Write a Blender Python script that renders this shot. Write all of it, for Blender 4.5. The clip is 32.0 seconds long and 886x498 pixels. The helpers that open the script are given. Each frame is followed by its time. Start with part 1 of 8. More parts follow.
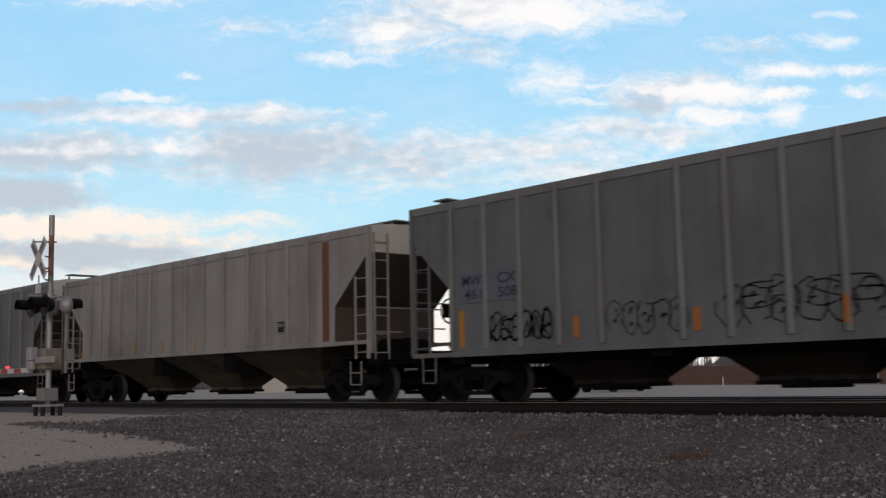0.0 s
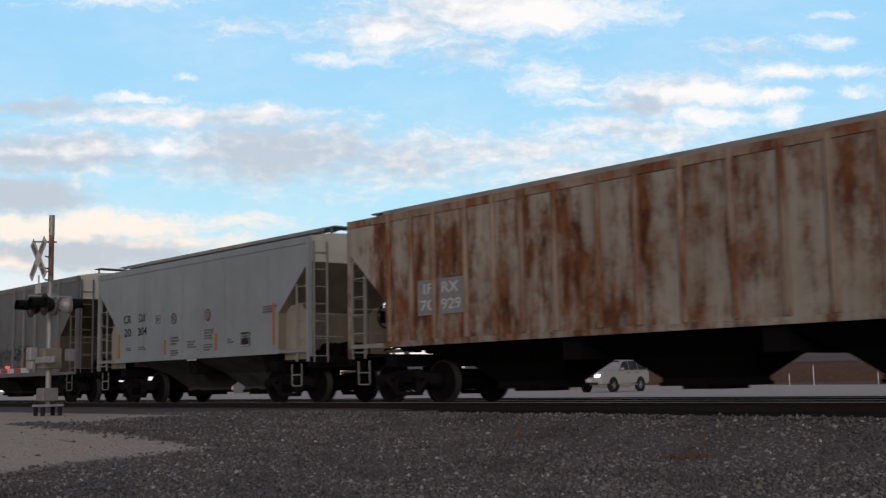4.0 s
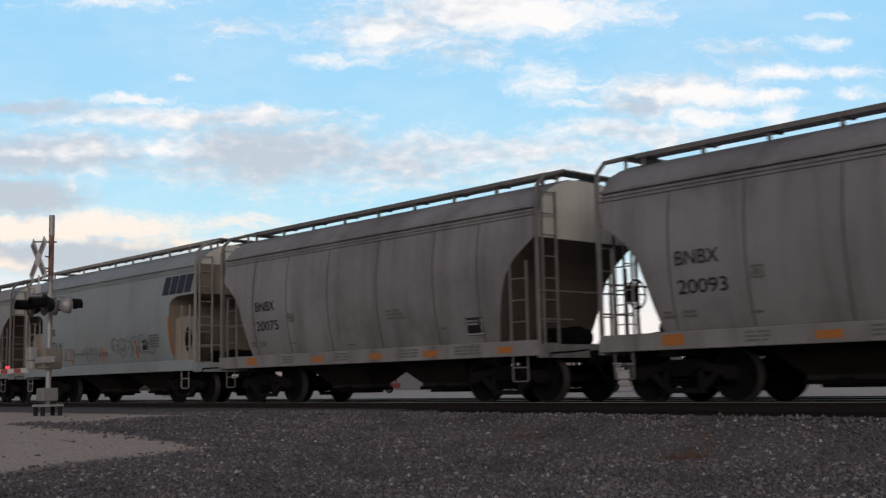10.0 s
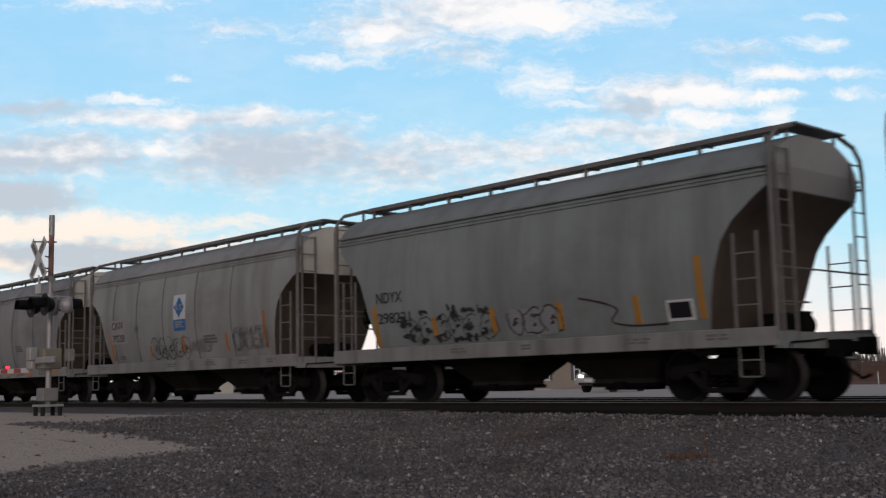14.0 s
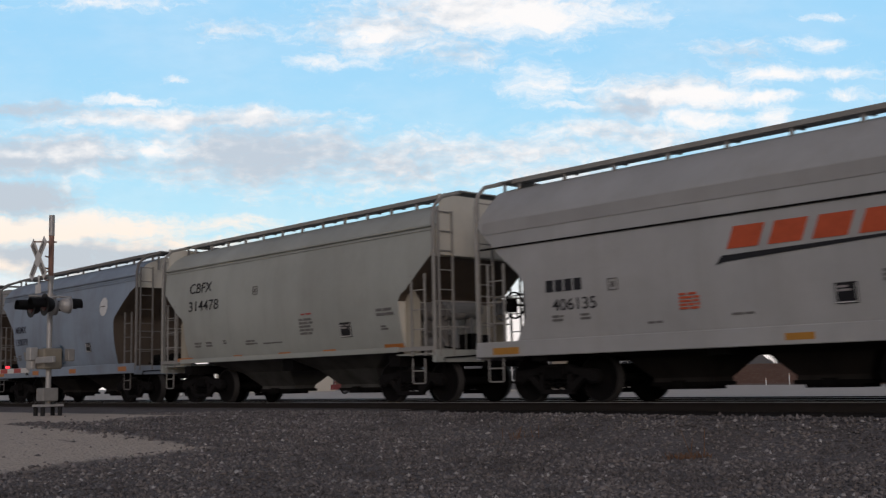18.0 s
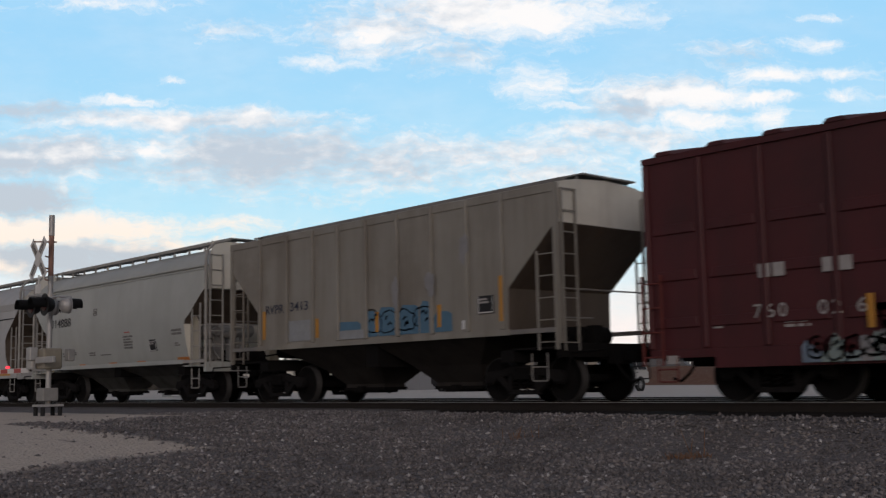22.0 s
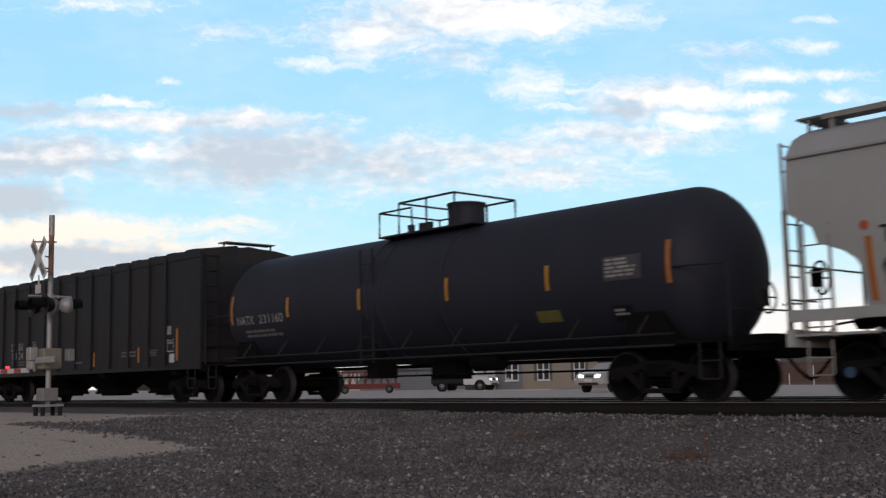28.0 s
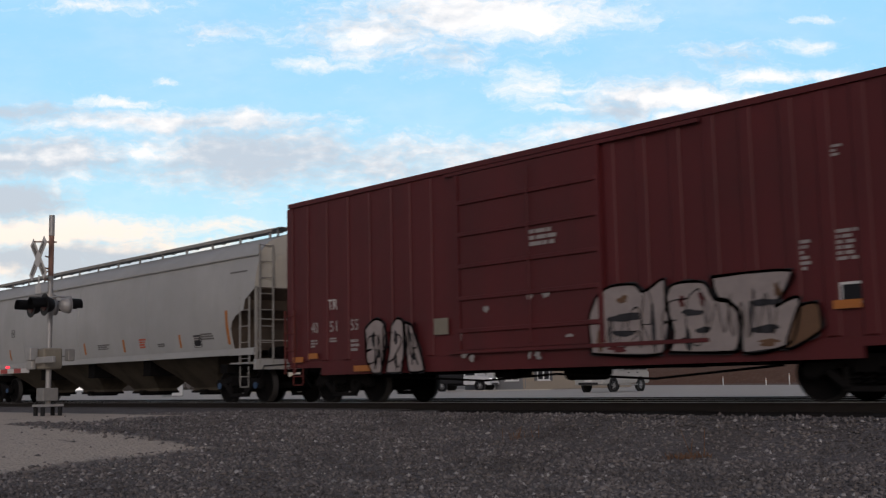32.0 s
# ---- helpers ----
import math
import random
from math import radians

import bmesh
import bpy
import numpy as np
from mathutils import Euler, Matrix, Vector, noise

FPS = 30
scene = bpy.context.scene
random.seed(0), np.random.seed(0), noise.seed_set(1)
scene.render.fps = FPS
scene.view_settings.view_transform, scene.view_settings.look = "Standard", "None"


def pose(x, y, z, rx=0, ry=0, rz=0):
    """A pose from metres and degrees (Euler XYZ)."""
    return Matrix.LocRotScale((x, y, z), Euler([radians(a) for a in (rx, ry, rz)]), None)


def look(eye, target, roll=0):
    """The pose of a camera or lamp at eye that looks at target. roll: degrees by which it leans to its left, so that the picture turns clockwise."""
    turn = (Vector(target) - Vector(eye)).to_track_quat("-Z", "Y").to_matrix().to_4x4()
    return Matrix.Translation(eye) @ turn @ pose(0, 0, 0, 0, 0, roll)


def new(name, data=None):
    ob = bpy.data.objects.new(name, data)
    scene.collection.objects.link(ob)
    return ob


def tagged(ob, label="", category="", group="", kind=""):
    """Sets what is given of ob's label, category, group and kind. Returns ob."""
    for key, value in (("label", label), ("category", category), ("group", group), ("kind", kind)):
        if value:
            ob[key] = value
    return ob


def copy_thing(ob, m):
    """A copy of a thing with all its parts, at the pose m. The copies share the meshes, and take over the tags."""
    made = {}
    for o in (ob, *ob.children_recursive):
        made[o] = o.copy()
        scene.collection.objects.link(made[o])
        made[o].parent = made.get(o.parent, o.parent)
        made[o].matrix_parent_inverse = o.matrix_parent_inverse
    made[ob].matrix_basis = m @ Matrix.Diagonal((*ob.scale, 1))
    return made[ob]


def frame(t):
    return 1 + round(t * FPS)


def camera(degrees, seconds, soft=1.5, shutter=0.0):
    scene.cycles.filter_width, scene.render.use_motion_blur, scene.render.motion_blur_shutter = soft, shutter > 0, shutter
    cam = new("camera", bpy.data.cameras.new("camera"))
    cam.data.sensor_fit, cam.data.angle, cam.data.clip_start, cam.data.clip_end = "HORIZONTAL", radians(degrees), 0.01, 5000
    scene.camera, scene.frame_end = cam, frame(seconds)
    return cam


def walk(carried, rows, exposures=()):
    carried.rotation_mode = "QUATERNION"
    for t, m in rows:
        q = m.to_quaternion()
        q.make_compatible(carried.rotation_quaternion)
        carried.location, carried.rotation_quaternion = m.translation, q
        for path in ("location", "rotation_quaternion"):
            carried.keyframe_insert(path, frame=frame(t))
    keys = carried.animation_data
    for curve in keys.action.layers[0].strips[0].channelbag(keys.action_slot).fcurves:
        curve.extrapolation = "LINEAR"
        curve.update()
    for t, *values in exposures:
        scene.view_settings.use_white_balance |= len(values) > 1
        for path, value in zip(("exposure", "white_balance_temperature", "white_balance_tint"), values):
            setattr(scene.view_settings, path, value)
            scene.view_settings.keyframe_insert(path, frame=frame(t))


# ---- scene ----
# Track runs along X, the train rolls towards -X, rail tops are at z = 0.
cam = camera(43.8, 32.0, soft=1.3, shutter=0.3)
EYE = pose(0.0, -17.07, 0.43, 96.907, 1.176, 47.667)
walk(cam, [(0.0, EYE), (32.0, EYE)], exposures=[(0.0, 0.0, 6500, 10), (22.0, 0.0, 6500, 10), (25.5, 0.12, 6500, 10), (28.0, 0.12, 6500, 10), (29.6, 0.03, 6500, 10), (32.0, 0.08, 6500, 10)])

# ---- light ----
world = bpy.data.worlds.new("sky")
scene.world = world
world.use_nodes = True
wn = world.node_tree.nodes
wl = world.node_tree.links
sky = wn.new("ShaderNodeTexSky")
sky.sky_type = "NISHITA"
sky.sun_disc = False
sky.sun_elevation = radians(15)
sky.sun_rotation = radians(133)
sky.air_density, sky.dust_density, sky.ozone_density = 1.0, 0.6, 1.0
bg = wn["Background"]
bg.inputs["Strength"].default_value = 0.076
# broken cloud over the whole sky
wc = wn.new("ShaderNodeTexCoord")
wm = wn.new("ShaderNodeMapping")
wm.inputs["Scale"].default_value = (1.0, 1.0, 2.6)
wl.new(wc.outputs["Generated"], wm.inputs["Vector"])
wt = wn.new("ShaderNodeTexNoise")
wt.inputs["Scale"].default_value, wt.inputs["Detail"].default_value = 2.6, 7.0
wl.new(wm.outputs[0], wt.inputs["Vector"])
wr = wn.new("ShaderNodeMapRange")
wr.interpolation_type = "SMOOTHSTEP"
wr.inputs["From Min"].default_value, wr.inputs["From Max"].default_value = 0.34, 0.6
wl.new(wt.outputs[0], wr.inputs["Value"])
wx = wn.new("ShaderNodeMix")
wx.data_type = "RGBA"
wl.new(wr.outputs[0], wx.inputs["Factor"])
wl.new(sky.outputs["Color"], wx.inputs["A"])
wx.inputs["B"].default_value = (3.2, 2.91, 3.12, 1)
wl.new(wx.outputs["Result"], bg.inputs["Color"])

sun = new("sun", bpy.data.lights.new("sun", "SUN"))
sun.data.energy, sun.data.angle, sun.data.color = 0.62, radians(24), (1.0, 0.87, 0.84)
sun.matrix_world = look((70, -66, 25), (0, 0, 0))


# ---- materials ----
class Tree:
    """Short hand for building node materials."""

    def __init__(self, name):
        self.mat = bpy.data.materials.new(name)
        self.mat.use_nodes = True
        self.n, self.l = self.mat.node_tree.nodes, self.mat.node_tree.links
        self.bsdf = self.n["Principled BSDF"]
        self.coord = self.n.new("ShaderNodeTexCoord").outputs["Object"]

    def put(self, socket, value):
        if isinstance(value, bpy.types.NodeSocket):
            self.l.new(value, socket)
        elif isinstance(value, (tuple, list)) and len(value) == 3 and socket.type == "RGBA":
            socket.default_value = (*value, 1)
        else:
            socket.default_value = value

    def math(self, op, a, b=0.0, c=0.0, clamp=False):
        m = self.n.new("ShaderNodeMath")
        m.operation, m.use_clamp = op, clamp
        for s, v in zip(m.inputs, (a, b, c)):
            self.put(s, v)
        return m.outputs[0]

    def noise(self, scale, detail=4.0, rough=0.55, stretch=(1, 1, 1), shift=(0, 0, 0), vector=None, colour=False):
        p = self.n.new("ShaderNodeMapping")
        p.inputs["Scale"].default_value, p.inputs["Location"].default_value = stretch, shift
        self.put(p.inputs["Vector"], vector or self.coord)
        t = self.n.new("ShaderNodeTexNoise")
        t.inputs["Scale"].default_value, t.inputs["Detail"].default_value, t.inputs["Roughness"].default_value = scale, detail, rough
        self.l.new(p.outputs[0], t.inputs["Vector"])
        return t.outputs["Color" if colour else 0]

    def ramp(self, value, lo, hi, smooth=True):
        r = self.n.new("ShaderNodeMapRange")
        r.interpolation_type = "SMOOTHSTEP" if smooth else "LINEAR"
        self.put(r.inputs["Value"], value)
        r.inputs["From Min"].default_value, r.inputs["From Max"].default_value = lo, hi
        return r.outputs["Result"]

    def mix(self, f, a, b, blend="MIX"):
        m = self.n.new("ShaderNodeMix")
        m.data_type, m.blend_type = "RGBA", blend
        self.put(m.inputs["Factor"], f)
        self.put(m.inputs["A"], a)
        self.put(m.inputs["B"], b)
        return m.outputs["Result"]

    def done(self, colour, rough=0.6, metal=0.0, bump=None, height=0.01, spec=None):
        self.put(self.bsdf.inputs["Base Color"], colour)
        self.put(self.bsdf.inputs["Roughness"], rough)
        self.put(self.bsdf.inputs["Metallic"], metal)
        if spec is not None:
            self.bsdf.inputs["Specular IOR Level"].default_value = spec
        if bump is not None:
            b = self.n.new("ShaderNodeBump")
            b.inputs["Distance"].default_value = height
            self.l.new(bump, b.inputs["Height"])
            self.l.new(b.outputs[0], self.bsdf.inputs["Normal"])
        return self.mat


def paint(name, col, dirt=0.45, dirt_col=(0.10, 0.085, 0.07), rust=0.0, rough=0.55, seed=0.0, rust_col=(0.17, 0.065, 0.03), spec=0.3):
    """Weathered car paint: broad patches, vertical streaks of grime, spots and streaks of rust."""
    t = Tree(name)
    s = (seed * 7.3, seed * 3.1, seed * 5.7)
    broad = t.noise(0.5, 5, 0.6, shift=s)
    streak = t.noise(1.0, 6, 0.62, stretch=(1.5, 1.5, 0.16), shift=s)
    soot = t.noise(0.32, 6, 0.66, stretch=(1, 1, 1.5), shift=(seed * 2.1, seed, seed * 4.3))
    fine = t.noise(16, 4, 0.6, shift=s)
    c = t.mix(t.ramp(broad, 0.3, 0.75), tuple(v * 0.9 for v in col), tuple(min(1, v * 1.06) for v in col))
    g = t.math("MULTIPLY", t.ramp(streak, 0.38, 0.78), dirt)
    c = t.mix(g, c, dirt_col)
    c = t.mix(t.math("MULTIPLY", t.ramp(soot, 0.46, 0.72), 0.75 * dirt), c, dirt_col)
    c = t.mix(t.math("MULTIPLY", t.ramp(fine, 0.55, 0.8), 0.25 * dirt), c, tuple(v * 0.4 for v in col))
    if rust > 0:
        patch = t.noise(0.85, 8, 0.72, stretch=(1, 1, 0.8), shift=s)
        run = t.noise(1.2, 8, 0.7, stretch=(4.5, 4.5, 0.3), shift=s)
        if rust > 0.7:
            patch = t.noise(0.55, 9, 0.74, stretch=(1, 1, 0.7), shift=s)
            run = t.noise(1.0, 8, 0.7, stretch=(2.6, 2.6, 0.35), shift=s)
        both = t.math("ADD", t.math("MULTIPLY", patch, 0.65 if rust > 0.7 else 0.55), t.math("MULTIPLY", run, 0.45 if rust > 0.7 else 0.55))
        f = t.ramp(both, 0.72 - 0.25 * rust, 0.86 - 0.25 * rust)
        shade = t.mix(t.ramp(t.noise(2.2, 8, 0.75, stretch=(1.5, 1.5, 0.6), shift=s), 0.35, 0.65), rust_col, (0.28, 0.112, 0.045))
        c = t.mix(f, c, shade)
        rough = t.math("ADD", rough, t.math("MULTIPLY", f, 0.3))
    return t.done(c, rough, 0.0, t.math("ADD", t.noise(2.2, 3, 0.5, shift=s), t.math("MULTIPLY", fine, 0.12)), 0.012, spec)


def plain(name, col, rough=0.6, metal=0.0, var=0.25, scale=6.0, spec=0.3):
    t = Tree(name)
    n = t.noise(scale, 5, 0.6)
    c = t.mix(n, tuple(v * (1 - var) for v in col), tuple(min(1, v * (1 + var)) for v in col))
    return t.done(c, rough, metal, t.noise(scale * 6, 3), 0.004, spec if metal < 0.5 else None)


def glowing(name, col, strength):
    t = Tree(name)
    t.put(t.bsdf.inputs["Emission Color"], col)
    t.bsdf.inputs["Emission Strength"].default_value = strength
    return t.done(col, 0.4)


M = {
    "grey_ribbed": paint("weathered grey paint", (0.178, 0.19, 0.198), 0.5, (0.085, 0.08, 0.075), seed=1),
    "pale_rust": paint("pale grey paint with rust", (0.36, 0.35, 0.335), 0.5, rust=0.28, seed=2),
    "light_grey": paint("light grey paint", (0.345, 0.385, 0.405), 0.3, (0.19, 0.19, 0.185), seed=3),
    "rusty": paint("peeling rusty paint", (0.45, 0.42, 0.355), 0.5, (0.21, 0.135, 0.085), rust=0.94, seed=4, rust_col=(0.075, 0.028, 0.015)),
    "hopper_grey": paint("clean grey paint", (0.335, 0.345, 0.345), 0.35, (0.195, 0.19, 0.18), seed=5),
    "hopper_cool": paint("cool grey paint", (0.33, 0.375, 0.385), 0.3, (0.22, 0.22, 0.21), seed=6),
    "hopper_dusty": paint("dusty grey paint", (0.31, 0.303, 0.305), 0.65, (0.115, 0.108, 0.108), seed=7),
    "hopper_dusty_b": paint("dusty grey paint, streaked", (0.30, 0.293, 0.296), 0.7, (0.115, 0.108, 0.108), seed=8),
    "hopper_worn": paint("worn grey paint", (0.345, 0.35, 0.345), 0.55, (0.145, 0.135, 0.128), seed=9),
    "hopper_worn_b": paint("worn grey paint, blotched", (0.275, 0.302, 0.302), 0.55, (0.135, 0.13, 0.125), seed=10),
    "hopper_blue": paint("faded blue-grey paint", (0.27, 0.33, 0.41), 0.5, (0.16, 0.16, 0.17), seed=11),
    "hopper_cream": paint("cream grey paint", (0.40, 0.42, 0.39), 0.3, (0.25, 0.24, 0.215), seed=12),
    "hopper_white": paint("white-grey paint", (0.44, 0.445, 0.445), 0.3, (0.28, 0.265, 0.24), seed=13),
    "hopper_cream_b": paint("cream grey paint, newer", (0.405, 0.42, 0.40), 0.25, (0.26, 0.25, 0.23), seed=14),
    "tan_ribbed": paint("dusty tan-grey paint", (0.27, 0.255, 0.225), 0.6, (0.14, 0.115, 0.09), seed=15),
    "boxcar_red": paint("dark oxide red paint", (0.078, 0.0165, 0.0195), 0.45, (0.028, 0.015, 0.016), seed=16, rough=0.5),
    "door_brown": paint("faded brown paint", (0.095, 0.042, 0.032), 0.45, (0.055, 0.03, 0.024), seed=17),
    "car_black": paint("worn black paint", (0.021, 0.021, 0.026), 0.35, (0.05, 0.045, 0.04), seed=18),
    "tank_black": paint("black tank paint", (0.025, 0.027, 0.043), 0.4, (0.036, 0.035, 0.041), seed=19, rough=0.62),
    "hopper_tilx": paint("pale pellet car paint", (0.45, 0.455, 0.45), 0.22, (0.3, 0.285, 0.26), seed=20),
    "boxcar_rust": paint("oxide red paint", (0.118, 0.021, 0.024), 0.4, (0.06, 0.02, 0.021), seed=21, rough=0.5),
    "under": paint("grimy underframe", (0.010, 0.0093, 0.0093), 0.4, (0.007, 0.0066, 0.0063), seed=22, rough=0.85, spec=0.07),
    # dusty brown, darkened further for the shade under the car bodies
    "bay_brown": paint("dusty brown hopper bay in shade", (0.042, 0.037, 0.034), 0.7, (0.015, 0.013, 0.012), seed=23, rough=0.8, spec=0.12),
    # rust plus the shade on downward-facing end slopes, in one brown
    "end_brown": paint("rust-stained shaded end sheet", (0.11, 0.085, 0.065), 0.6, (0.045, 0.033, 0.026), rust=0.3, seed=24),
    # grimy grey bay paint with the underbody shade mixed into its colour
    "bay_grey": paint("grimy grey hopper bay in shade", (0.10, 0.098, 0.092), 0.7, (0.03, 0.027, 0.025), seed=40, rough=0.8, spec=0.12),
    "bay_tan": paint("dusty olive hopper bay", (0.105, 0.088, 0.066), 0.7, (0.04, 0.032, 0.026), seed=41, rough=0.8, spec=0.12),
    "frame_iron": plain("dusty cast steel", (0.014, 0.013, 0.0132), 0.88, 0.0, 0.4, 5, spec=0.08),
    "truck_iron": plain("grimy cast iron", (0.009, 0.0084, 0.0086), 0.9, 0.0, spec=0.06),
    "tread": plain("worn wheel steel", (0.035, 0.033, 0.032), 0.65, 0.3),
    "grating": plain("galvanised grating", (0.27, 0.27, 0.265), 0.6, 0.3),
    "ladder_grey": plain("grey ladder paint", (0.19, 0.18, 0.17), 0.7, 0, 0.45, 3),
    "ladder_pale": plain("pale ladder paint", (0.31, 0.30, 0.28), 0.7, 0, 0.4, 3),
    "ladder_black": plain("black ladder paint", (0.025, 0.025, 0.027), 0.6),
    "ladder_red": plain("red ladder paint", (0.13, 0.03, 0.025), 0.6),
    "reflector_yellow": plain("yellow reflective strip", (0.46, 0.22, 0.04), 0.4, 0, 0.12),
    "reflector_orange": plain("orange reflective strip", (0.46, 0.17, 0.045), 0.4, 0, 0.15),
    "ink_black": plain("black stencil", (0.02, 0.02, 0.024), 0.6),
    "ink_navy": plain("navy stencil", (0.03, 0.035, 0.06), 0.6),
    "ink_white": plain("white stencil", (0.62, 0.62, 0.60), 0.6),
    "ink_dim": plain("faded stencil", (0.16, 0.155, 0.15), 0.7),
    "ink_pale": plain("faded white stencil", (0.34, 0.32, 0.31), 0.7),
    "placard_black": plain("black placard", (0.012, 0.012, 0.015), 0.5),
    "placard_white": plain("white placard", (0.66, 0.66, 0.65), 0.6),
    "logo_red": plain("red logo paint", (0.55, 0.10, 0.04), 0.5),
    "logo_blue": plain("blue logo paint", (0.03, 0.16, 0.42), 0.5),
    "spray_black": plain("dark spray paint", (0.035, 0.035, 0.04), 0.6),
    "spray_white": plain("white spray paint", (0.34, 0.295, 0.285), 0.6, 0, 0.3, 3),
    "spray_grey": plain("grey spray paint", (0.24, 0.235, 0.24), 0.6),
    "spray_blue": plain("blue spray paint", (0.085, 0.17, 0.25), 0.6),
    "spray_teal": plain("pale teal spray paint", (0.21, 0.26, 0.27), 0.6, 0, 0.3, 3),
    "mural_mint": plain("faded mint spray paint", (0.20, 0.245, 0.235), 0.7, 0, 0.35, 3),
    "mural_blue": plain("faded blue spray paint", (0.15, 0.19, 0.245), 0.7, 0, 0.35, 3),
    "mural_line": plain("dull dark spray line", (0.06, 0.055, 0.06), 0.7),
    "mural_plum": plain("faded plum spray paint", (0.13, 0.07, 0.075), 0.7),
    "label_olive": plain("dull yellow warning label", (0.17, 0.155, 0.05), 0.6),
    # end paint made paler to stand in for light on the ends
    "end_cream_lit": paint("cream end paint, lit tone", (0.66, 0.64, 0.57), 0.3, (0.25, 0.22, 0.18), seed=32),
    "end_black": paint("black end paint", (0.035, 0.033, 0.034), 0.3, (0.06, 0.05, 0.045), seed=33),
    "rusty_post": paint("peeling post paint", (0.42, 0.33, 0.25), 0.5, (0.16, 0.085, 0.05), rust=0.9, seed=34),
    "rust_run": paint("rust run", (0.20, 0.085, 0.045), 0.5, (0.09, 0.04, 0.025), seed=35),
    "band_grey": paint("grey of shade band and end hood", (0.37, 0.37, 0.365), 0.3, (0.25, 0.24, 0.22), seed=36),
    "roof_zinc": paint("dull zinc roof", (0.22, 0.21, 0.20), 0.4, (0.1, 0.08, 0.07), seed=37),
    "spray_brown": plain("peeling patch", (0.15, 0.085, 0.05), 0.7),
    "end_tan": paint("dusty tan end sheet", (0.27, 0.235, 0.185), 0.6, (0.09, 0.07, 0.055), seed=38),
    "sill_worn": paint("grimy worn sill paint", (0.30, 0.295, 0.285), 0.85, (0.10, 0.09, 0.083), rust=0.2, seed=44),
    "scorched": plain("scorched rusty paint", (0.05, 0.032, 0.03), 0.8, 0, 0.5, 3),
    "mural_grey": plain("faded pinkish spray paint", (0.12, 0.085, 0.085), 0.7),
    "plate_cream": paint("cream platform plate", (0.43, 0.395, 0.32), 0.5, (0.22, 0.18, 0.13), seed=42),
    "cap_blue": plain("blue bearing cap", (0.05, 0.10, 0.19), 0.6),
    "end_rust": paint("dusty red end sheet", (0.125, 0.062, 0.055), 0.6, (0.04, 0.025, 0.024), seed=43),
    "tank_panel": plain("dull data panel", (0.075, 0.075, 0.085), 0.6),
    "dark_lens": plain("unlit red lens", (0.07, 0.015, 0.015), 0.3),
    "seam_soot": plain("sooty seam", (0.13, 0.125, 0.12), 0.8, 0, 0.4, 2),
    "patch_blue": plain("bluish paint patch", (0.15, 0.16, 0.20), 0.6),
    "spray_faint": plain("faded dark spray paint", (0.075, 0.075, 0.08), 0.6),
    "grey_post": paint("weathered grey post paint", (0.24, 0.245, 0.245), 0.35, seed=31),
    "fresh_patch": plain("fresh grey paint patch", (0.27, 0.28, 0.29), 0.6),
    "steel": plain("polished rail head", (0.62, 0.59, 0.57), 0.5, 0.75, 0.1),
    "rail_rust": plain("rusty rail web", (0.02, 0.016, 0.014), 0.85),
    "tie_wood": plain("oily timber", (0.022, 0.018, 0.015), 0.9),
    "galvanised": plain("galvanised steel", (0.42, 0.41, 0.40), 0.5, 0.35),
    "signal_grey": plain("aluminium grey paint", (0.24, 0.235, 0.225), 0.55),
    "signal_black": plain("black hood", (0.012, 0.012, 0.013), 0.5),
    "signal_tan": plain("tan enamel", (0.25, 0.225, 0.18), 0.55),
    "rust_mast": plain("rusty mast", (0.30, 0.17, 0.13), 0.7),
    "gate_white": plain("white gate", (0.62, 0.60, 0.58), 0.5),
    "gate_red": plain("red gate band", (0.40, 0.08, 0.07), 0.5),
    "red_lamp": glowing("lit red lamp", (1.0, 0.04, 0.06), 1.6),
    "headlamp": glowing("lit headlamp", (1.0, 0.95, 0.9), 2.2),
}


# ---- mesh tools ----
def part(name, bm, material, parent=None, label=""):
    """Links a bmesh as one mesh object, under a thing or a part."""
    me = bpy.data.meshes.new(name)
    bm.to_mesh(me)
    bm.free()
    me.materials.append(M[material] if isinstance(material, str) else material)
    ob = new(name, me)
    ob.parent = parent
    if label:
        tagged(ob, label)
    return ob


def thing(name, m, label, category, group="", kind=""):
    ob = new(name)
    ob.empty_display_size = 0.3
    ob.matrix_basis = m
    return tagged(ob, label, category, group, kind)


def box(bm, x0, x1, y0, y1, z0, z1):
    v = [bm.verts.new((x, y, z)) for x in (x0, x1) for y in (y0, y1) for z in (z0, z1)]
    for f in ((0, 1, 3, 2), (4, 6, 7, 5), (0, 4, 5, 1), (2, 3, 7, 6), (0, 2, 6, 4), (1, 5, 7, 3)):
        bm.faces.new([v[i] for i in f])


def boxes(*rows):
    bm = bmesh.new()
    for r in rows:
        box(bm, *r)
    return bm


def prism(bm, pts, y0, y1):
    """Extrudes an outline in the X-Z plane across the car."""
    a = [bm.verts.new((x, y0, z)) for x, z in pts]
    b = [bm.verts.new((x, y1, z)) for x, z in pts]
    bm.faces.new(a)
    bm.faces.new(b[::-1])
    for i in range(len(pts)):
        j = (i + 1) % len(pts)
        bm.faces.new((a[j], a[i], b[i], b[j]))
    bmesh.ops.recalc_face_normals(bm, faces=bm.faces)


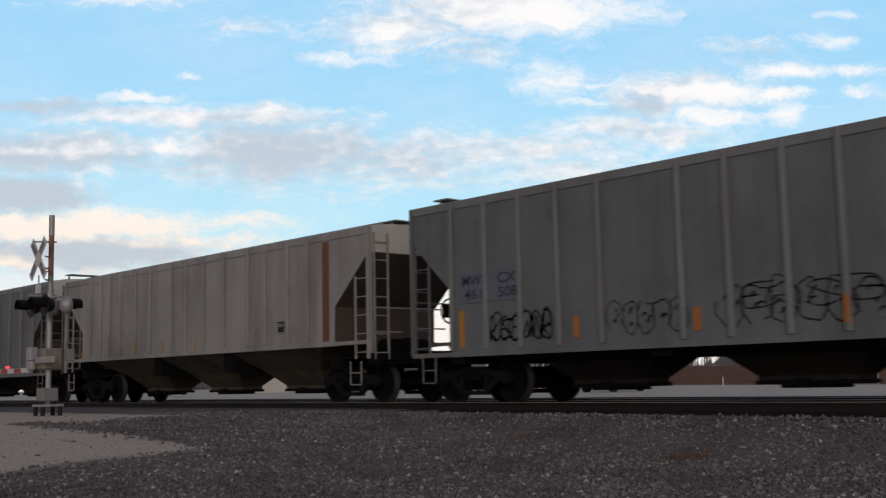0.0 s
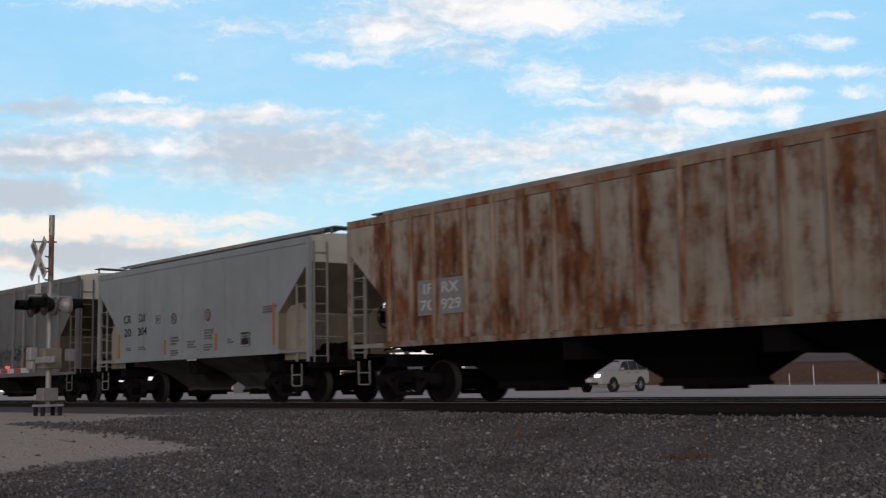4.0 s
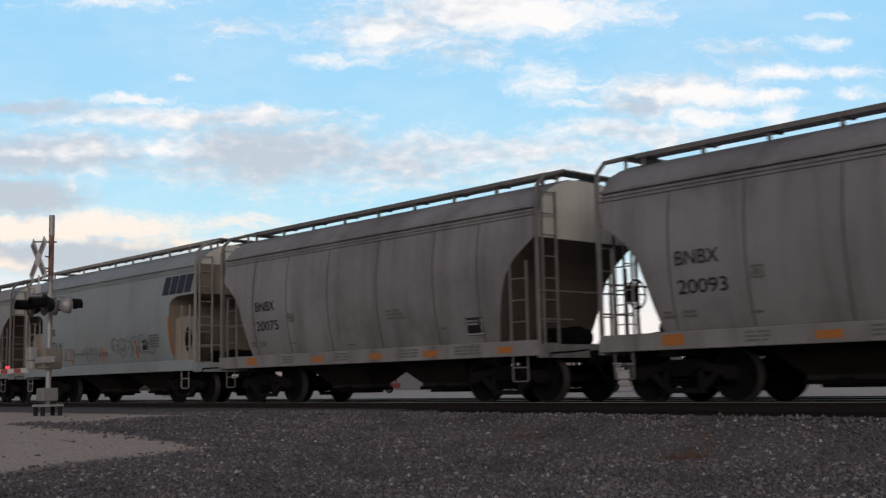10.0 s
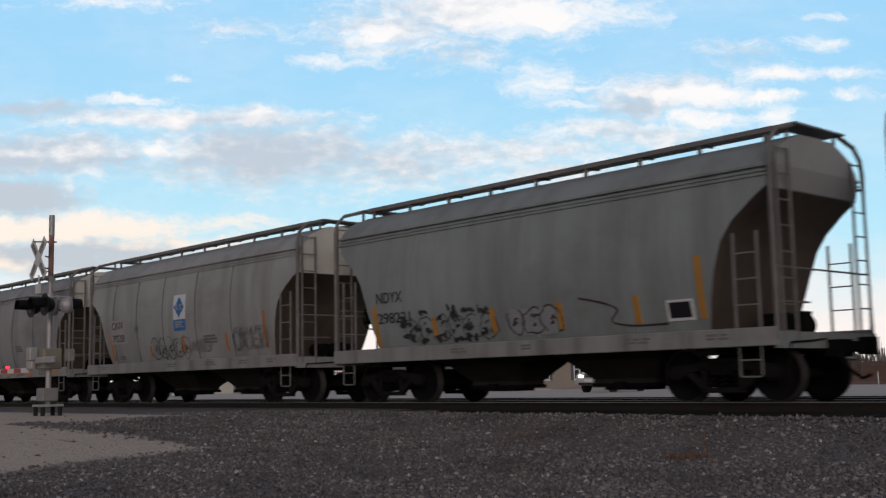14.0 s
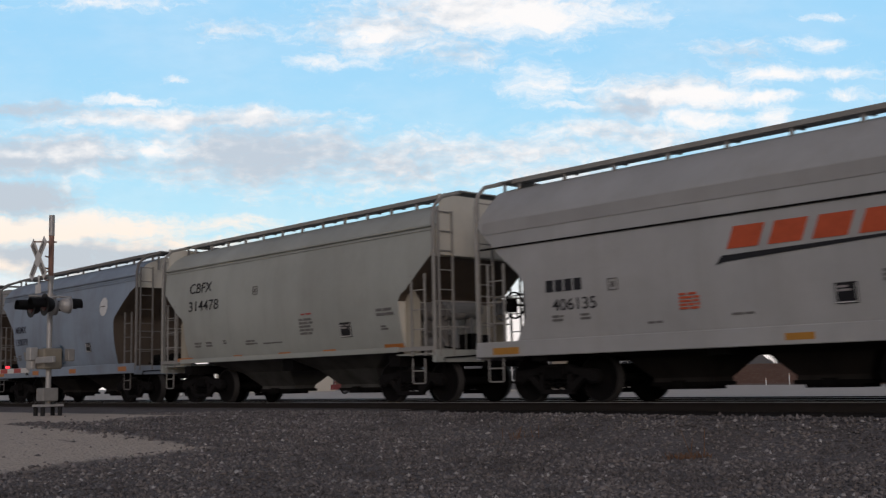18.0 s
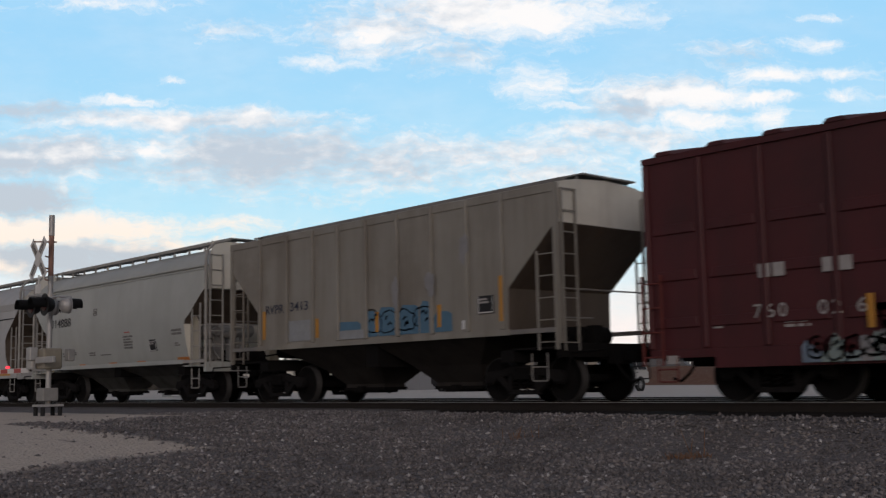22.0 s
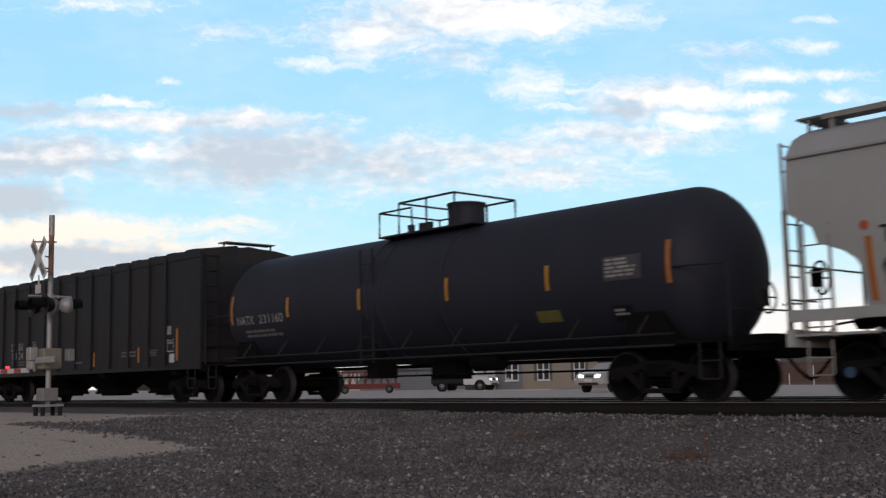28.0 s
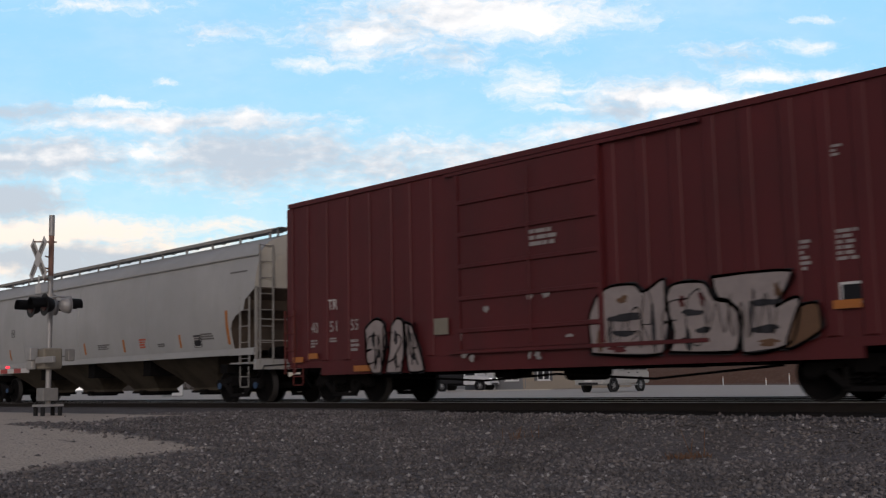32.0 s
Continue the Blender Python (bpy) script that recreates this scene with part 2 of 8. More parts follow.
def tube(bm, pts, r, sides=6, closed=False):
    """A round bar along a line of points."""
    pts = [Vector(p) for p in pts]
    rings = []
    for i, p in enumerate(pts):
        d = (pts[min(i + 1, len(pts) - 1)] - pts[max(i - 1, 0)]).normalized()
        q = d.to_track_quat("Z", "Y")
        rings.append([bm.verts.new(p + q @ Vector((r * math.cos(a), r * math.sin(a), 0))) for a in (math.tau * k / sides for k in range(sides))])
    for a, b in zip(rings, rings[1:]):
        for k in range(sides):
            bm.faces.new((a[k], a[(k + 1) % sides], b[(k + 1) % sides], b[k]))
    bm.faces.new(rings[0][::-1])
    bm.faces.new(rings[-1])


def disc(bm, p, axis, r, h, sides=20, r2=None):
    """A drum of length h along axis, centred at p."""
    axis = Vector(axis).normalized()
    q, p = axis.to_track_quat("Z", "Y"), Vector(p)
    r2 = r if r2 is None else r2
    a = [bm.verts.new(p - axis * h / 2 + q @ Vector((r * math.cos(t), r * math.sin(t), 0))) for t in (math.tau * k / sides for k in range(sides))]
    b = [bm.verts.new(p + axis * h / 2 + q @ Vector((r2 * math.cos(t), r2 * math.sin(t), 0))) for t in (math.tau * k / sides for k in range(sides))]
    for k in range(sides):
        bm.faces.new((a[k], a[(k + 1) % sides], b[(k + 1) % sides], b[k]))
    bm.faces.new(a[::-1])
    bm.faces.new(b)


def lathe(bm, prof, p, axis, sides=28, smooth=True):
    """Turns a profile of (along, radius) round an axis through p."""
    axis = Vector(axis).normalized()
    q, p = axis.to_track_quat("Z", "Y"), Vector(p)
    rings = []
    for s, r in prof:
        rings.append([bm.verts.new(p + axis * s + q @ Vector((max(r, 1e-4) * math.cos(t), max(r, 1e-4) * math.sin(t), 0))) for t in (math.tau * k / sides for k in range(sides))])
    for a, b in zip(rings, rings[1:]):
        for k in range(sides):
            bm.faces.new((a[k], a[(k + 1) % sides], b[(k + 1) % sides], b[k])).smooth = smooth
    bm.faces.new(rings[0][::-1])
    bm.faces.new(rings[-1])


def soften(bm, width, segments=1):
    bmesh.ops.remove_doubles(bm, verts=bm.verts, dist=1e-5)
    bmesh.ops.bevel(bm, geom=[e for e in bm.edges if len(e.link_faces) == 2 and e.calc_face_angle(0) > 0.6], offset=width, segments=segments, affect="EDGES", clamp_overlap=True)
    return bm


def wording(parent, s, x, z, h, material, y=-1.6, name="letter", width=None, label=""):
    """Stencilled characters on the near side; x is their left edge, z their foot."""
    cu = bpy.data.curves.new("type", "FONT")
    cu.body, cu.size, cu.offset, cu.extrude = s, 1.0, 0.004, 0.002
    ob = new("type", cu)
    bpy.context.view_layer.update()
    me = bpy.data.meshes.new_from_object(ob.evaluated_get(bpy.context.evaluated_depsgraph_get()))
    bpy.data.objects.remove(ob)
    co = np.empty(len(me.vertices) * 3)
    me.vertices.foreach_get("co", co)
    co = co.reshape(-1, 3)
    lo, hi = co.min(0), co.max(0)
    sy = h / (hi[1] - lo[1])
    sx = width / (hi[0] - lo[0]) if width else sy
    out = np.column_stack((x + (co[:, 0] - lo[0]) * sx, np.full(len(co), y) - co[:, 2], z + (co[:, 1] - lo[1]) * sy))
    me.vertices.foreach_set("co", out.ravel())
    bm = bmesh.new()
    bm.from_mesh(me)
    bpy.data.meshes.remove(me)
    made, left = [], set(bm.verts)
    while left:
        grown, todo = set(), [left.pop()]
        while todo:
            v = todo.pop()
            grown.add(v)
            todo += [w for e in v.link_edges for w in (e.other_vert(v),) if w in left]
            left.difference_update(todo)
        one, index = bmesh.new(), {}
        for v in grown:
            index[v] = one.verts.new(v.co)
        for f in {f for v in grown for f in v.link_faces}:
            one.faces.new([index[v] for v in f.verts])
        made.append(part(name, one, material, parent, label))
    bm.free()
    return made


def panel(parent, name, x0, x1, z0, z1, material, y=-1.6, label=""):
    """A thin plate or strip fixed to the near side."""
    return part(name, boxes((x0, x1, y - 0.004, y + 0.012, z0, z1)), material, parent, label)


def bars(parent, x, z, w, h, rows, material, y=-1.6, seed=0, name="data_stencil"):
    """Rows of small unreadable stencilling."""
    rnd = random.Random(seed + int(x * 100))
    bm = bmesh.new()
    step = h / rows
    for i in range(rows):
        a = x
        end = x + w * rnd.uniform(0.75, 1.0)
        while a < end - 0.05:
            b = min(end, a + rnd.uniform(0.1, 0.32))
            box(bm, a, b, y - 0.003, y + 0.01, z + h - (i + 0.62) * step, z + h - i * step)
            a = b + rnd.uniform(0.03, 0.06)
    return tagged(part(name, bm, material, parent), kind="stuff")


GLYPHS = (
    ((0.0, 0.0), (0.1, 1.0), (0.45, 0.9), (0.5, 0.45), (0.1, 0.4), (0.7, 0.0)),
    ((0.9, 0.8), (0.5, 1.0), (0.1, 0.8), (0.5, 0.5), (0.9, 0.25), (0.4, 0.0), (0.0, 0.2)),
    ((0.0, 0.9), (0.2, 0.1), (0.5, 0.8), (0.75, 0.05), (1.0, 1.0)),
    ((0.5, 1.0), (0.05, 0.6), (0.3, 0.0), (0.8, 0.2), (0.9, 0.8), (0.5, 1.0)),
    ((0.1, 0.0), (0.3, 1.0), (0.55, 0.2), (0.8, 1.0), (0.95, 0.0)),
    ((1.0, 0.95), (0.3, 0.9), (0.1, 0.5), (0.6, 0.5), (0.1, 0.4), (0.3, 0.02), (1.0, 0.1)),
)


def rounded(pts, steps=6):
    """A smooth line through the points."""
    p = [Vector(q) for q in (pts[0], *pts, pts[-1])]
    out = []
    for a, b, c, d in zip(p, p[1:], p[2:], p[3:]):
        for k in range(steps):
            t = k / steps
            out.append(0.5 * (2 * b + (c - a) * t + (2 * a - 5 * b + 4 * c - d) * t * t + (3 * b - a - 3 * c + d) * t ** 3))
    return out + [p[-1]]


def stroke(bm, pts, width, y, rnd):
    """A sprayed line of uneven width on the side of a car."""
    last = None
    for i, p in enumerate(pts):
        d = pts[min(i + 1, len(pts) - 1)] - pts[max(i - 1, 0)]
        if d.length < 1e-5:
            continue
        e = Vector((-d.y, d.x)).normalized() * width * rnd.uniform(0.75, 1.15) / 2
        row = [bm.verts.new((p.x + e.x, y, p.y + e.y)), bm.verts.new((p.x - e.x, y, p.y - e.y))]
        if last:
            bm.faces.new((last[0], last[1], row[1], row[0]))
        last = row


def spray(parent, x0, x1, z0, z1, material, seed, y=-1.6, width=0.03, name="graffiti", count=6, loops=3):
    """Sprayed strokes that look like lettering and spell nothing."""
    rnd = random.Random(seed)
    bm = bmesh.new()
    w, h = (x1 - x0) / count, z1 - z0
    for i in range(count):
        for k in range(max(1, loops - 1)):
            lean, sx, sz = rnd.uniform(-0.1, 0.3), rnd.uniform(0.8, 1.3), rnd.uniform(0.65, 1.0)
            foot = z0 + (1 - sz) * h * rnd.random()
            flip = rnd.choice((1, 1, -1))
            pts = [(x0 + w * (i + 0.5) + flip * w * sx * (a - 0.5) + lean * w * b, foot + h * sz * b) for a, b in rnd.choice(GLYPHS)]
            stroke(bm, rounded(pts), width, y - 0.002 - 0.0004 * (i + k), rnd)
    bmesh.ops.solidify(bm, geom=bm.faces, thickness=0.001)
    return tagged(part(name, bm, material, parent), kind="stuff")


def bubbles(parent, x0, x1, z0, z1, material, seed, y=-1.6, width=0.02, count=5, name="graffiti"):
    """A row of rounded balloon shapes drawn in outline, with short marks inside."""
    rnd = random.Random(seed)
    bm = bmesh.new()
    w, h = (x1 - x0) / count, (z1 - z0) / 2
    for i in range(count):
        cx, cz = x0 + w * (i + 0.5), (z0 + z1) / 2 + rnd.uniform(-0.1, 0.1) * h
        ring = [Vector(p) for p in cloudlet(cx, cz, w * rnd.uniform(0.5, 0.62), h * rnd.uniform(0.85, 1.0), 36, seed + i, 0.16)]
        k0 = rnd.randrange(36)
        stroke(bm, [ring[(k0 + k) % 36] for k in range(rnd.randint(28, 37))], width, y - 0.002 - 0.0004 * i, rnd)
        for _ in range(3):
            ax, az = cx + w * rnd.uniform(-0.3, 0.2), cz + h * rnd.uniform(-0.6, 0.4)
            stroke(bm, rounded([(ax, az), (ax + w * 0.12, az + h * 0.22), (ax + w * rnd.uniform(0.05, 0.3), az + h * rnd.uniform(0.0, 0.3))]), width * 1.4, y - 0.005, rnd)
    bmesh.ops.solidify(bm, geom=bm.faces, thickness=0.001)
    return tagged(part(name, bm, material, parent), kind="stuff")


def blot(parent, pts, material, y=-1.6, name="graffiti", label=""):
    """A flat painted shape given by its outline."""
    bm = bmesh.new()
    prism(bm, pts, y - 0.002, y + 0.003)
    return part(name, bm, material, parent, label)


def cloudlet(cx, cz, rx, rz, n, seed, rough=0.25):
    """An uneven rounded outline."""
    rnd = random.Random(seed)
    ph = [rnd.uniform(0, 6.28) for _ in range(4)]
    out = []
    for k in range(n):
        a = math.tau * k / n
        r = 1 + rough * (0.5 * math.sin(2 * a + ph[0]) + 0.35 * math.sin(3 * a + ph[1]) + 0.3 * math.sin(5 * a + ph[2]) + 0.2 * math.sin(9 * a + ph[3]))
        out.append((cx + rx * r * math.cos(a), cz + rz * r * math.sin(a)))
    return out


# ---- ground, tracks, crossing ----
def ss(a, b, x):
    t = min(1.0, max(0.0, (x - a) / (b - a)))
    return t * t * (3 - 2 * t)


def ground_z(x, y):
    """Height of the ground: a field in front that climbs to the track bed, a raised crossing road, level ground behind."""
    if y > 6.5:
        return -0.26 - 0.06 * ss(10, 40, y)
    field = -0.95 + 0.3 * ss(-12.0, -4.0, y) + 0.485 * ss(-4.6, -2.5, y)
    if y > -2.3:
        field = -0.30
    road = -0.14 - 0.06 * max(0.0, min(8.0, -7.0 - y))
    w = ss(-8.5, -21.0, x) if x > -21 else 1.0
    return field + (road - field) * w


def spaced(lo, hi, fine0, fine1, step, grow=1.35):
    out = list(np.arange(fine0, fine1 + 1e-6, step))
    d, v = step, fine1
    while v < hi:
        d *= grow
        v = min(hi, v + d)
        out.append(v)
    d, v = step, fine0
    while v > lo:
        d *= grow
        v = max(lo, v - d)
        out.insert(0, v)
    return out


def sheet(name, xs, ys, zf, material):
    verts = [(x, y, zf(x, y)) for y in ys for x in xs]
    n = len(xs)
    faces = [(j * n + i, j * n + i + 1, (j + 1) * n + i + 1, (j + 1) * n + i) for j in range(len(ys) - 1) for i in range(n - 1)]
    me = bpy.data.meshes.new(name)
    me.from_pydata(verts, [], faces)
    me.materials.append(material)
    for p in me.polygons:
        p.use_smooth = True
    return new(name, me)


def ground_material():
    t = Tree("gravel and pale dirt")
    sep = t.n.new("ShaderNodeSeparateXYZ")
    t.put(sep.inputs[0], t.coord)
    x, y = sep.outputs[0], sep.outputs[1]
    stones = t.n.new("ShaderNodeTexVoronoi")
    stones.inputs["Scale"].default_value = 17
    t.put(stones.inputs["Vector"], t.coord)
    tone = t.ramp(t.noise(30, 3, 0.6), 0.3, 0.75)
    gravel = t.mix(tone, (0.09, 0.084, 0.085), (0.235, 0.221, 0.223))
    cell = t.n.new("ShaderNodeSeparateColor")
    t.put(cell.inputs[0], stones.outputs["Color"])
    gravel = t.mix(t.math("MULTIPLY", cell.outputs[0], 0.6), gravel, (0.19, 0.177, 0.176))
    gravel = t.mix(t.ramp(t.noise(0.8, 5, 0.6), 0.45, 0.8), gravel, (0.115, 0.101, 0.096))
    dirt = t.mix(t.noise(3.0, 6, 0.65), (0.47, 0.405, 0.345), (0.64, 0.56, 0.48))
    dirt = t.mix(t.math("MULTIPLY", t.ramp(t.noise(14, 4, 0.6), 0.52, 0.75), 0.6), dirt, (0.10, 0.09, 0.08))
    warp = t.math("MULTIPLY_ADD", t.noise(0.9, 5, 0.65), 1.8, -0.9)
    xw = t.math("ADD", x, warp)
    yw = t.math("MULTIPLY_ADD", warp, 0.45, y)
    tongue = t.math("MULTIPLY", t.ramp(xw, -14.7, -15.4), t.ramp(t.math("MULTIPLY_ADD", x, -0.08, yw), -6.85, -7.15))
    apron = t.math("MULTIPLY", t.ramp(xw, -19.9, -20.9), t.ramp(yw, -5.0, -5.6))
    wedge = t.math("MULTIPLY", t.ramp(t.math("ABSOLUTE", t.math("ADD", yw, 8.25)), 0.32, 0.2), t.ramp(xw, -23.5, -21.5))
    apron = t.math("MULTIPLY", apron, t.math("SUBTRACT", 1.0, wedge))
    m = t.math("MAXIMUM", tongue, apron)
    m = t.math("MULTIPLY", m, t.math("SUBTRACT", 1.0, t.math("MULTIPLY", t.ramp(t.noise(1.6, 5, 0.65, stretch=(0.4, 1.5, 1)), 0.6, 0.7), 0.7)))
    back = t.ramp(y, 6.5, 7.2)
    lot = t.mix(t.noise(0.4, 6, 0.65, stretch=(1, 2.5, 1)), (0.46, 0.415, 0.375), (0.66, 0.60, 0.545))
    field = t.mix(t.noise(0.25, 7, 0.7), (0.13, 0.075, 0.05), (0.22, 0.125, 0.085))
    far = t.ramp(t.math("MULTIPLY_ADD", x, 0.62, y), FIELD[0], FIELD[0] + 1.2)
    lot = t.mix(far, lot, field)
    c = t.mix(m, gravel, dirt)
    c = t.mix(back, c, lot)
    h = t.math("ADD", t.math("MULTIPLY", stones.outputs["Distance"], -1.0), t.math("MULTIPLY", t.noise(60, 3), 0.3))
    return t.done(c, 0.95, 0.0, h, 0.035, 0.2)


FIELD = (33.5,)


def build_ground():
    g = sheet("ground", spaced(-4200, 4200, -48, 8, 0.5), spaced(-4200, 4600, -18, 12, 0.5), ground_z, ground_material())
    tagged(g, "dark gravel with a pale dirt crossing and a brown field", "ground", kind="structure")
    # ballast bed under both tracks: stained, and darkened for shade below the train
    t = Tree("stained ballast with train shade")
    v = t.n.new("ShaderNodeTexVoronoi")
    v.inputs["Scale"].default_value = 16
    t.put(v.inputs["Vector"], t.coord)
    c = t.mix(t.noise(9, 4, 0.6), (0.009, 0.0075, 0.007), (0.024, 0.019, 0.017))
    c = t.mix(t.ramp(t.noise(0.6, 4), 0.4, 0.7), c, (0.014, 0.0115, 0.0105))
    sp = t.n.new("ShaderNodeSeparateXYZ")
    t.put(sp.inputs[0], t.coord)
    # painted shade fades to plain gravel tones at the near edge
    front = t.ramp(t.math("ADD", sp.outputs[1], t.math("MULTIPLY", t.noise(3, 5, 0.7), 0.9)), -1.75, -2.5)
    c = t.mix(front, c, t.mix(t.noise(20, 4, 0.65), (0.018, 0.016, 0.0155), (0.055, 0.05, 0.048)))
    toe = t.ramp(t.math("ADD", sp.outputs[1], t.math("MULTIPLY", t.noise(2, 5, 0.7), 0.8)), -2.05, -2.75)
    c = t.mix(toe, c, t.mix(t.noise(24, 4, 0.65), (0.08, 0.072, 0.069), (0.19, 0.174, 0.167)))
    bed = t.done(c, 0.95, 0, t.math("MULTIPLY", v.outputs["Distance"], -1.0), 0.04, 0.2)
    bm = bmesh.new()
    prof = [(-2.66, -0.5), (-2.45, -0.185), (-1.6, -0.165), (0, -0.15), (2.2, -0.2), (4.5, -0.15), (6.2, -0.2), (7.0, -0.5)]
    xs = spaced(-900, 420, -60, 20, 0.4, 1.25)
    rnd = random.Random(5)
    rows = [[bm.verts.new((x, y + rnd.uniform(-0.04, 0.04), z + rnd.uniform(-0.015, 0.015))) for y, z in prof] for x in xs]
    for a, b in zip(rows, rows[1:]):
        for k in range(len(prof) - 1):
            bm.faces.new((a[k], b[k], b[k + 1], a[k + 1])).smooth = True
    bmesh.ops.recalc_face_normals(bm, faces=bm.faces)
    tagged(part("track_bed", bm, bed), "brown stained ballast bed darkened for train shade, under two tracks", "track bed", kind="structure")
    # rails
    for k, y in enumerate((-0.7525, 0.7525, 3.75, 5.25)):
        zt = 0.0 if k < 2 else -0.03
        rail = part("rail", boxes((-900, 420, y - 0.012, y + 0.012, zt - 0.15, zt - 0.04)), "rail_rust")
        part("rail_foot", boxes((-900, 420, y - 0.075, y + 0.075, zt - 0.172, zt - 0.15)), "rail_rust", rail)
        part("rail_bulb", boxes((-900, 420, y - 0.036, y + 0.036, zt - 0.04, zt - 0.006)), "rail_rust", rail)
        tagged(rail, "rusty steel rail with a polished head", "rail", "rails", "structure")
        part("rail_head", boxes((-900, 420, y - 0.033, y + 0.033, zt - 0.006, zt)), "steel", rail, "polished running surface")
    # sleepers
    me = None
    for row, y0 in ((0, 0.0), (1, 4.5)):
        bed_ob = thing("sleepers", pose(0, y0, 0), "dark oily timber sleepers in ballast", "sleepers", "track sleepers", "structure")
        for k in range(110):
            x = -52 + 0.55 * k
            if me is None:
                bm = boxes((-0.11, 0.11, -1.3, 1.3, -0.35, -0.172))
                ob = part("sleeper", soften(bm, 0.012), "tie_wood", bed_ob)
                me = ob.data
            else:
                ob = new("sleeper", me)
                ob.parent = bed_ob
            ob.location = (x, 0, -0.03 if row else 0)


def build_stones():
    """Loose ballast over the gravel in front of the track."""
    rng = np.random.default_rng(4)
    n = 85000
    u = rng.random(n)
    ang = np.radians(70 - 52 * rng.random(n))
    d = 8.0 + 18.0 * u ** 0.8
    x, y = -d * np.sin(ang), -17.07 + d * np.cos(ang)
    keep = y < -2.46 - 0.3 * rng.random(n) ** 2
    x, y = x[keep], y[keep]
    size = 0.012 + 0.034 * rng.random(len(x)) ** 2.4
    wob = 0.8 * (rng.random(len(x)) - 0.5)
    dirt = ((x + wob < -15.0) & (y - 0.08 * x + wob < -6.95)) | ((x + wob < -20.3) & (y < -5.2) & ((abs(y + 8.25) > 0.3) | (x < -22.5)))
    keep = ~dirt | (rng.random(len(x)) < 0.006)
    x, y, size = x[keep], y[keep], size[keep]
    m = len(x)
    z = np.array([ground_z(a, b) for a, b in zip(x, y)])
    base = np.array([(1, 0, 0), (0, 1, 0), (-1, 0, 0), (0, -1, 0), (0, 0, 1), (0, 0, -1)], float)
    tri = np.array([(0, 1, 4), (1, 2, 4), (2, 3, 4), (3, 0, 4), (1, 0, 5), (2, 1, 5), (3, 2, 5), (0, 3, 5)])
    jit = rng.uniform(0.6, 1.25, (m, 6, 1))
    rot = rng.random(m) * 6.28
    sc = np.stack((rng.uniform(0.8, 1.5, m), rng.uniform(0.7, 1.2, m), rng.uniform(0.5, 0.95, m)), 1)
    v = base[None] * jit * sc[:, None, :] * size[:, None, None]
    v += rng.uniform(-0.25, 0.25, v.shape) * size[:, None, None]
    c, s = np.cos(rot)[:, None], np.sin(rot)[:, None]
    vx, vy = v[:, :, 0] * c - v[:, :, 1] * s, v[:, :, 0] * s + v[:, :, 1] * c
    v = np.stack((vx + x[:, None], vy + y[:, None], v[:, :, 2] + (z + size * 0.25)[:, None]), 2)
    faces = (tri[None] + (np.arange(m) * 6)[:, None, None]).reshape(-1, 3)
    me = bpy.data.meshes.new("loose_stones")
    me.vertices.add(m * 6)
    me.vertices.foreach_set("co", v.ravel())
    me.loops.add(len(faces) * 3)
    me.loops.foreach_set("vertex_index", faces.ravel().astype(np.int32))
    me.polygons.add(len(faces))
    me.polygons.foreach_set("loop_start", np.arange(0, len(faces) * 3, 3, dtype=np.int32))
    me.update(calc_edges=True)
    t = Tree("ballast stone")
    geo = t.n.new("ShaderNodeNewGeometry")
    f = geo.outputs["Random Per Island"]
    ramp = t.n.new("ShaderNodeValToRGB")
    ramp.color_ramp.elements[0].color = (0.105, 0.097, 0.098, 1)
    ramp.color_ramp.elements[1].color = (0.48, 0.465, 0.46, 1)
    for pos, col in ((0.35, (0.152, 0.142, 0.143, 1)), (0.6, (0.19, 0.17, 0.162, 1)), (0.95, (0.25, 0.238, 0.238, 1))):
        ramp.color_ramp.elements.new(pos).color = col
    t.put(ramp.inputs[0], f)
    tone = t.mix(t.ramp(t.noise(0.9, 6, 0.65), 0.3, 0.7), (0.68, 0.67, 0.67), (1.22, 1.2, 1.18))
    me.materials.append(t.done(t.mix(1.0, ramp.outputs[0], tone, "MULTIPLY"), 0.9, 0, t.noise(80, 3), 0.004, 0.3))
    tagged(new("loose_stones", me), "grey and brown crushed ballast stones", "gravel", kind="stuff")


build_ground()


# ---- sky backdrop with drifting clouds ----
UNIT = 1.5385  # metres on the backdrop for one unit of the cloud map
# Cloud banks: centre, half width, half height, strength, greyness
WEST_BANK = (
    (70, 187, 115, 13, 0.75, 1.0), (245, 171, 58, 8, 0.85, 0.0), (335, 131, 28, 7, 0.6, 0.0), (340, 203, 235, 15, 0.95, 0.05),
    (490, 268, 185, 48, 1.05, 0.68), (300, 262, 48, 12, 1.0, 0.0), (100, 272, 175, 34, 1.0, 0.75), (120, 268, 95, 9, 1.0, 0.0), (715, 285, 135, 42, 0.85, 0.5),
)
LOW_BANK = (
    (45, 348, 105, 28, 1.15, 1.0), (140, 335, 32, 12, 0.55, 0.0), (120, 400, 215, 24, 1.1, 0.0), (110, 447, 270, 26, 1.1, 0.85), (10, 457, 42, 14, 1.1, 0.0),
    (445, 390, 90, 16, 0.65, 0.0), (300, 425, 160, 16, 0.8, 0.0), (590, 350, 90, 14, 0.4, 0.1),
)
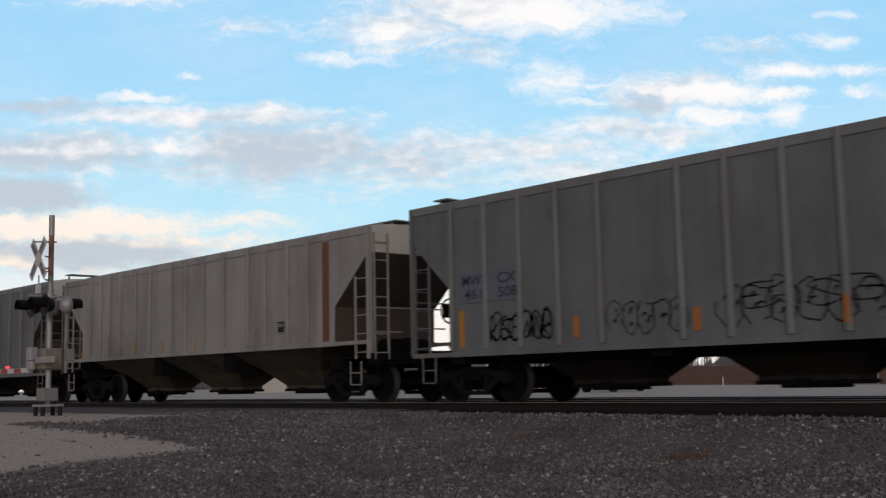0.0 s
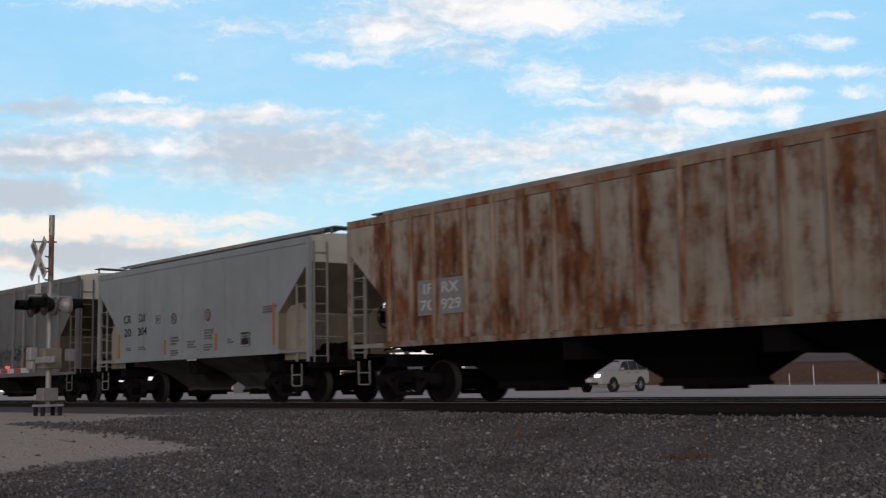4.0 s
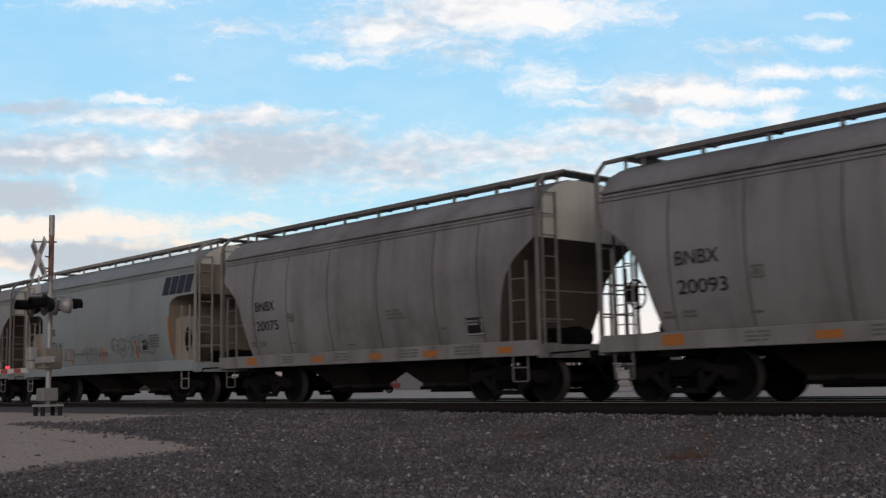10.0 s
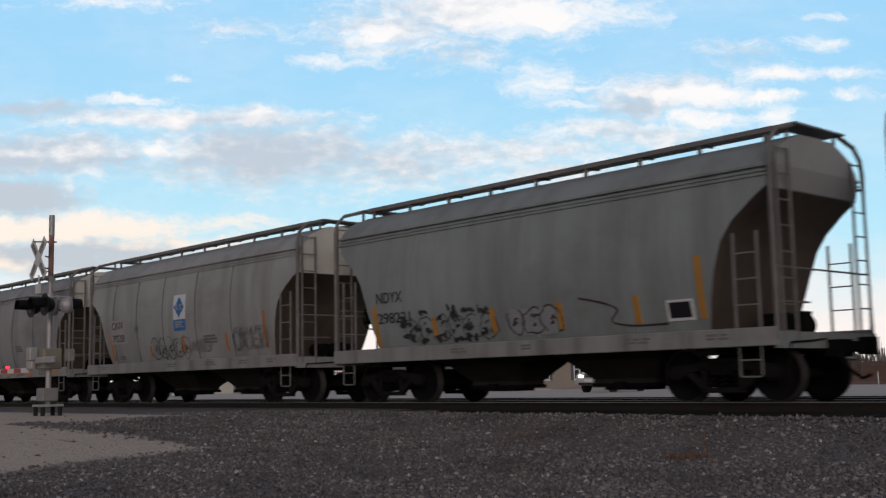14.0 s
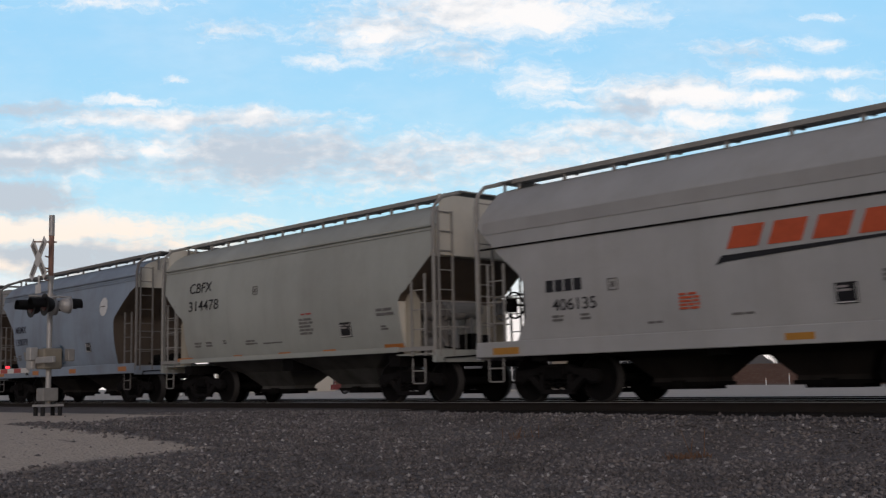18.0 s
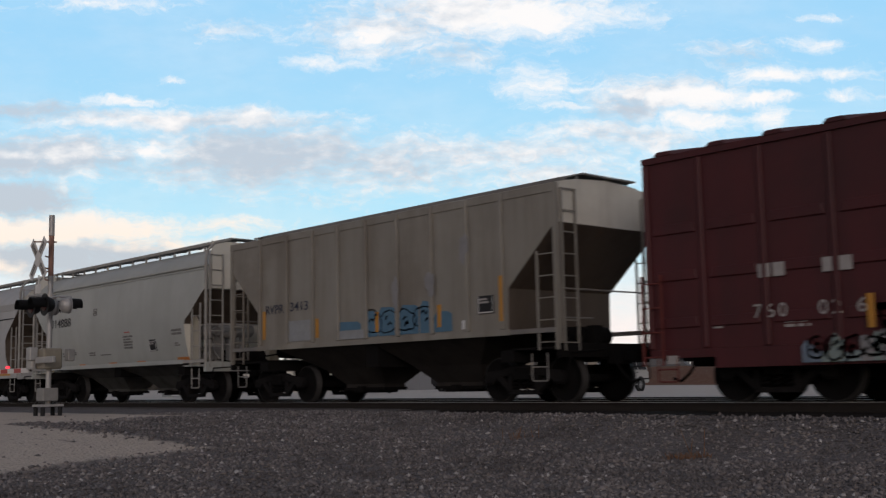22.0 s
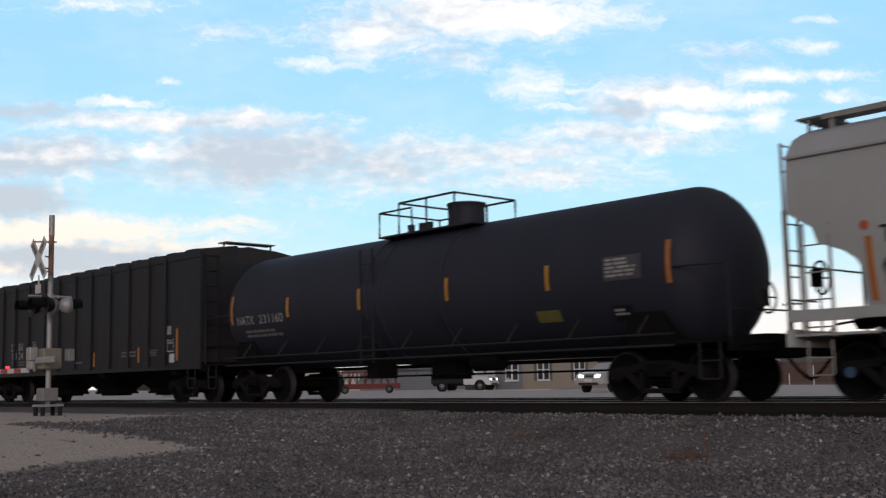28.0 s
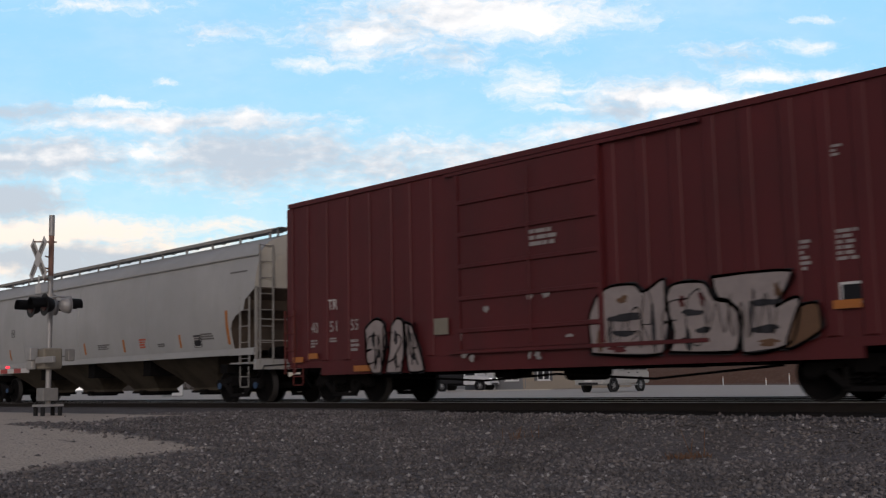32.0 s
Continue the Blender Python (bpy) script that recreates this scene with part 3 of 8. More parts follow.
HIGH_BANK = (
    (220, 2, 115, 10, 0.6, 0.0), (430, 45, 68, 16, 0.5, 0.3), (900, 15, 195, 36, 1.05, 0.05), (990, 26, 80, 18, 1.2, 0.0), (705, 45, 115, 42, 0.8, 0.3),
    (678, 58, 30, 11, 1.1, 0.0), (610, 103, 75, 10, 0.65, 0.0), (835, 90, 75, 28, 0.6, 0.5), (978, 140, 50, 28, 0.68, 0.0), (1045, 149, 62, 6, 0.62, 0.0), (1027, 183, 52, 8, 0.62, 0.0),
)
EAST_BANK = (
    (1210, 165, 118, 27, 0.95, 0.3), (1265, 165, 62, 12, 1.1, 0.0), (1140, 186, 66, 18, 0.9, 0.7), (1385, 129, 66, 11, 0.9, 0.0), (1465, 72, 56, 11, 0.6, 0.0),
    (1484, 21, 48, 6, 0.55, 0.0), (1520, 128, 58, 9, 0.75, 0.0), (1532, 161, 44, 9, 0.8, 0.0), (1375, 169, 44, 9, 0.95, 0.0), (1400, 198, 32, 16, 0.85, 0.0), (1320, 95, 74, 26, 0.45, 0.8),
)
FLOCK = (
    (900, 262, 215, 26, 0.8, 0.3), (1130, 232, 155, 22, 0.8, 0.3), (1270, 206, 74, 14, 0.85, 0.0), (1000, 300, 165, 28, 0.65, 0.35), (790, 320, 130, 22, 0.5, 0.2),
)


def sky_material():
    t = Tree("sky with broken clouds")
    mp = t.n.new("ShaderNodeMapping")
    mp.inputs["Scale"].default_value = (0.01 / UNIT, 0.01 / UNIT, 0.01 / UNIT)
    t.put(mp.inputs["Vector"], t.coord)
    base = mp.outputs[0]

    def vec(op, a, b):
        v = t.n.new("ShaderNodeVectorMath")
        v.operation = op
        t.put(v.inputs[0], a)
        t.put(v.inputs[1], b)
        return v.outputs["Value" if op == "LENGTH" else 0]

    w1 = vec("MULTIPLY", vec("SUBTRACT", t.noise(1.1, 6, 0.58, vector=base, colour=True), (0.5, 0.5, 0.5)), (1.5, 0.55, 0.0))
    warped = vec("ADD", base, w1)
    sep = t.n.new("ShaderNodeSeparateXYZ")
    t.put(sep.inputs[0], base)
    u, v = sep.outputs[0], sep.outputs[1]
    cover, grey, bright = 0.0, 0.0, 0.0
    for x, y, rx, ry, k, g in WEST_BANK + LOW_BANK + HIGH_BANK + EAST_BANK + FLOCK:
        m = t.n.new("ShaderNodeMapping")
        m.vector_type = "TEXTURE"
        m.inputs["Location"].default_value = ((x - 784) / 100, (441 - y) / 100, 0)
        m.inputs["Scale"].default_value = (rx / 68, ry / 66, 1)
        t.put(m.inputs["Vector"], warped)
        f = t.math("MULTIPLY", t.ramp(vec("LENGTH", m.outputs[0], (0, 0, 0)), 1.55, 0.0), k)
        cover = t.math("MAXIMUM", cover, f)
        if g > 0.02:
            grey = t.math("MAXIMUM", grey, t.math("MULTIPLY", f, g))
        else:
            bright = t.math("MAXIMUM", bright, f)
    flock = t.noise(2.3, 6, 0.58, stretch=(0.6, 1.5, 1), vector=warped)
    tuft = t.noise(8.0, 6, 0.62, stretch=(0.6, 1.5, 1), vector=warped)
    soft = t.noise(4.2, 3, 0.45, stretch=(0.7, 1.4, 1), vector=base)
    puff = t.math("ADD", t.math("MULTIPLY", flock, 0.55), t.math("MULTIPLY", tuft, 0.45))
    dense = t.ramp(t.math("MULTIPLY_ADD", t.math("SUBTRACT", puff, 0.5), 1.9, t.math("MULTIPLY", cover, 1.08)), 0.04, 1.08)
    veil = t.math("MULTIPLY", t.ramp(t.noise(0.5, 5, 0.6, stretch=(0.6, 1.4, 1), vector=base), 0.35, 0.75), 0.18)
    dense = t.math("MAXIMUM", dense, veil)
    blue = t.mix(t.ramp(v, -1.4, 4.4), (0.50, 0.81, 0.925), (0.335, 0.645, 0.91))
    low = t.math("MULTIPLY_ADD", t.math("SUBTRACT", t.noise(1.1, 5, 0.6, stretch=(0.5, 1.6, 1), vector=base), 0.5), 1.6, v)
    blue = t.mix(t.ramp(low, -1.5, 0.6), (0.93, 0.86, 0.83), blue)
    white = t.mix(t.ramp(v, 0.1, 1.7), (0.99, 0.85, 0.73), (0.97, 0.93, 0.91))
    shade = t.mix(t.ramp(v, -0.6, 2.2), (0.50, 0.545, 0.60), (0.50, 0.565, 0.65))
    tone = t.math("SUBTRACT", t.math("MULTIPLY_ADD", t.math("SUBTRACT", 0.5, flock), 0.9, grey), t.math("MULTIPLY", bright, 0.55))
    tone = t.math("MULTIPLY_ADD", t.math("SUBTRACT", 0.5, soft), 0.9, tone)
    cloud = t.mix(t.math("MULTIPLY", t.ramp(tone, -0.2, 0.7), 0.95), white, shade)
    c = t.mix(t.math("MULTIPLY", dense, 0.94), blue, cloud)
    em = t.n.new("ShaderNodeEmission")
    t.put(em.inputs["Color"], c)
    em.inputs["Strength"].default_value = 1.06
    tr = t.n.new("ShaderNodeBsdfTransparent")
    edge = t.math("MULTIPLY", t.ramp(t.math("ABSOLUTE", u), 13.5, 9.5), t.ramp(v, 8.5, 5.5))
    mix = t.n.new("ShaderNodeMixShader")
    t.put(mix.inputs[0], edge)
    t.l.new(tr.outputs[0], mix.inputs[1])
    t.l.new(em.outputs[0], mix.inputs[2])
    t.l.new(mix.outputs[0], t.n["Material Output"].inputs["Surface"])
    return t.mat


SKY_POSE = EYE @ pose(0, 0, -3000)


def build_sky():
    me = bpy.data.meshes.new("sky_backdrop")
    w, a, b = 1400 * UNIT, -420 * UNIT, 900 * UNIT
    me.from_pydata([(-w, a, 0), (w, a, 0), (w, b, 0), (-w, b, 0)], [], [(0, 1, 2, 3)])
    me.materials.append(sky_material())
    ob = new("sky_backdrop", me)
    ob.matrix_basis = SKY_POSE
    return tagged(ob, "pale blue evening sky with broken white and grey clouds", "sky", kind="structure")


SKY = build_sky()


# ---- crossing signal ----
def build_signal():
    s = thing("crossing_signal", pose(-24.9, -6.62, -0.13), "level crossing signal mast with crossbuck, hooded lamps and lowered gate", "crossing signal")
    bm = bmesh.new()
    disc(bm, (0, 0, 1.7), (0, 0, 1), 0.062, 3.0, 16)
    part("mast", bm, "galvanised", s)
    bm = bmesh.new()
    disc(bm, (0, 0, 3.66), (0, 0, 1), 0.06, 0.95, 16)
    part("mast_top", bm, "rust_mast", s, "rust-stained upper mast")
    bm = bmesh.new()
    disc(bm, (0, 0, 4.38), (0, 0, 1), 0.065, 0.48, 16)
    part("mast_cap", bm, "galvanised", s)
    # crossbuck on its bracket
    for a, b in (((0.0, 0.12, 4.0), (0.0, -0.4, 3.97)), ((0.0, 0.0, 3.3), (0.0, -0.22, 3.3)), ((0, 0, 3.35), (0, -0.14, 3.38)), ((0, 0, 3.62), (0, -0.14, 3.65)), ((0, 0, 3.08), (0, -0.14, 3.11))):
        bm = bmesh.new()
        tube(bm, [a, b], 0.02, 6)
        part("bracket", bm, "rust_mast", s)
    for k, a in enumerate((48, -48)):
        bm = bmesh.new()
        box(bm, -0.57, 0.57, -0.012 - 0.014 * k, -0.0 - 0.014 * k, -0.11, 0.11)
        bl = part("crossbuck_blade", bm, "gate_white", s, "white crossbuck blade with worn black lettering")
        bl.matrix_basis = pose(0.0, -0.29, 3.58, 0, a, 1)
        for y0 in (-0.0175 - 0.014 * k, 0.0035 - 0.014 * k):
            lm = bmesh.new()
            for j in range(5):
                for q in (-1, 1):
                    box(lm, q * (0.2 + 0.065 * j) - 0.022, q * (0.2 + 0.065 * j) + 0.022, y0 - 0.002, y0 + 0.002, -0.06, 0.06)
            tagged(part("blade_lettering", lm, "ink_dim", bl), kind="stuff")
    bm = boxes((-0.14, 0.14, -0.3, -0.28, 2.78, 2.99), (-0.02, 0.02, -0.29, -0.27, 2.99, 3.2))
    part("track_count_plate", bm, "gate_white", s, "small white plate")
    # lamp arms and lamps
    bm = bmesh.new()
    tube(bm, [(-0.48, -0.02, 2.68), (0.48, -0.02, 2.68)], 0.035, 8)
    disc(bm, (0, 0, 2.68), (0, 0, 1), 0.12, 0.16, 14)
    tube(bm, [(0, -0.5, 2.72), (0, 0.5, 2.72)], 0.028, 8)
    part("lamp_arm", bm, "galvanised", s)
    for side in (-1, 1):
        for k, x in enumerate((-0.38, 0.38)):
            bm = bmesh.new()
            lathe(bm, [(-0.19, 0.04), (-0.18, 0.1), (-0.13, 0.15), (-0.04, 0.18), (0.02, 0.185)], (x, side * 0.26, 2.5), (0, side, 0), 20)
            lamp = part("lamp_housing", bm, "signal_black" if side < 0 else "galvanised", s)
            bm = bmesh.new()
            disc(bm, (x, side * 0.29, 2.5), (0, 1, 0), 0.255 if side < 0 else 0.19, 0.012, 28)
            part("lamp_background", bm, "signal_black" if side < 0 else "galvanised", lamp)
            bm = bmesh.new()
            disc(bm, (x, side * 0.305, 2.5), (0, 1, 0), 0.15, 0.014, 24)
            part("lamp_lens", bm, "dark_lens", lamp)
            bm = bmesh.new()
            rows = []
            for yy, r in ((0.30, 0.165), (0.62, 0.15) if side < 0 else (0.55, 0.16)):
                rows.append([bm.verts.new((x + r * math.cos(b), side * yy, 2.5 + r * math.sin(b))) for b in (math.radians(-25 + 230 * j / 14) for j in range(15))])
            for j in range(14):
                bm.faces.new((rows[0][j], rows[0][j + 1], rows[1][j + 1], rows[1][j]))
            bmesh.ops.solidify(bm, geom=bm.faces, thickness=0.006)
            part("lamp_hood", bm, "signal_black", lamp)
    # gate mechanism, counterweights and arm
    bm = boxes((-0.22, 0.24, -0.22, 0.22, 1.05, 1.52))
    part("gate_machine", soften(bm, 0.03), "signal_tan", s, "tan gate machine box")
    bm = boxes((-0.3, -0.05, -0.42, -0.23, 1.25, 1.55), (-0.42, -0.1, -0.36, -0.25, 1.05, 1.3))
    part("arm_support", soften(bm, 0.02), "galvanised", s)
    bm = boxes((0.28, 0.5, 0.24, 0.4, 1.22, 1.5))
    part("counterweight", soften(bm, 0.02), "signal_grey", s)
    bm = boxes((0.0, 0.95, -0.32, -0.24, 1.18, 1.32))
    part("counterweight_arm", soften(bm, 0.015), "galvanised", s)
    arm = part("gate_arm", boxes((-7.5, -0.35, -0.345, -0.305, 0.98, 1.09)), "gate_white", s, "lowered white gate arm with red bands")
    for k in range(8):
        x = -0.75 - 0.82 * k
        part("gate_band", boxes((x - 0.4, x, -0.352, -0.298, 0.985, 1.085)), "gate_red", arm)
    for x in (-1.6, -4.4):
        bm = bmesh.new()
        disc(bm, (x, -0.33, 1.13), (0, 1, 0), 0.032, 0.08, 14)
        part("gate_lamp", bm, "red_lamp", arm, "lit red gate lamp")
    part("junction_box", soften(boxes((-0.2, 0.2, -0.2, 0.16, 0.32, 0.62)), 0.02), "signal_grey", s)
    part("base_flange", boxes((-0.26, 0.26, -0.26, 0.26, 0.2, 0.25)), "galvanised", s)
    for x in (-0.2, 0.2):
        for y in (-0.2, 0.2):
            bm = bmesh.new()
            disc(bm, (x, y, 0.08), (0, 0, 1), 0.05, 0.28, 10)
            part("foundation_leg", bm, "signal_black", s)
    return s


build_signal()


# ---- beyond the tracks ----
M.update({
    "siding_grey": plain("grey siding", (0.23, 0.235, 0.245), 0.7, 0, 0.12),
    "siding_beige": plain("beige siding", (0.36, 0.31, 0.25), 0.7, 0, 0.12),
    "siding_white": plain("white metal siding", (0.66, 0.62, 0.54), 0.6, 0, 0.1),
    "roof_grey": plain("grey shingles", (0.14, 0.14, 0.145), 0.85),
    "trim_white": plain("white trim", (0.75, 0.75, 0.74), 0.5, 0, 0.06),
    "car_white": plain("white car paint", (0.70, 0.71, 0.72), 0.3, 0, 0.05),
    "car_silver": plain("pale gold car paint", (0.50, 0.49, 0.47), 0.3, 0.2, 0.05),
    "car_dark": plain("dark car paint", (0.02, 0.02, 0.022), 0.4),
    "rubber": plain("tyre rubber", (0.02, 0.02, 0.02), 0.9),
    "alloy": plain("alloy wheel", (0.5, 0.5, 0.5), 0.35, 0.8),
    "implement_red": plain("red machine paint", (0.17, 0.035, 0.035), 0.6),
    "implement_grey": plain("grey machine steel", (0.16, 0.16, 0.17), 0.5, 0.4),
    "bark": plain("grey bark", (0.15, 0.135, 0.125), 0.9),
    "twig": plain("bare twigs", (0.20, 0.18, 0.17), 0.9),
    "dry_grass": plain("rusty dry weeds", (0.19, 0.11, 0.068), 0.9),
    "pole_wood": plain("weathered pole timber", (0.16, 0.13, 0.11), 0.9),
    "post_white": plain("white post", (0.7, 0.7, 0.68), 0.6),
    "cabinet_green": plain("grey-green enamel", (0.30, 0.32, 0.31), 0.5),
})
g = Tree("dark window glass")
M["glass"] = g.done((0.03, 0.035, 0.04), 0.08, 0.0, spec=0.8)


def window(parent, x, z, w, h, y, facing):
    """A white double-hung window on a wall; facing picks the wall's axis."""
    def put(a, b, c, d, e, f):
        return (a, b, y - d, y - c, e, f) if facing == "y" else (y + c, y + d, a, b, e, f)
    fr = part("window", boxes(put(x, x + 0.09, 0, 0.05, z, z + h)), "trim_white", parent)
    for row in (put(x + w - 0.09, x + w, 0, 0.05, z, z + h), put(x + 0.09, x + w - 0.09, 0, 0.05, z, z + 0.09), put(x + 0.09, x + w - 0.09, 0, 0.05, z + h - 0.09, z + h)):
        part("frame_bar", boxes(row), "trim_white", fr)
    part("mullion", boxes(put(x + w / 2 - 0.09, x + w / 2 + 0.09, 0.0, 0.045, z + 0.09, z + h - 0.09)), "trim_white", fr)
    for a, b in ((x + 0.09, x + w / 2 - 0.09), (x + w / 2 + 0.09, x + w - 0.09)):
        part("sash_bar", boxes(put(a, b, 0, 0.04, z + h * 0.55 - 0.04, z + h * 0.55 + 0.04)), "trim_white", fr)
    part("pane", boxes(put(x + 0.05, x + w - 0.05, -0.01, 0.02, z + 0.05, z + h - 0.05)), "glass", fr)
    part("sill", boxes(put(x - 0.08, x + w + 0.08, 0.051, 0.12, z - 0.06, z)), "trim_white", fr)


def build_house():
    h = thing("office_house", pose(-62.6, 48.9, -0.3), "low house with grey and beige siding and white windows", "house")
    part("wall", boxes((-7.0, 0.0, 0.0, 0.2, 0.0, 2.75)), "siding_grey", h, "grey front wall")
    part("wall", boxes((-0.2, 0.0, 0.2, 14.0, 0.0, 2.75)), "siding_beige", h, "beige side wall")
    part("wall", boxes((-7.0, -6.8, 0.2, 14.0, 0.0, 2.75)), "siding_grey", h)
    part("wall", boxes((-6.8, -0.2, 13.8, 14.0, 0.0, 2.75)), "siding_beige", h)
    for k in range(17):
        z = 0.2 + 0.15 * k
        part("siding_lap", boxes((-7.0, 0.0, -0.014, -0.002, z, z + 0.02)), "siding_grey", h)
    bm = bmesh.new()
    prism(bm, [(-7.5, 2.7), (0.5, 2.7), (0.5, 2.82), (-3.5, 3.35), (-7.5, 2.82)], -0.5, 14.5)
    part("roof", bm, "roof_grey", h)
    part("corner_trim", boxes((-0.1, 0.03, -0.03, 0.1, 0.0, 2.7)), "siding_beige", h)
    window(h, -2.05, 0.75, 1.5, 1.6, 0.0, "y")
    d = part("door", boxes((-4.3, -3.3, -0.04, 0.02, 0.05, 2.2)), "trim_white", h, "white door")
    part("door_handle", boxes((-3.45, -3.38, -0.09, -0.04, 1.0, 1.12)), "galvanised", d)
    for y in (1.6, 6.2, 10.6):
        window(h, y, 0.75, 1.5, 1.6, 0.0, "x")
    for y in (1.25, 3.15, 5.85, 7.75):
        part("shutter", boxes((0.0, 0.04, y, y + 0.3, 0.7, 2.4)), "roof_grey", h)
    part("porch_slab", boxes((-7.5, 3.0, -2.6, -0.0, -0.12, 0.04)), "siding_white", h)
    w = thing("white_shed", pose(-107.0, 52.0, -0.35), "low white metal building with a flat roof", "shed")
    part("wall", boxes((-9.0, 0.0, 0.0, 11.0, 0.0, 3.4)), "siding_white", w)
    bm = bmesh.new()
    prism(bm, [(-9.1, 3.4), (0.1, 3.4), (0.1, 3.52), (-9.1, 3.58)], -0.1, 11.1)
    part("roof", bm, "roof_grey", w)
    for k in range(8):
        part("wall_rib", boxes((-8.8 + 1.2 * k, -8.74 + 1.2 * k, -0.04, -0.002, 0.0, 3.4)), "siding_white", w)
    part("door", boxes((-5.0, -2.0, -0.05, -0.002, 0.0, 2.0)), "siding_grey", w)
    w = thing("cream_shed", pose(-94.0, 61.5, -0.35), "pale metal storage building behind the red implement", "shed")
    part("wall", boxes((-10.0, 4.0, 0.0, 8.0, 0.0, 2.2)), "siding_grey", w)
    bm = bmesh.new()
    prism(bm, [(-10.4, 2.2), (4.4, 2.2), (-3.0, 2.8)], -0.4, 8.4)
    part("roof", bm, "roof_grey", w)
    part("door", boxes((-9.4, -6.4, -0.05, -0.002, 0.0, 2.0)), "siding_white", w, "white sliding door")
    c = thing("utility_cabinet", pose(-86.5, 30.3, -0.32), "grey-green utility cabinet on the ground", "cabinet")
    part("body", soften(boxes((-1.0, 0.6, -0.6, 0.6, 0.0, 1.5)), 0.03), "cabinet_green", c)
    part("lid", soften(boxes((-1.05, 0.65, -0.65, 0.65, 1.5, 1.58)), 0.02), "cabinet_green", c)
    part("door", boxes((0.6, 0.62, -0.5, 0.5, 0.1, 1.4)), "trim_white", c, "pale cabinet door")


def wheel_bm(x, y, r, s):
    bm = bmesh.new()
    lathe(bm, [(-0.11, r * 0.62), (-0.11, r * 0.94), (-0.08, r), (0.08, r), (0.11, r * 0.94), (0.11, r * 0.62)], (x, y, r), (0, s, 0), 24)
    return bm


def rim_bm(x, y, r, s):
    bm = bmesh.new()
    disc(bm, (x, y + s * 0.1, r), (0, 1, 0), r * 0.2, 0.05, 12)
    for k in range(6):
        a = math.tau * k / 6
        c, d = math.cos(a), math.sin(a)
        tube(bm, [(x + c * r * 0.15, y + s * 0.1, r + d * r * 0.15), (x + c * r * 0.62, y + s * 0.09, r + d * r * 0.62)], 0.035, 5)
    lathe(bm, [(0.06, r * 0.6), (0.11, r * 0.66), (0.11, r * 0.6)], (x, y, r), (0, s, 0), 24)
    return bm


def vehicle(name, m, label, paint_name, length, width, low, profile, cabin, wheels, r, tall, dark_bed=None):
    """A road vehicle with its nose towards -x in its own space."""
    v = thing(name, m, label, "vehicle")
    bm = bmesh.new()
    prism(bm, profile, -width / 2, width / 2)
    part("body", soften(bm, 0.06, 2), paint_name, v)
    bm = bmesh.new()
    a = [bm.verts.new((x, -width / 2 + 0.04 + (0.16 if z > tall - 0.2 else 0.0), z)) for x, z in cabin]
    b = [bm.verts.new((x, width / 2 - 0.04 - (0.16 if z > tall - 0.2 else 0.0), z)) for x, z in cabin]
    bm.faces.new(a)
    bm.faces.new(b[::-1])
    for i in range(len(cabin)):
        j = (i + 1) % len(cabin)
        bm.faces.new((a[j], a[i], b[i], b[j]))
    bmesh.ops.recalc_face_normals(bm, faces=bm.faces)
    part("cabin", soften(bm, 0.05, 2), paint_name, v)
    x0, x1 = cabin[0][0], cabin[-1][0]
    for s in (-1, 1):
        for x in wheels:
            t = part("wheel", wheel_bm(x, s * (width / 2 - 0.1), r, s), "rubber", v)
            part("rim", rim_bm(x, s * (width / 2 - 0.1), r, s), "alloy", t)
            bm = bmesh.new()
            disc(bm, (x, s * (width / 2 - 0.05), r + 0.02), (0, 1, 0), r + 0.09, 0.12, 24)
            part("wheel_arch", bm, "car_dark", v)
    nose = min(p[0] for p in profile)
    for s in (-1, 1):
        bm = boxes((nose - 0.015, nose + 0.15, s * (width / 2 - 0.42) - 0.2, s * (width / 2 - 0.42) + 0.2, 0.82, 1.0))
        part("headlight", soften(bm, 0.03), "headlamp", v, "lit headlight")
    part("grille", boxes((nose - 0.012, nose + 0.05, -0.5, 0.5, 0.84, 1.0)), "car_dark", v)
    part("grille_bar", boxes((nose - 0.02, nose + 0.05, -0.5, 0.5, 0.905, 0.94)), "alloy", v)
    part("bumper", soften(boxes((nose - 0.1, nose + 0.25, -width / 2 + 0.02, width / 2 - 0.02, low + 0.1, 0.72)), 0.05), paint_name, v)
    part("bumper_intake", boxes((nose - 0.115, nose - 0.08, -0.65, 0.65, low + 0.12, low + 0.24)), "car_dark", v)
    part("number_plate", boxes((nose - 0.125, nose - 0.105, -0.26, 0.26, low + 0.3, low + 0.44)), "trim_white", v)
    return v


def glazing(v, rows, width, tall):
    """Side windows given as outlines in the X-Z plane, and the windscreen."""
    for pts in rows:
        for s in (-1, 1):
            bm = bmesh.new()
            y = s * (width / 2 - 0.02)
            lean = 0.14
            zs = [z for _, z in pts]
            f = [bm.verts.new((x, y - s * (lean * (z - min(zs)) / (tall - min(zs))), z)) for x, z in pts]
            bm.faces.new(f)
            bmesh.ops.solidify(bm, geom=bm.faces, thickness=0.02)
            part("side_window", bm, "glass", v)


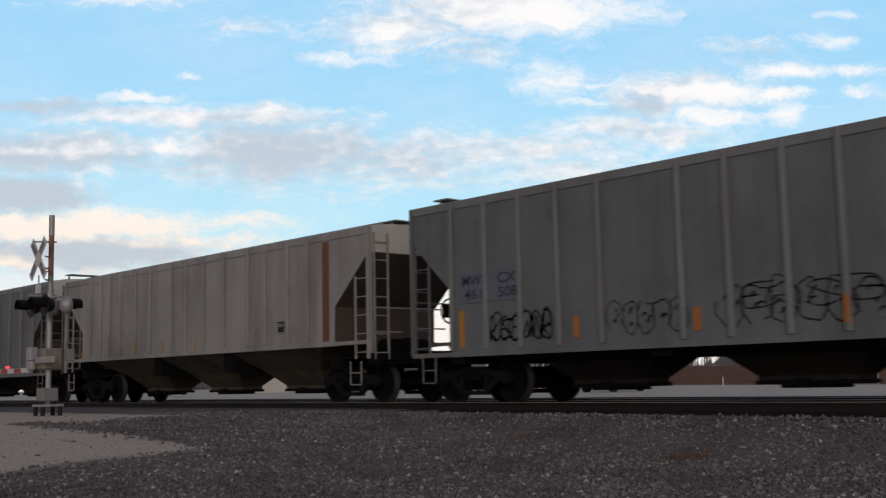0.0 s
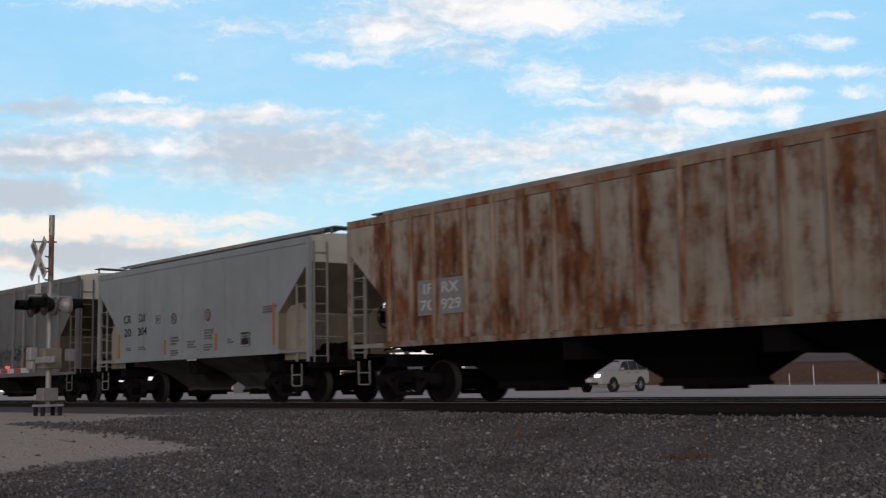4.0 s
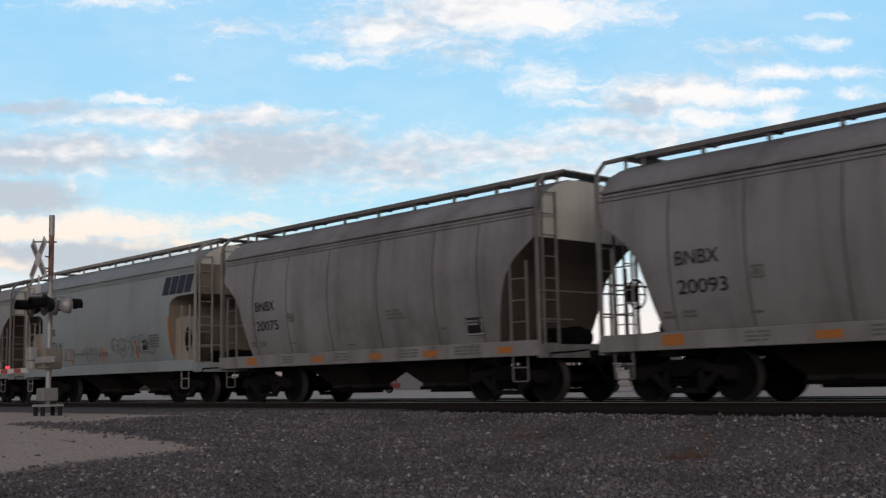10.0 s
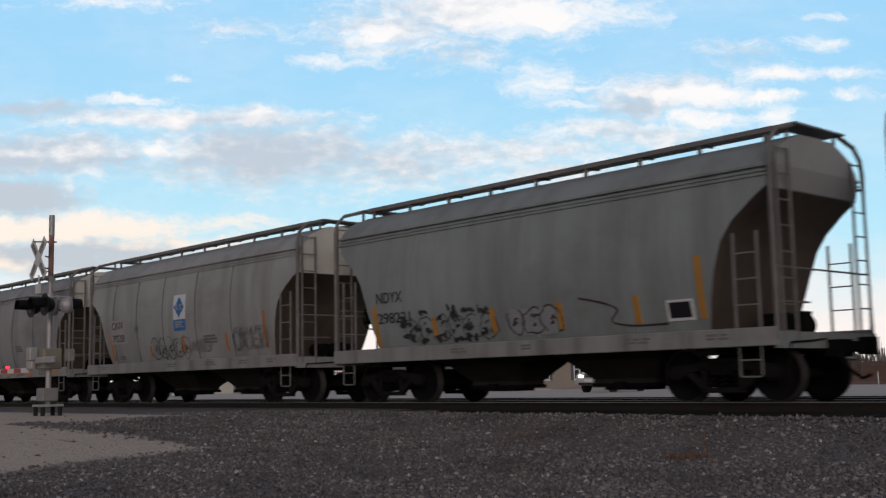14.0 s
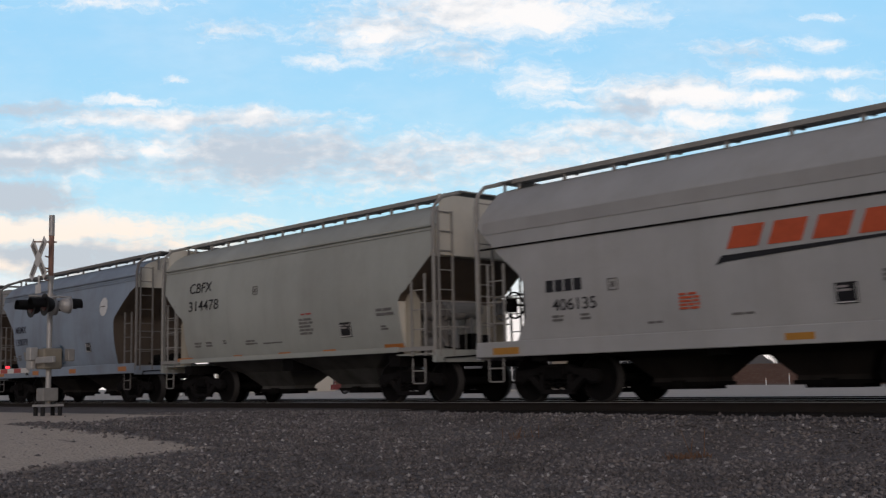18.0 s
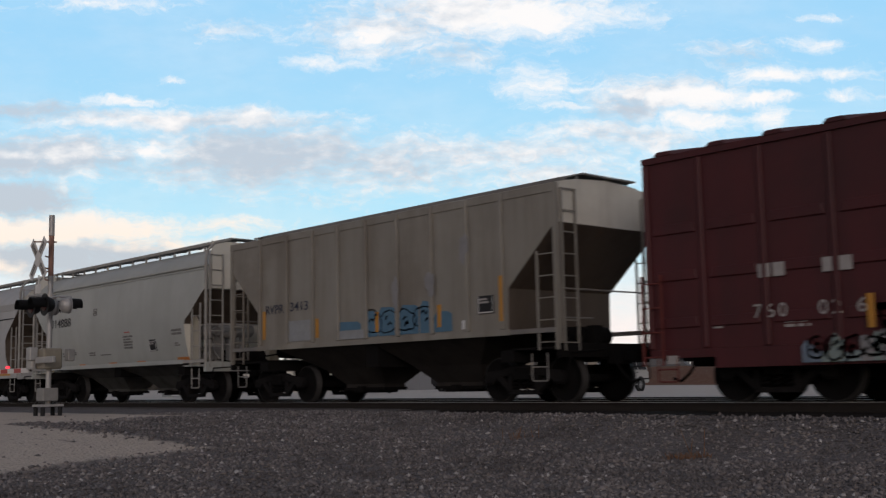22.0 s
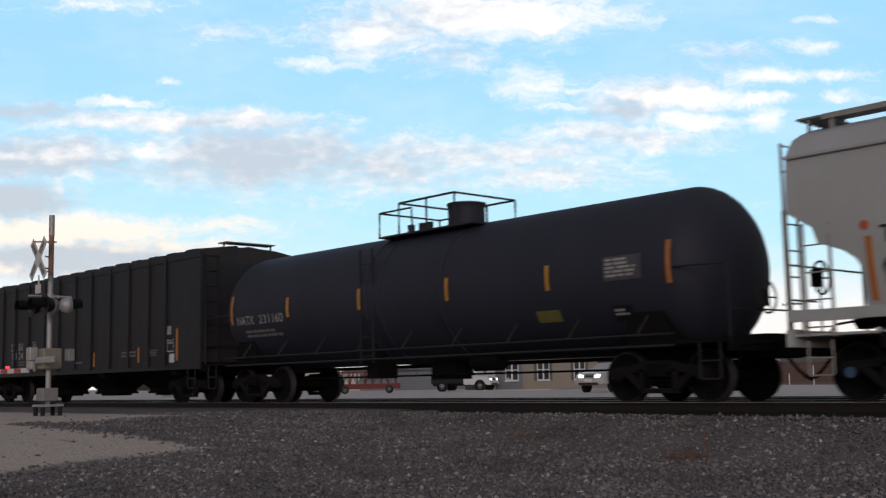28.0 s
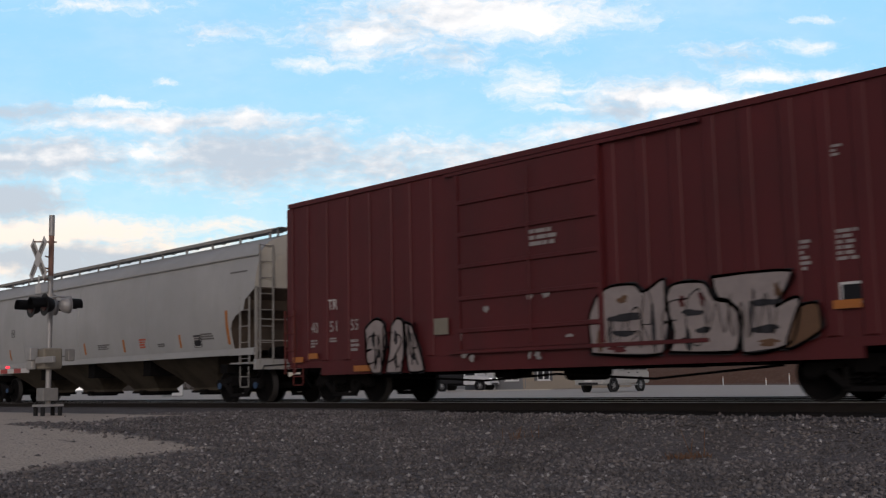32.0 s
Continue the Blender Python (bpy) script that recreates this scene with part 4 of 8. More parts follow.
def build_vehicles():
    prof = [(-2.45, 0.42), (-2.5, 0.75), (-2.44, 1.02), (-2.2, 1.1), (-1.05, 1.2), (2.35, 1.2), (2.45, 1.1), (2.45, 0.45)]
    cab = [(-1.1, 1.18), (-0.35, 1.8), (0.2, 1.86), (2.0, 1.86), (2.3, 1.75), (2.42, 1.18)]
    v = vehicle("parked_suv", pose(-41.13, 33.83, -0.29, 0, 0, 96), "pale silver sport utility vehicle with lit headlights", "car_silver", 4.9, 1.9, 0.3, prof, cab, (-1.45, 1.45), 0.37, 1.86)
    glazing(v, ([(-0.75, 1.24), (-0.25, 1.7), (0.25, 1.74), (0.25, 1.24)], [(0.33, 1.24), (0.33, 1.74), (1.15, 1.74), (1.2, 1.24)], [(1.3, 1.24), (1.25, 1.74), (2.0, 1.72), (2.2, 1.24)]), 1.9, 1.86)
    part("windscreen", prism_part([(-1.02, 1.24), (-0.4, 1.76), (-0.37, 1.76), (-0.97, 1.24)], -0.74, 0.74), "glass", v)
    for s in (-1, 1):
        part("side_step", boxes((-0.95, 0.95, s * 1.0 - 0.06, s * 1.0 + 0.06, 0.36, 0.42)), "alloy", v)
        part("mirror", soften(boxes((-0.72, -0.6, s * 1.06 - 0.1, s * 1.06 + 0.1, 1.2, 1.36)), 0.02), "car_silver", v)
        part("roof_rack", boxes((0.0, 2.0, s * 0.7 - 0.02, s * 0.7 + 0.02, 1.9, 1.93)), "car_dark", v)
        for x in (0.3, 1.22):
            part("door_handle", boxes((x - 0.22, x - 0.04, s * 0.965 - 0.015, s * 0.965 + 0.015, 1.06, 1.1)), "car_dark", v)
    part("cargo_glass", prism_part([(2.36, 1.3), (2.28, 1.7), (2.31, 1.7), (2.4, 1.3)], -0.7, 0.7), "glass", v)
    # work truck with a white cab and a dark bed
    prof = [(-2.75, 0.5), (-2.8, 0.85), (-2.7, 1.12), (-1.75, 1.2), (-0.45, 1.2), (-0.45, 0.5)]
    cab = [(-1.8, 1.18), (-1.35, 1.78), (-0.8, 1.82), (-0.52, 1.78), (-0.45, 1.18)]
    v = vehicle("work_truck", pose(-67.4, 46.6, -0.3, 0, 0, 202), "white-cab work truck with a dark loaded bed", "car_white", 5.6, 1.95, 0.35, prof, cab, (-1.95, 1.5), 0.4, 1.82)
    glazing(v, ([(-1.55, 1.26), (-1.28, 1.68), (-0.68, 1.7), (-0.64, 1.26)],), 1.95, 1.82)
    part("bed", soften(boxes((-0.38, 2.5, -1.0, 1.0, 0.6, 1.35)), 0.04), "car_dark", v, "dark truck bed")
    part("bed_load", soften(boxes((-0.2, 2.3, -0.85, 0.85, 1.35, 1.85)), 0.12), "car_dark", v)
    part("frame", boxes((-0.44, 2.6, -0.4, 0.4, 0.42, 0.6)), "car_dark", v)
    # red implement
    v = thing("farm_implement", pose(-67.2, 36.4, -0.3, 0, 0, 48), "red folded farm implement with a lattice of pale steel braces", "machine")
    for y in (-0.3, 0.7):
        part("main_beam", boxes((-2.9, 2.4, y - 0.1, y + 0.1, 0.35, 0.75)), "implement_red", v)
        part("top_rail", boxes((-2.7, 2.3, y - 0.05, y + 0.05, 1.62, 1.7)), "implement_red", v)
        for k in range(9):
            x = -2.7 + 0.6 * k
            bm = bmesh.new()
            tube(bm, [(x, y, 0.7), (x, y, 1.65)], 0.035, 6)
            part("upright", bm, "implement_red" if k % 3 else "implement_grey", v)
            if k < 8:
                bm = bmesh.new()
                tube(bm, [(x, y, 0.72), (x + (0.6 if k % 2 else 0.3), y, 1.62)], 0.03, 6)
                tube(bm, [(x + 0.6, y, 0.72), (x + 0.25, y, 1.5)], 0.022, 6)
                part("brace", bm, "implement_grey" if k % 2 else "implement_red", v)
    for x in (-2.6, -0.9, 0.8, 2.2):
        part("cross_beam", boxes((x - 0.06, x + 0.06, -0.2, 0.6, 0.58, 0.7)), "implement_red", v)
    for x in (-1.8, 1.6):
        w = part("wheel", wheel_bm(x, -0.55, 0.3, -1), "rubber", v)
        part("rim", rim_bm(x, -0.55, 0.3, -1), "implement_grey", w)


def prism_part(pts, y0, y1):
    bm = bmesh.new()
    prism(bm, pts, y0, y1)
    return bm


def tree(x, y, h, seed, z=-0.3):
    """A bare winter tree: tapered trunk, forking limbs and a haze of twigs."""
    rnd = random.Random(seed)
    t = thing("bare_tree", pose(x, y, z), "bare grey-brown tree on the far field edge", "tree", "trees on the field edge")
    bm, tw = bmesh.new(), bmesh.new()

    def limb(p, d, length, r, depth):
        pts = [p]
        q = p.copy()
        for _ in range(3):
            d = (d + Vector((rnd.uniform(-0.25, 0.25), rnd.uniform(-0.25, 0.25), rnd.uniform(-0.05, 0.15)))).normalized()
            q = q + d * length / 3
            pts.append(q.copy())
        for k, (a, b) in enumerate(zip(pts, pts[1:])):
            disc_between(bm if depth < 2 else tw, a, b, r * (1 - 0.2 * k), r * (0.8 - 0.2 * k), 5 if depth < 2 else 3)
        if depth < 4:
            for k in range(4 if depth else 6):
                s = pts[1 + k % 3]
                nd = (d + Vector((rnd.uniform(-1, 1), rnd.uniform(-1, 1), rnd.uniform(-0.2, 0.7)))).normalized()
                limb(s, nd, length * rnd.uniform(0.5, 0.72), r * 0.5, depth + 1)

    limb(Vector((0, 0, 0)), Vector((0, 0, 1)), h * 0.42, h * 0.035, 0)
    part("trunk", bm, "bark", t)
    part("crown", tw, "twig", t, "bare twigs")
    return t


def disc_between(bm, a, b, r, r2, sides):
    d = b - a
    q = d.to_track_quat("Z", "Y")
    va = [bm.verts.new(a + q @ Vector((r * math.cos(k * math.tau / sides), r * math.sin(k * math.tau / sides), 0))) for k in range(sides)]
    vb = [bm.verts.new(b + q @ Vector((r2 * math.cos(k * math.tau / sides), r2 * math.sin(k * math.tau / sides), 0))) for k in range(sides)]
    for k in range(sides):
        bm.faces.new((va[k], va[(k + 1) % sides], vb[(k + 1) % sides], vb[k]))


def build_far():
    # brown grass bank behind the road
    t = Tree("dry brown grass bank")
    c = t.mix(t.noise(0.3, 7, 0.7), (0.12, 0.062, 0.042), (0.21, 0.115, 0.078))
    c = t.mix(t.ramp(t.noise(2.5, 5, 0.6, stretch=(1, 1, 4)), 0.5, 0.75), c, (0.24, 0.16, 0.11))
    mat = t.done(c, 0.95, 0, t.noise(6, 5), 0.15, 0.1)
    a, b = Vector((-150.0, 78.0, 0)), Vector((60.0, 106.0, 0))
    n = (b - a).normalized()
    side = Vector((-n.y, n.x, 0))
    rnd = random.Random(8)
    bm = bmesh.new()
    rows = []
    for k in range(61):
        p = a + (b - a) * k / 60
        j = rnd.uniform(-0.12, 0.12)
        rows.append([bm.verts.new(p + side * d + Vector((0, 0, z + (j if z > 0 else 0)))) for d, z in ((-1.5, -0.5), (0, -0.1), (4, 0.95), (8, 1.75), (30, 1.9), (60, -0.6))])
    for r, q in zip(rows, rows[1:]):
        for k in range(5):
            bm.faces.new((r[k], q[k], q[k + 1], r[k + 1])).smooth = True
    bmesh.ops.recalc_face_normals(bm, faces=bm.faces)
    tagged(part("grass_bank", bm, mat), "low bank of dry brown grass beyond the road", "bank", kind="structure")
    # trees on the skyline
    rnd = random.Random(12)
    first = [tree(-120.0, 160.0, 7.5, 1), tree(-112.0, 166.0, 6.0, 2), tree(-104.0, 158.0, 8.5, 3)]
    for k in range(34):
        x = -190 + 6.6 * k + rnd.uniform(-3, 3)
        y = 170 + 0.12 * (x + 150) + rnd.uniform(-14, 22)
        s = rnd.uniform(0.55, 1.05)
        copy_thing(first[k % 3], pose(x, y, -0.3, 0, 0, rnd.uniform(0, 360)) @ Matrix.Scale(s, 4)).scale = (s, s, s)
    # tangled scrub below the trees
    bm = bmesh.new()
    for _ in range(4200):
        x = rnd.uniform(-330, 60)
        y = 178 + 0.1 * (x + 150) + rnd.uniform(0, 30)
        l = rnd.uniform(1.4, 3.2) + 1.6 * max(0.0, math.sin(0.11 * x) + 0.5 * math.sin(0.37 * x + 1))
        lean, w, d = rnd.uniform(-0.5, 0.5), rnd.uniform(0.12, 0.4), rnd.uniform(-0.4, 0.4)
        z = rnd.uniform(-0.4, 1.2)
        bm.faces.new([bm.verts.new(p) for p in ((x - w, y, z), (x + w, y + d, z), (x + lean + 0.1, y + d, z + l), (x + lean - 0.1, y, z + l))])
    tagged(part("scrub", bm, "twig"), "grey-brown bare scrub along the far field edge", "scrub", kind="stuff")
    # uneven hedgerow that closes the horizon
    tm = Tree("grey-brown hedgerow")
    hedge = tm.done(tm.mix(tm.noise(0.35, 8, 0.75), (0.045, 0.042, 0.036), (0.13, 0.115, 0.10)), 0.95, 0, tm.noise(1.2, 8, 0.75), 1.2, 0.1)
    bm = bmesh.new()
    rows = []
    for k in range(500):
        x = -420 + 1.1 * k
        y = 214 + 0.1 * (x + 150)
        top = 2.6 + 1.1 * noise.noise((0.06 * x, 0, 0)) + 1.3 * noise.noise((0.31 * x, 3, 0)) + 0.7 * noise.noise((1.1 * x, 7, 0))
        rows.append([bm.verts.new((x, y + d + rnd.uniform(-0.4, 0.4), -0.5 + q * (top + 0.5))) for d, q in ((-3, 0), (-2.4, 0.55), (-1.2, 0.9), (0, 1.0), (2.5, 0.6), (3.5, 0))])
    for r, q in zip(rows, rows[1:]):
        for k in range(5):
            bm.faces.new((r[k], q[k], q[k + 1], r[k + 1]))
    bmesh.ops.recalc_face_normals(bm, faces=bm.faces)
    tagged(part("hedgerow", bm, hedge), "dark bare hedgerow on the skyline", "hedge", kind="stuff")
    # low houses beyond the bank
    for x, y, w, wall, roof in ((-118.0, 140.0, 11.0, "siding_beige", "roof_grey"), (-104.0, 146.0, 9.0, "siding_white", "roof_grey"), (-88.0, 143.0, 12.0, "siding_grey", "roof_grey")):
        hs = thing("distant_house", pose(x, y, -0.35, 0, 0, 30), "low distant house with a grey gable roof", "house", "distant houses")
        part("wall", boxes((-w / 2, w / 2, 0, 8.0, 0, 2.9)), wall, hs)
        part("roof", prism_part([(-w / 2 - 0.5, 2.8), (w / 2 + 0.5, 2.8), (w / 2 - 1.6, 4.6), (-w / 2 + 1.6, 4.6)], -0.5, 8.5), roof, hs)
        for k in (-1, 1):
            frame_w = part("window", boxes((k * w / 4 - 0.7, k * w / 4 + 0.7, -0.05, -0.002, 1.1, 2.2)), "trim_white", hs)
            part("pane", boxes((k * w / 4 - 0.6, k * w / 4 + 0.6, -0.07, -0.052, 1.2, 2.1)), "glass", frame_w)
    # posts along the road and utility poles
    for k, (x, y, h) in enumerate(((-49.2, 63.4, 0.55), (-47.9, 64.8, 0.9), (-44.0, 61.7, 1.5), (-55.0, 66.0, 0.8), (-38.0, 60.0, 0.9))):
        p = thing("marker_post", pose(x, y, ground_z(x, y)), "thin white marker post beside the road", "post", "marker posts")
        bm = bmesh.new()
        disc(bm, (0, 0, h / 2), (0, 0, 1), 0.05, h, 10)
        part("post", bm, "post_white", p)
        bm = bmesh.new()
        disc(bm, (0, 0, h - 0.08), (0, 0, 1), 0.054, 0.08, 10)
        part("reflector_band", bm, "reflector_orange", p)
    for x, y in ((-79.4, 120.0), (-20.0, 128.0), (-138.0, 112.0)):
        p = thing("utility_pole", pose(x, y, -0.35), "wooden utility pole with a crossarm", "utility pole", "utility poles")
        bm = bmesh.new()
        disc(bm, (0, 0, 5.6), (0, 0, 1), 0.17, 11.2, 12, 0.11)
        part("pole", bm, "pole_wood", p)
        part("crossarm", boxes((-1.25, 1.25, -0.06, 0.06, 10.35, 10.5)), "pole_wood", p)
        for q in (-1.15, -0.55, 0.55, 1.15):
            bm = bmesh.new()
            disc(bm, (q, 0, 10.6), (0, 0, 1), 0.045, 0.2, 8)
            part("insulator", bm, "signal_grey", p)
    # dry weeds in the gravel
    for wx, wy, n, hh, seed in ((-8.86, -4.64, 90, 0.08, 1), (-8.82, -4.6, 3, 0.36, 3), (-12.3, -4.2, 12, 0.2, 4)):
        rnd = random.Random(seed)
        bm = bmesh.new()
        for _ in range(n):
            u, w = rnd.gauss(0, 0.16), rnd.gauss(0, 0.07)
            ax, ay = wx + 0.673 * u - 0.739 * w, wy + 0.739 * u + 0.673 * w
            z = ground_z(ax, ay)
            l = hh * rnd.uniform(0.5, 1.2)
            dx, dy = rnd.uniform(-0.5, 0.5) * l, rnd.uniform(-0.5, 0.5) * l
            v = [bm.verts.new(p) for p in ((ax - 0.009, ay, z), (ax + 0.009, ay, z), (ax + dx + 0.004, ay + dy, z + l), (ax + dx - 0.004, ay + dy, z + l))]
            bm.faces.new(v)
        tagged(part("dry_weeds", bm, "dry_grass"), "rust-brown dry weeds growing in the gravel", "weeds", kind="stuff")


build_house()
build_vehicles()
build_far()


# ---- running gear ----
R_WHEEL = 0.457
WHEELSETS = []
SHARED = {}


def gear_mesh(key, make, material):
    if key not in SHARED:
        bm = make()
        me = bpy.data.meshes.new(key)
        bm.to_mesh(me)
        bm.free()
        for m in (material if isinstance(material, tuple) else (material,)):
            me.materials.append(M[m])
        SHARED[key] = me
    return SHARED[key]


def wheelset_bm():
    bm = bmesh.new()
    disc(bm, (0, 0, 0), (0, 1, 0), 0.085, 1.9, 14)
    for s in (-1, 1):
        prof = [(-0.085, 0.36), (-0.085, R_WHEEL + 0.025), (-0.055, R_WHEEL + 0.025), (-0.045, R_WHEEL), (0.055, R_WHEEL - 0.006), (0.055, 0.428), (0.05, 0.385), (0.025, 0.36), (0.012, 0.2), (0.06, 0.16), (0.07, 0.1)]
        lathe(bm, [(a, r) for a, r in prof], (0, s * 0.76, 0), (0, s, 0), 32)
        disc(bm, (0, s * 1.0, 0), (0, 1, 0), 0.1, 0.14, 14)
        for k in range(3):
            a = math.tau * k / 3
            disc(bm, (0.055 * math.cos(a), s * 1.075, 0.055 * math.sin(a)), (0, 1, 0), 0.016, 0.03, 6)
    for f in bm.faces:
        c = f.calc_center_median()
        if abs(math.hypot(c.x, c.z) - R_WHEEL) < 0.04 and 0.68 < abs(c.y) < 0.83:
            f.material_index = 1
    return bm


def side_frame_bm(s):
    bm = bmesh.new()
    y0, y1 = (s * 0.94, s * 1.08)
    y0, y1 = min(y0, y1), max(y0, y1)
    top = [(-1.08, 0.52), (-1.0, 0.62), (-0.55, 0.66), (-0.3, 0.74), (0.3, 0.74), (0.55, 0.66), (1.0, 0.62), (1.08, 0.52), (1.06, 0.40), (0.82, 0.40), (0.72, 0.50), (0.42, 0.54), (-0.42, 0.54), (-0.72, 0.50), (-0.82, 0.40), (-1.06, 0.40)]
    prism(bm, top, y0, y1)
    for d in (-1, 1):
        pts = [(d * 0.74, 0.48), (d * 0.62, 0.54), (d * 0.28, 0.26), (d * 0.36, 0.16)]
        prism(bm, pts if d > 0 else pts[::-1], y0 + 0.01, y1 - 0.01)
        box(bm, d * 0.36 - 0.05, d * 0.36 + 0.05, y0, y1, 0.2, 0.6)
        for k in range(4):
            a = 0.02 + 0.0
            box(bm, d * 0.98 - 0.06 + k * 0.03, d * 0.98 - 0.045 + k * 0.03, y0 + 0.03, y1 - 0.03, 0.36, 0.42)
    prism(bm, [(-0.42, 0.16), (0.42, 0.16), (0.36, 0.25), (-0.36, 0.25)], y0, y1)
    return bm


def spring_bm(s):
    bm = bmesh.new()
    n = 22
    for k in (0.0,):
        tube(bm, [(k + 0.085 * math.cos(0.9 * j), s * 1.02 + 0.06 * math.sin(0.9 * j), 0.25 + 0.23 * j / n) for j in range(n + 1)], 0.016, 5)
    return bm


def add_truck(car, x, cap=None):
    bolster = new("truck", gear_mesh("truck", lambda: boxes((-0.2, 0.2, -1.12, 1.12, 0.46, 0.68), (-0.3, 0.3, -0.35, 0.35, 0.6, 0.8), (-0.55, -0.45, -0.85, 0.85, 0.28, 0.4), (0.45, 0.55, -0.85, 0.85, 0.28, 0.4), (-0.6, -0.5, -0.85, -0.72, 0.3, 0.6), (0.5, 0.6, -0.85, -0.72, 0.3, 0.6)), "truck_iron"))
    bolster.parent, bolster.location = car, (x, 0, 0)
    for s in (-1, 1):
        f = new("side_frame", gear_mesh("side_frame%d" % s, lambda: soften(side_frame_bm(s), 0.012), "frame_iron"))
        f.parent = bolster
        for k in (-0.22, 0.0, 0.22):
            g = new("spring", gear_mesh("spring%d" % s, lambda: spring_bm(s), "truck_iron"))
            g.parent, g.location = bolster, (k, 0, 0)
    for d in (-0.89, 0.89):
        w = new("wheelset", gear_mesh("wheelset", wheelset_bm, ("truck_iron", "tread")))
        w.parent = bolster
        w.location = (d, 0, R_WHEEL)
        WHEELSETS.append((w, d))
        for s in (-1, 1) if cap else ():
            bm = bmesh.new()
            disc(bm, (d, s * 1.09, R_WHEEL), (0, 1, 0), 0.085, 0.03, 16)
            part("bearing_cap", bm, cap, bolster, "blue bearing cap")


def coupler_bm():
    bm = boxes((0.0, 0.35, -0.16, 0.16, 0.72, 1.0), (0.3, 0.62, -0.09, 0.09, 0.78, 0.96), (0.58, 0.8, -0.15, 0.13, 0.74, 1.02), (0.74, 0.86, -0.15, -0.02, 0.75, 1.0))
    tube(bm, [(0.3, -0.25, 0.72), (0.5, -0.27, 0.5), (0.68, -0.25, 0.36), (0.82, -0.22, 0.42)], 0.03, 6)
    tube(bm, [(0.05, -0.14, 1.02), (0.1, -0.7, 0.98), (0.1, -1.35, 0.95), (0.12, -1.45, 0.6)], 0.018, 5)
    return soften(bm, 0.012)


def add_couplers(car, h):
    for s in (-1, 1):
        c = new("coupler", gear_mesh("coupler", coupler_bm, "truck_iron"))
        c.parent = car
        c.matrix_basis = pose(s * h, 0, 0, 0, 0, 0 if s > 0 else 180)


def ladder_bm(a, b, z0, z1, step=0.42, r=0.014, stand=None):
    """Two uprights at the plan points a and b and rungs between them."""
    bm = bmesh.new()
    for p in (a, b):
        box(bm, p[0] - 0.019, p[0] + 0.019, p[1] - 0.019, p[1] + 0.019, z0, z1)
    z = z0 + 0.15
    while z < z1:
        tube(bm, [(*a, z), (*b, z)], r, 6)
        z += step
    return bm


def step_bm(x, y, z0, z1, w=0.4):
    bm = bmesh.new()
    tube(bm, [(x - w / 2, y, z1), (x - w / 2, y, z0 + 0.03), (x - w / 2 + 0.03, y, z0), (x + w / 2 - 0.03, y, z0), (x + w / 2, y, z0 + 0.03), (x + w / 2, y, z1)], 0.016, 6)
    tube(bm, [(x - w / 2, y, (z0 + z1) / 2), (x + w / 2, y, (z0 + z1) / 2)], 0.016, 6)
    return bm


def brake_wheel_bm(x, y, z):
    bm = bmesh.new()
    ring = [(x, y + 0.27 * math.cos(math.tau * k / 20), z + 0.27 * math.sin(math.tau * k / 20)) for k in range(21)]
    tube(bm, ring, 0.02, 6)
    for k in range(5):
        a = math.tau * k / 5
        tube(bm, [(x, y, z), (x, y + 0.27 * math.cos(a), z + 0.27 * math.sin(a))], 0.014, 5)
    box(bm, x - 0.14, x - 0.02, y - 0.1, y + 0.1, z - 0.14, z + 0.14)
    return bm


def brake_gear_bm(s, h):
    bm = bmesh.new()
    disc(bm, (s * (h - 0.75), -0.35, 1.32), (1, 0, 0), 0.16, 0.5, 16)
    disc(bm, (s * (h - 0.85), 0.45, 1.3), (0, 1, 0), 0.2, 0.75, 16)
    box(bm, s * (h - 0.45) - 0.1, s * (h - 0.45) + 0.1, -0.1, 0.15, 1.15, 1.5)
    tube(bm, [(s * (h - 0.75), -0.35, 1.3), (s * (h - 0.4), -0.9, 1.2), (s * (h - 0.1), -0.5, 1.1)], 0.02, 5)
    return bm


# ---- covered hoppers ----
ENDS = {
    "black": [(0.0, 4.2), (0.0, 3.9), (0.0, 1.06), (-0.02, 1.04)],
    "straight": [(0.0, 4.17), (0.0, 3.42), (-1.28, 2.24), (-1.30, 1.04)],
    "round": [(-0.02, 3.83), (-0.08, 3.2), (-0.32, 3.03), (-0.62, 2.80), (-0.86, 2.5), (-1.0, 2.1), (-1.12, 1.65), (-1.24, 1.2)],
    "deep_round": [(-0.02, 3.83), (-0.12, 3.47), (-0.42, 3.24), (-0.75, 2.95), (-0.96, 2.65), (-1.12, 2.2), (-1.25, 1.7), (-1.36, 1.2)],
    "notched": [(0.0, 3.88), (-0.05, 3.04), (-1.0, 3.03), (-1.3, 2.95), (-1.44, 2.80), (-1.45, 2.55), (-1.5, 1.2)],
    "knee": [(-0.02, 3.81), (-0.12, 3.12), (-0.92, 2.45), (-1.10, 2.36), (-1.19, 2.22), (-1.2, 1.2)],
    "leaf": [(0.0, 3.62), (-0.05, 3.5), (-0.62, 2.94), (-1.15, 2.5), (-1.28, 2.3), (-1.30, 1.7), (-1.2, 1.5), (-1.0, 1.2)],
    "blue_end": [(-0.2, 3.90), (-0.22, 3.5), (-0.52, 3.36), (-1.42, 2.66), (-1.5, 2.5), (-1.55, 1.2)],
    "pellet": [(0.0, 3.86), (-0.05, 2.95), (-0.12, 2.9), (-0.47, 2.68), (-0.55, 2.43), (-0.95, 2.28), (-1.14, 2.14), (-1.23, 1.98), (-1.21, 1.4)],
}


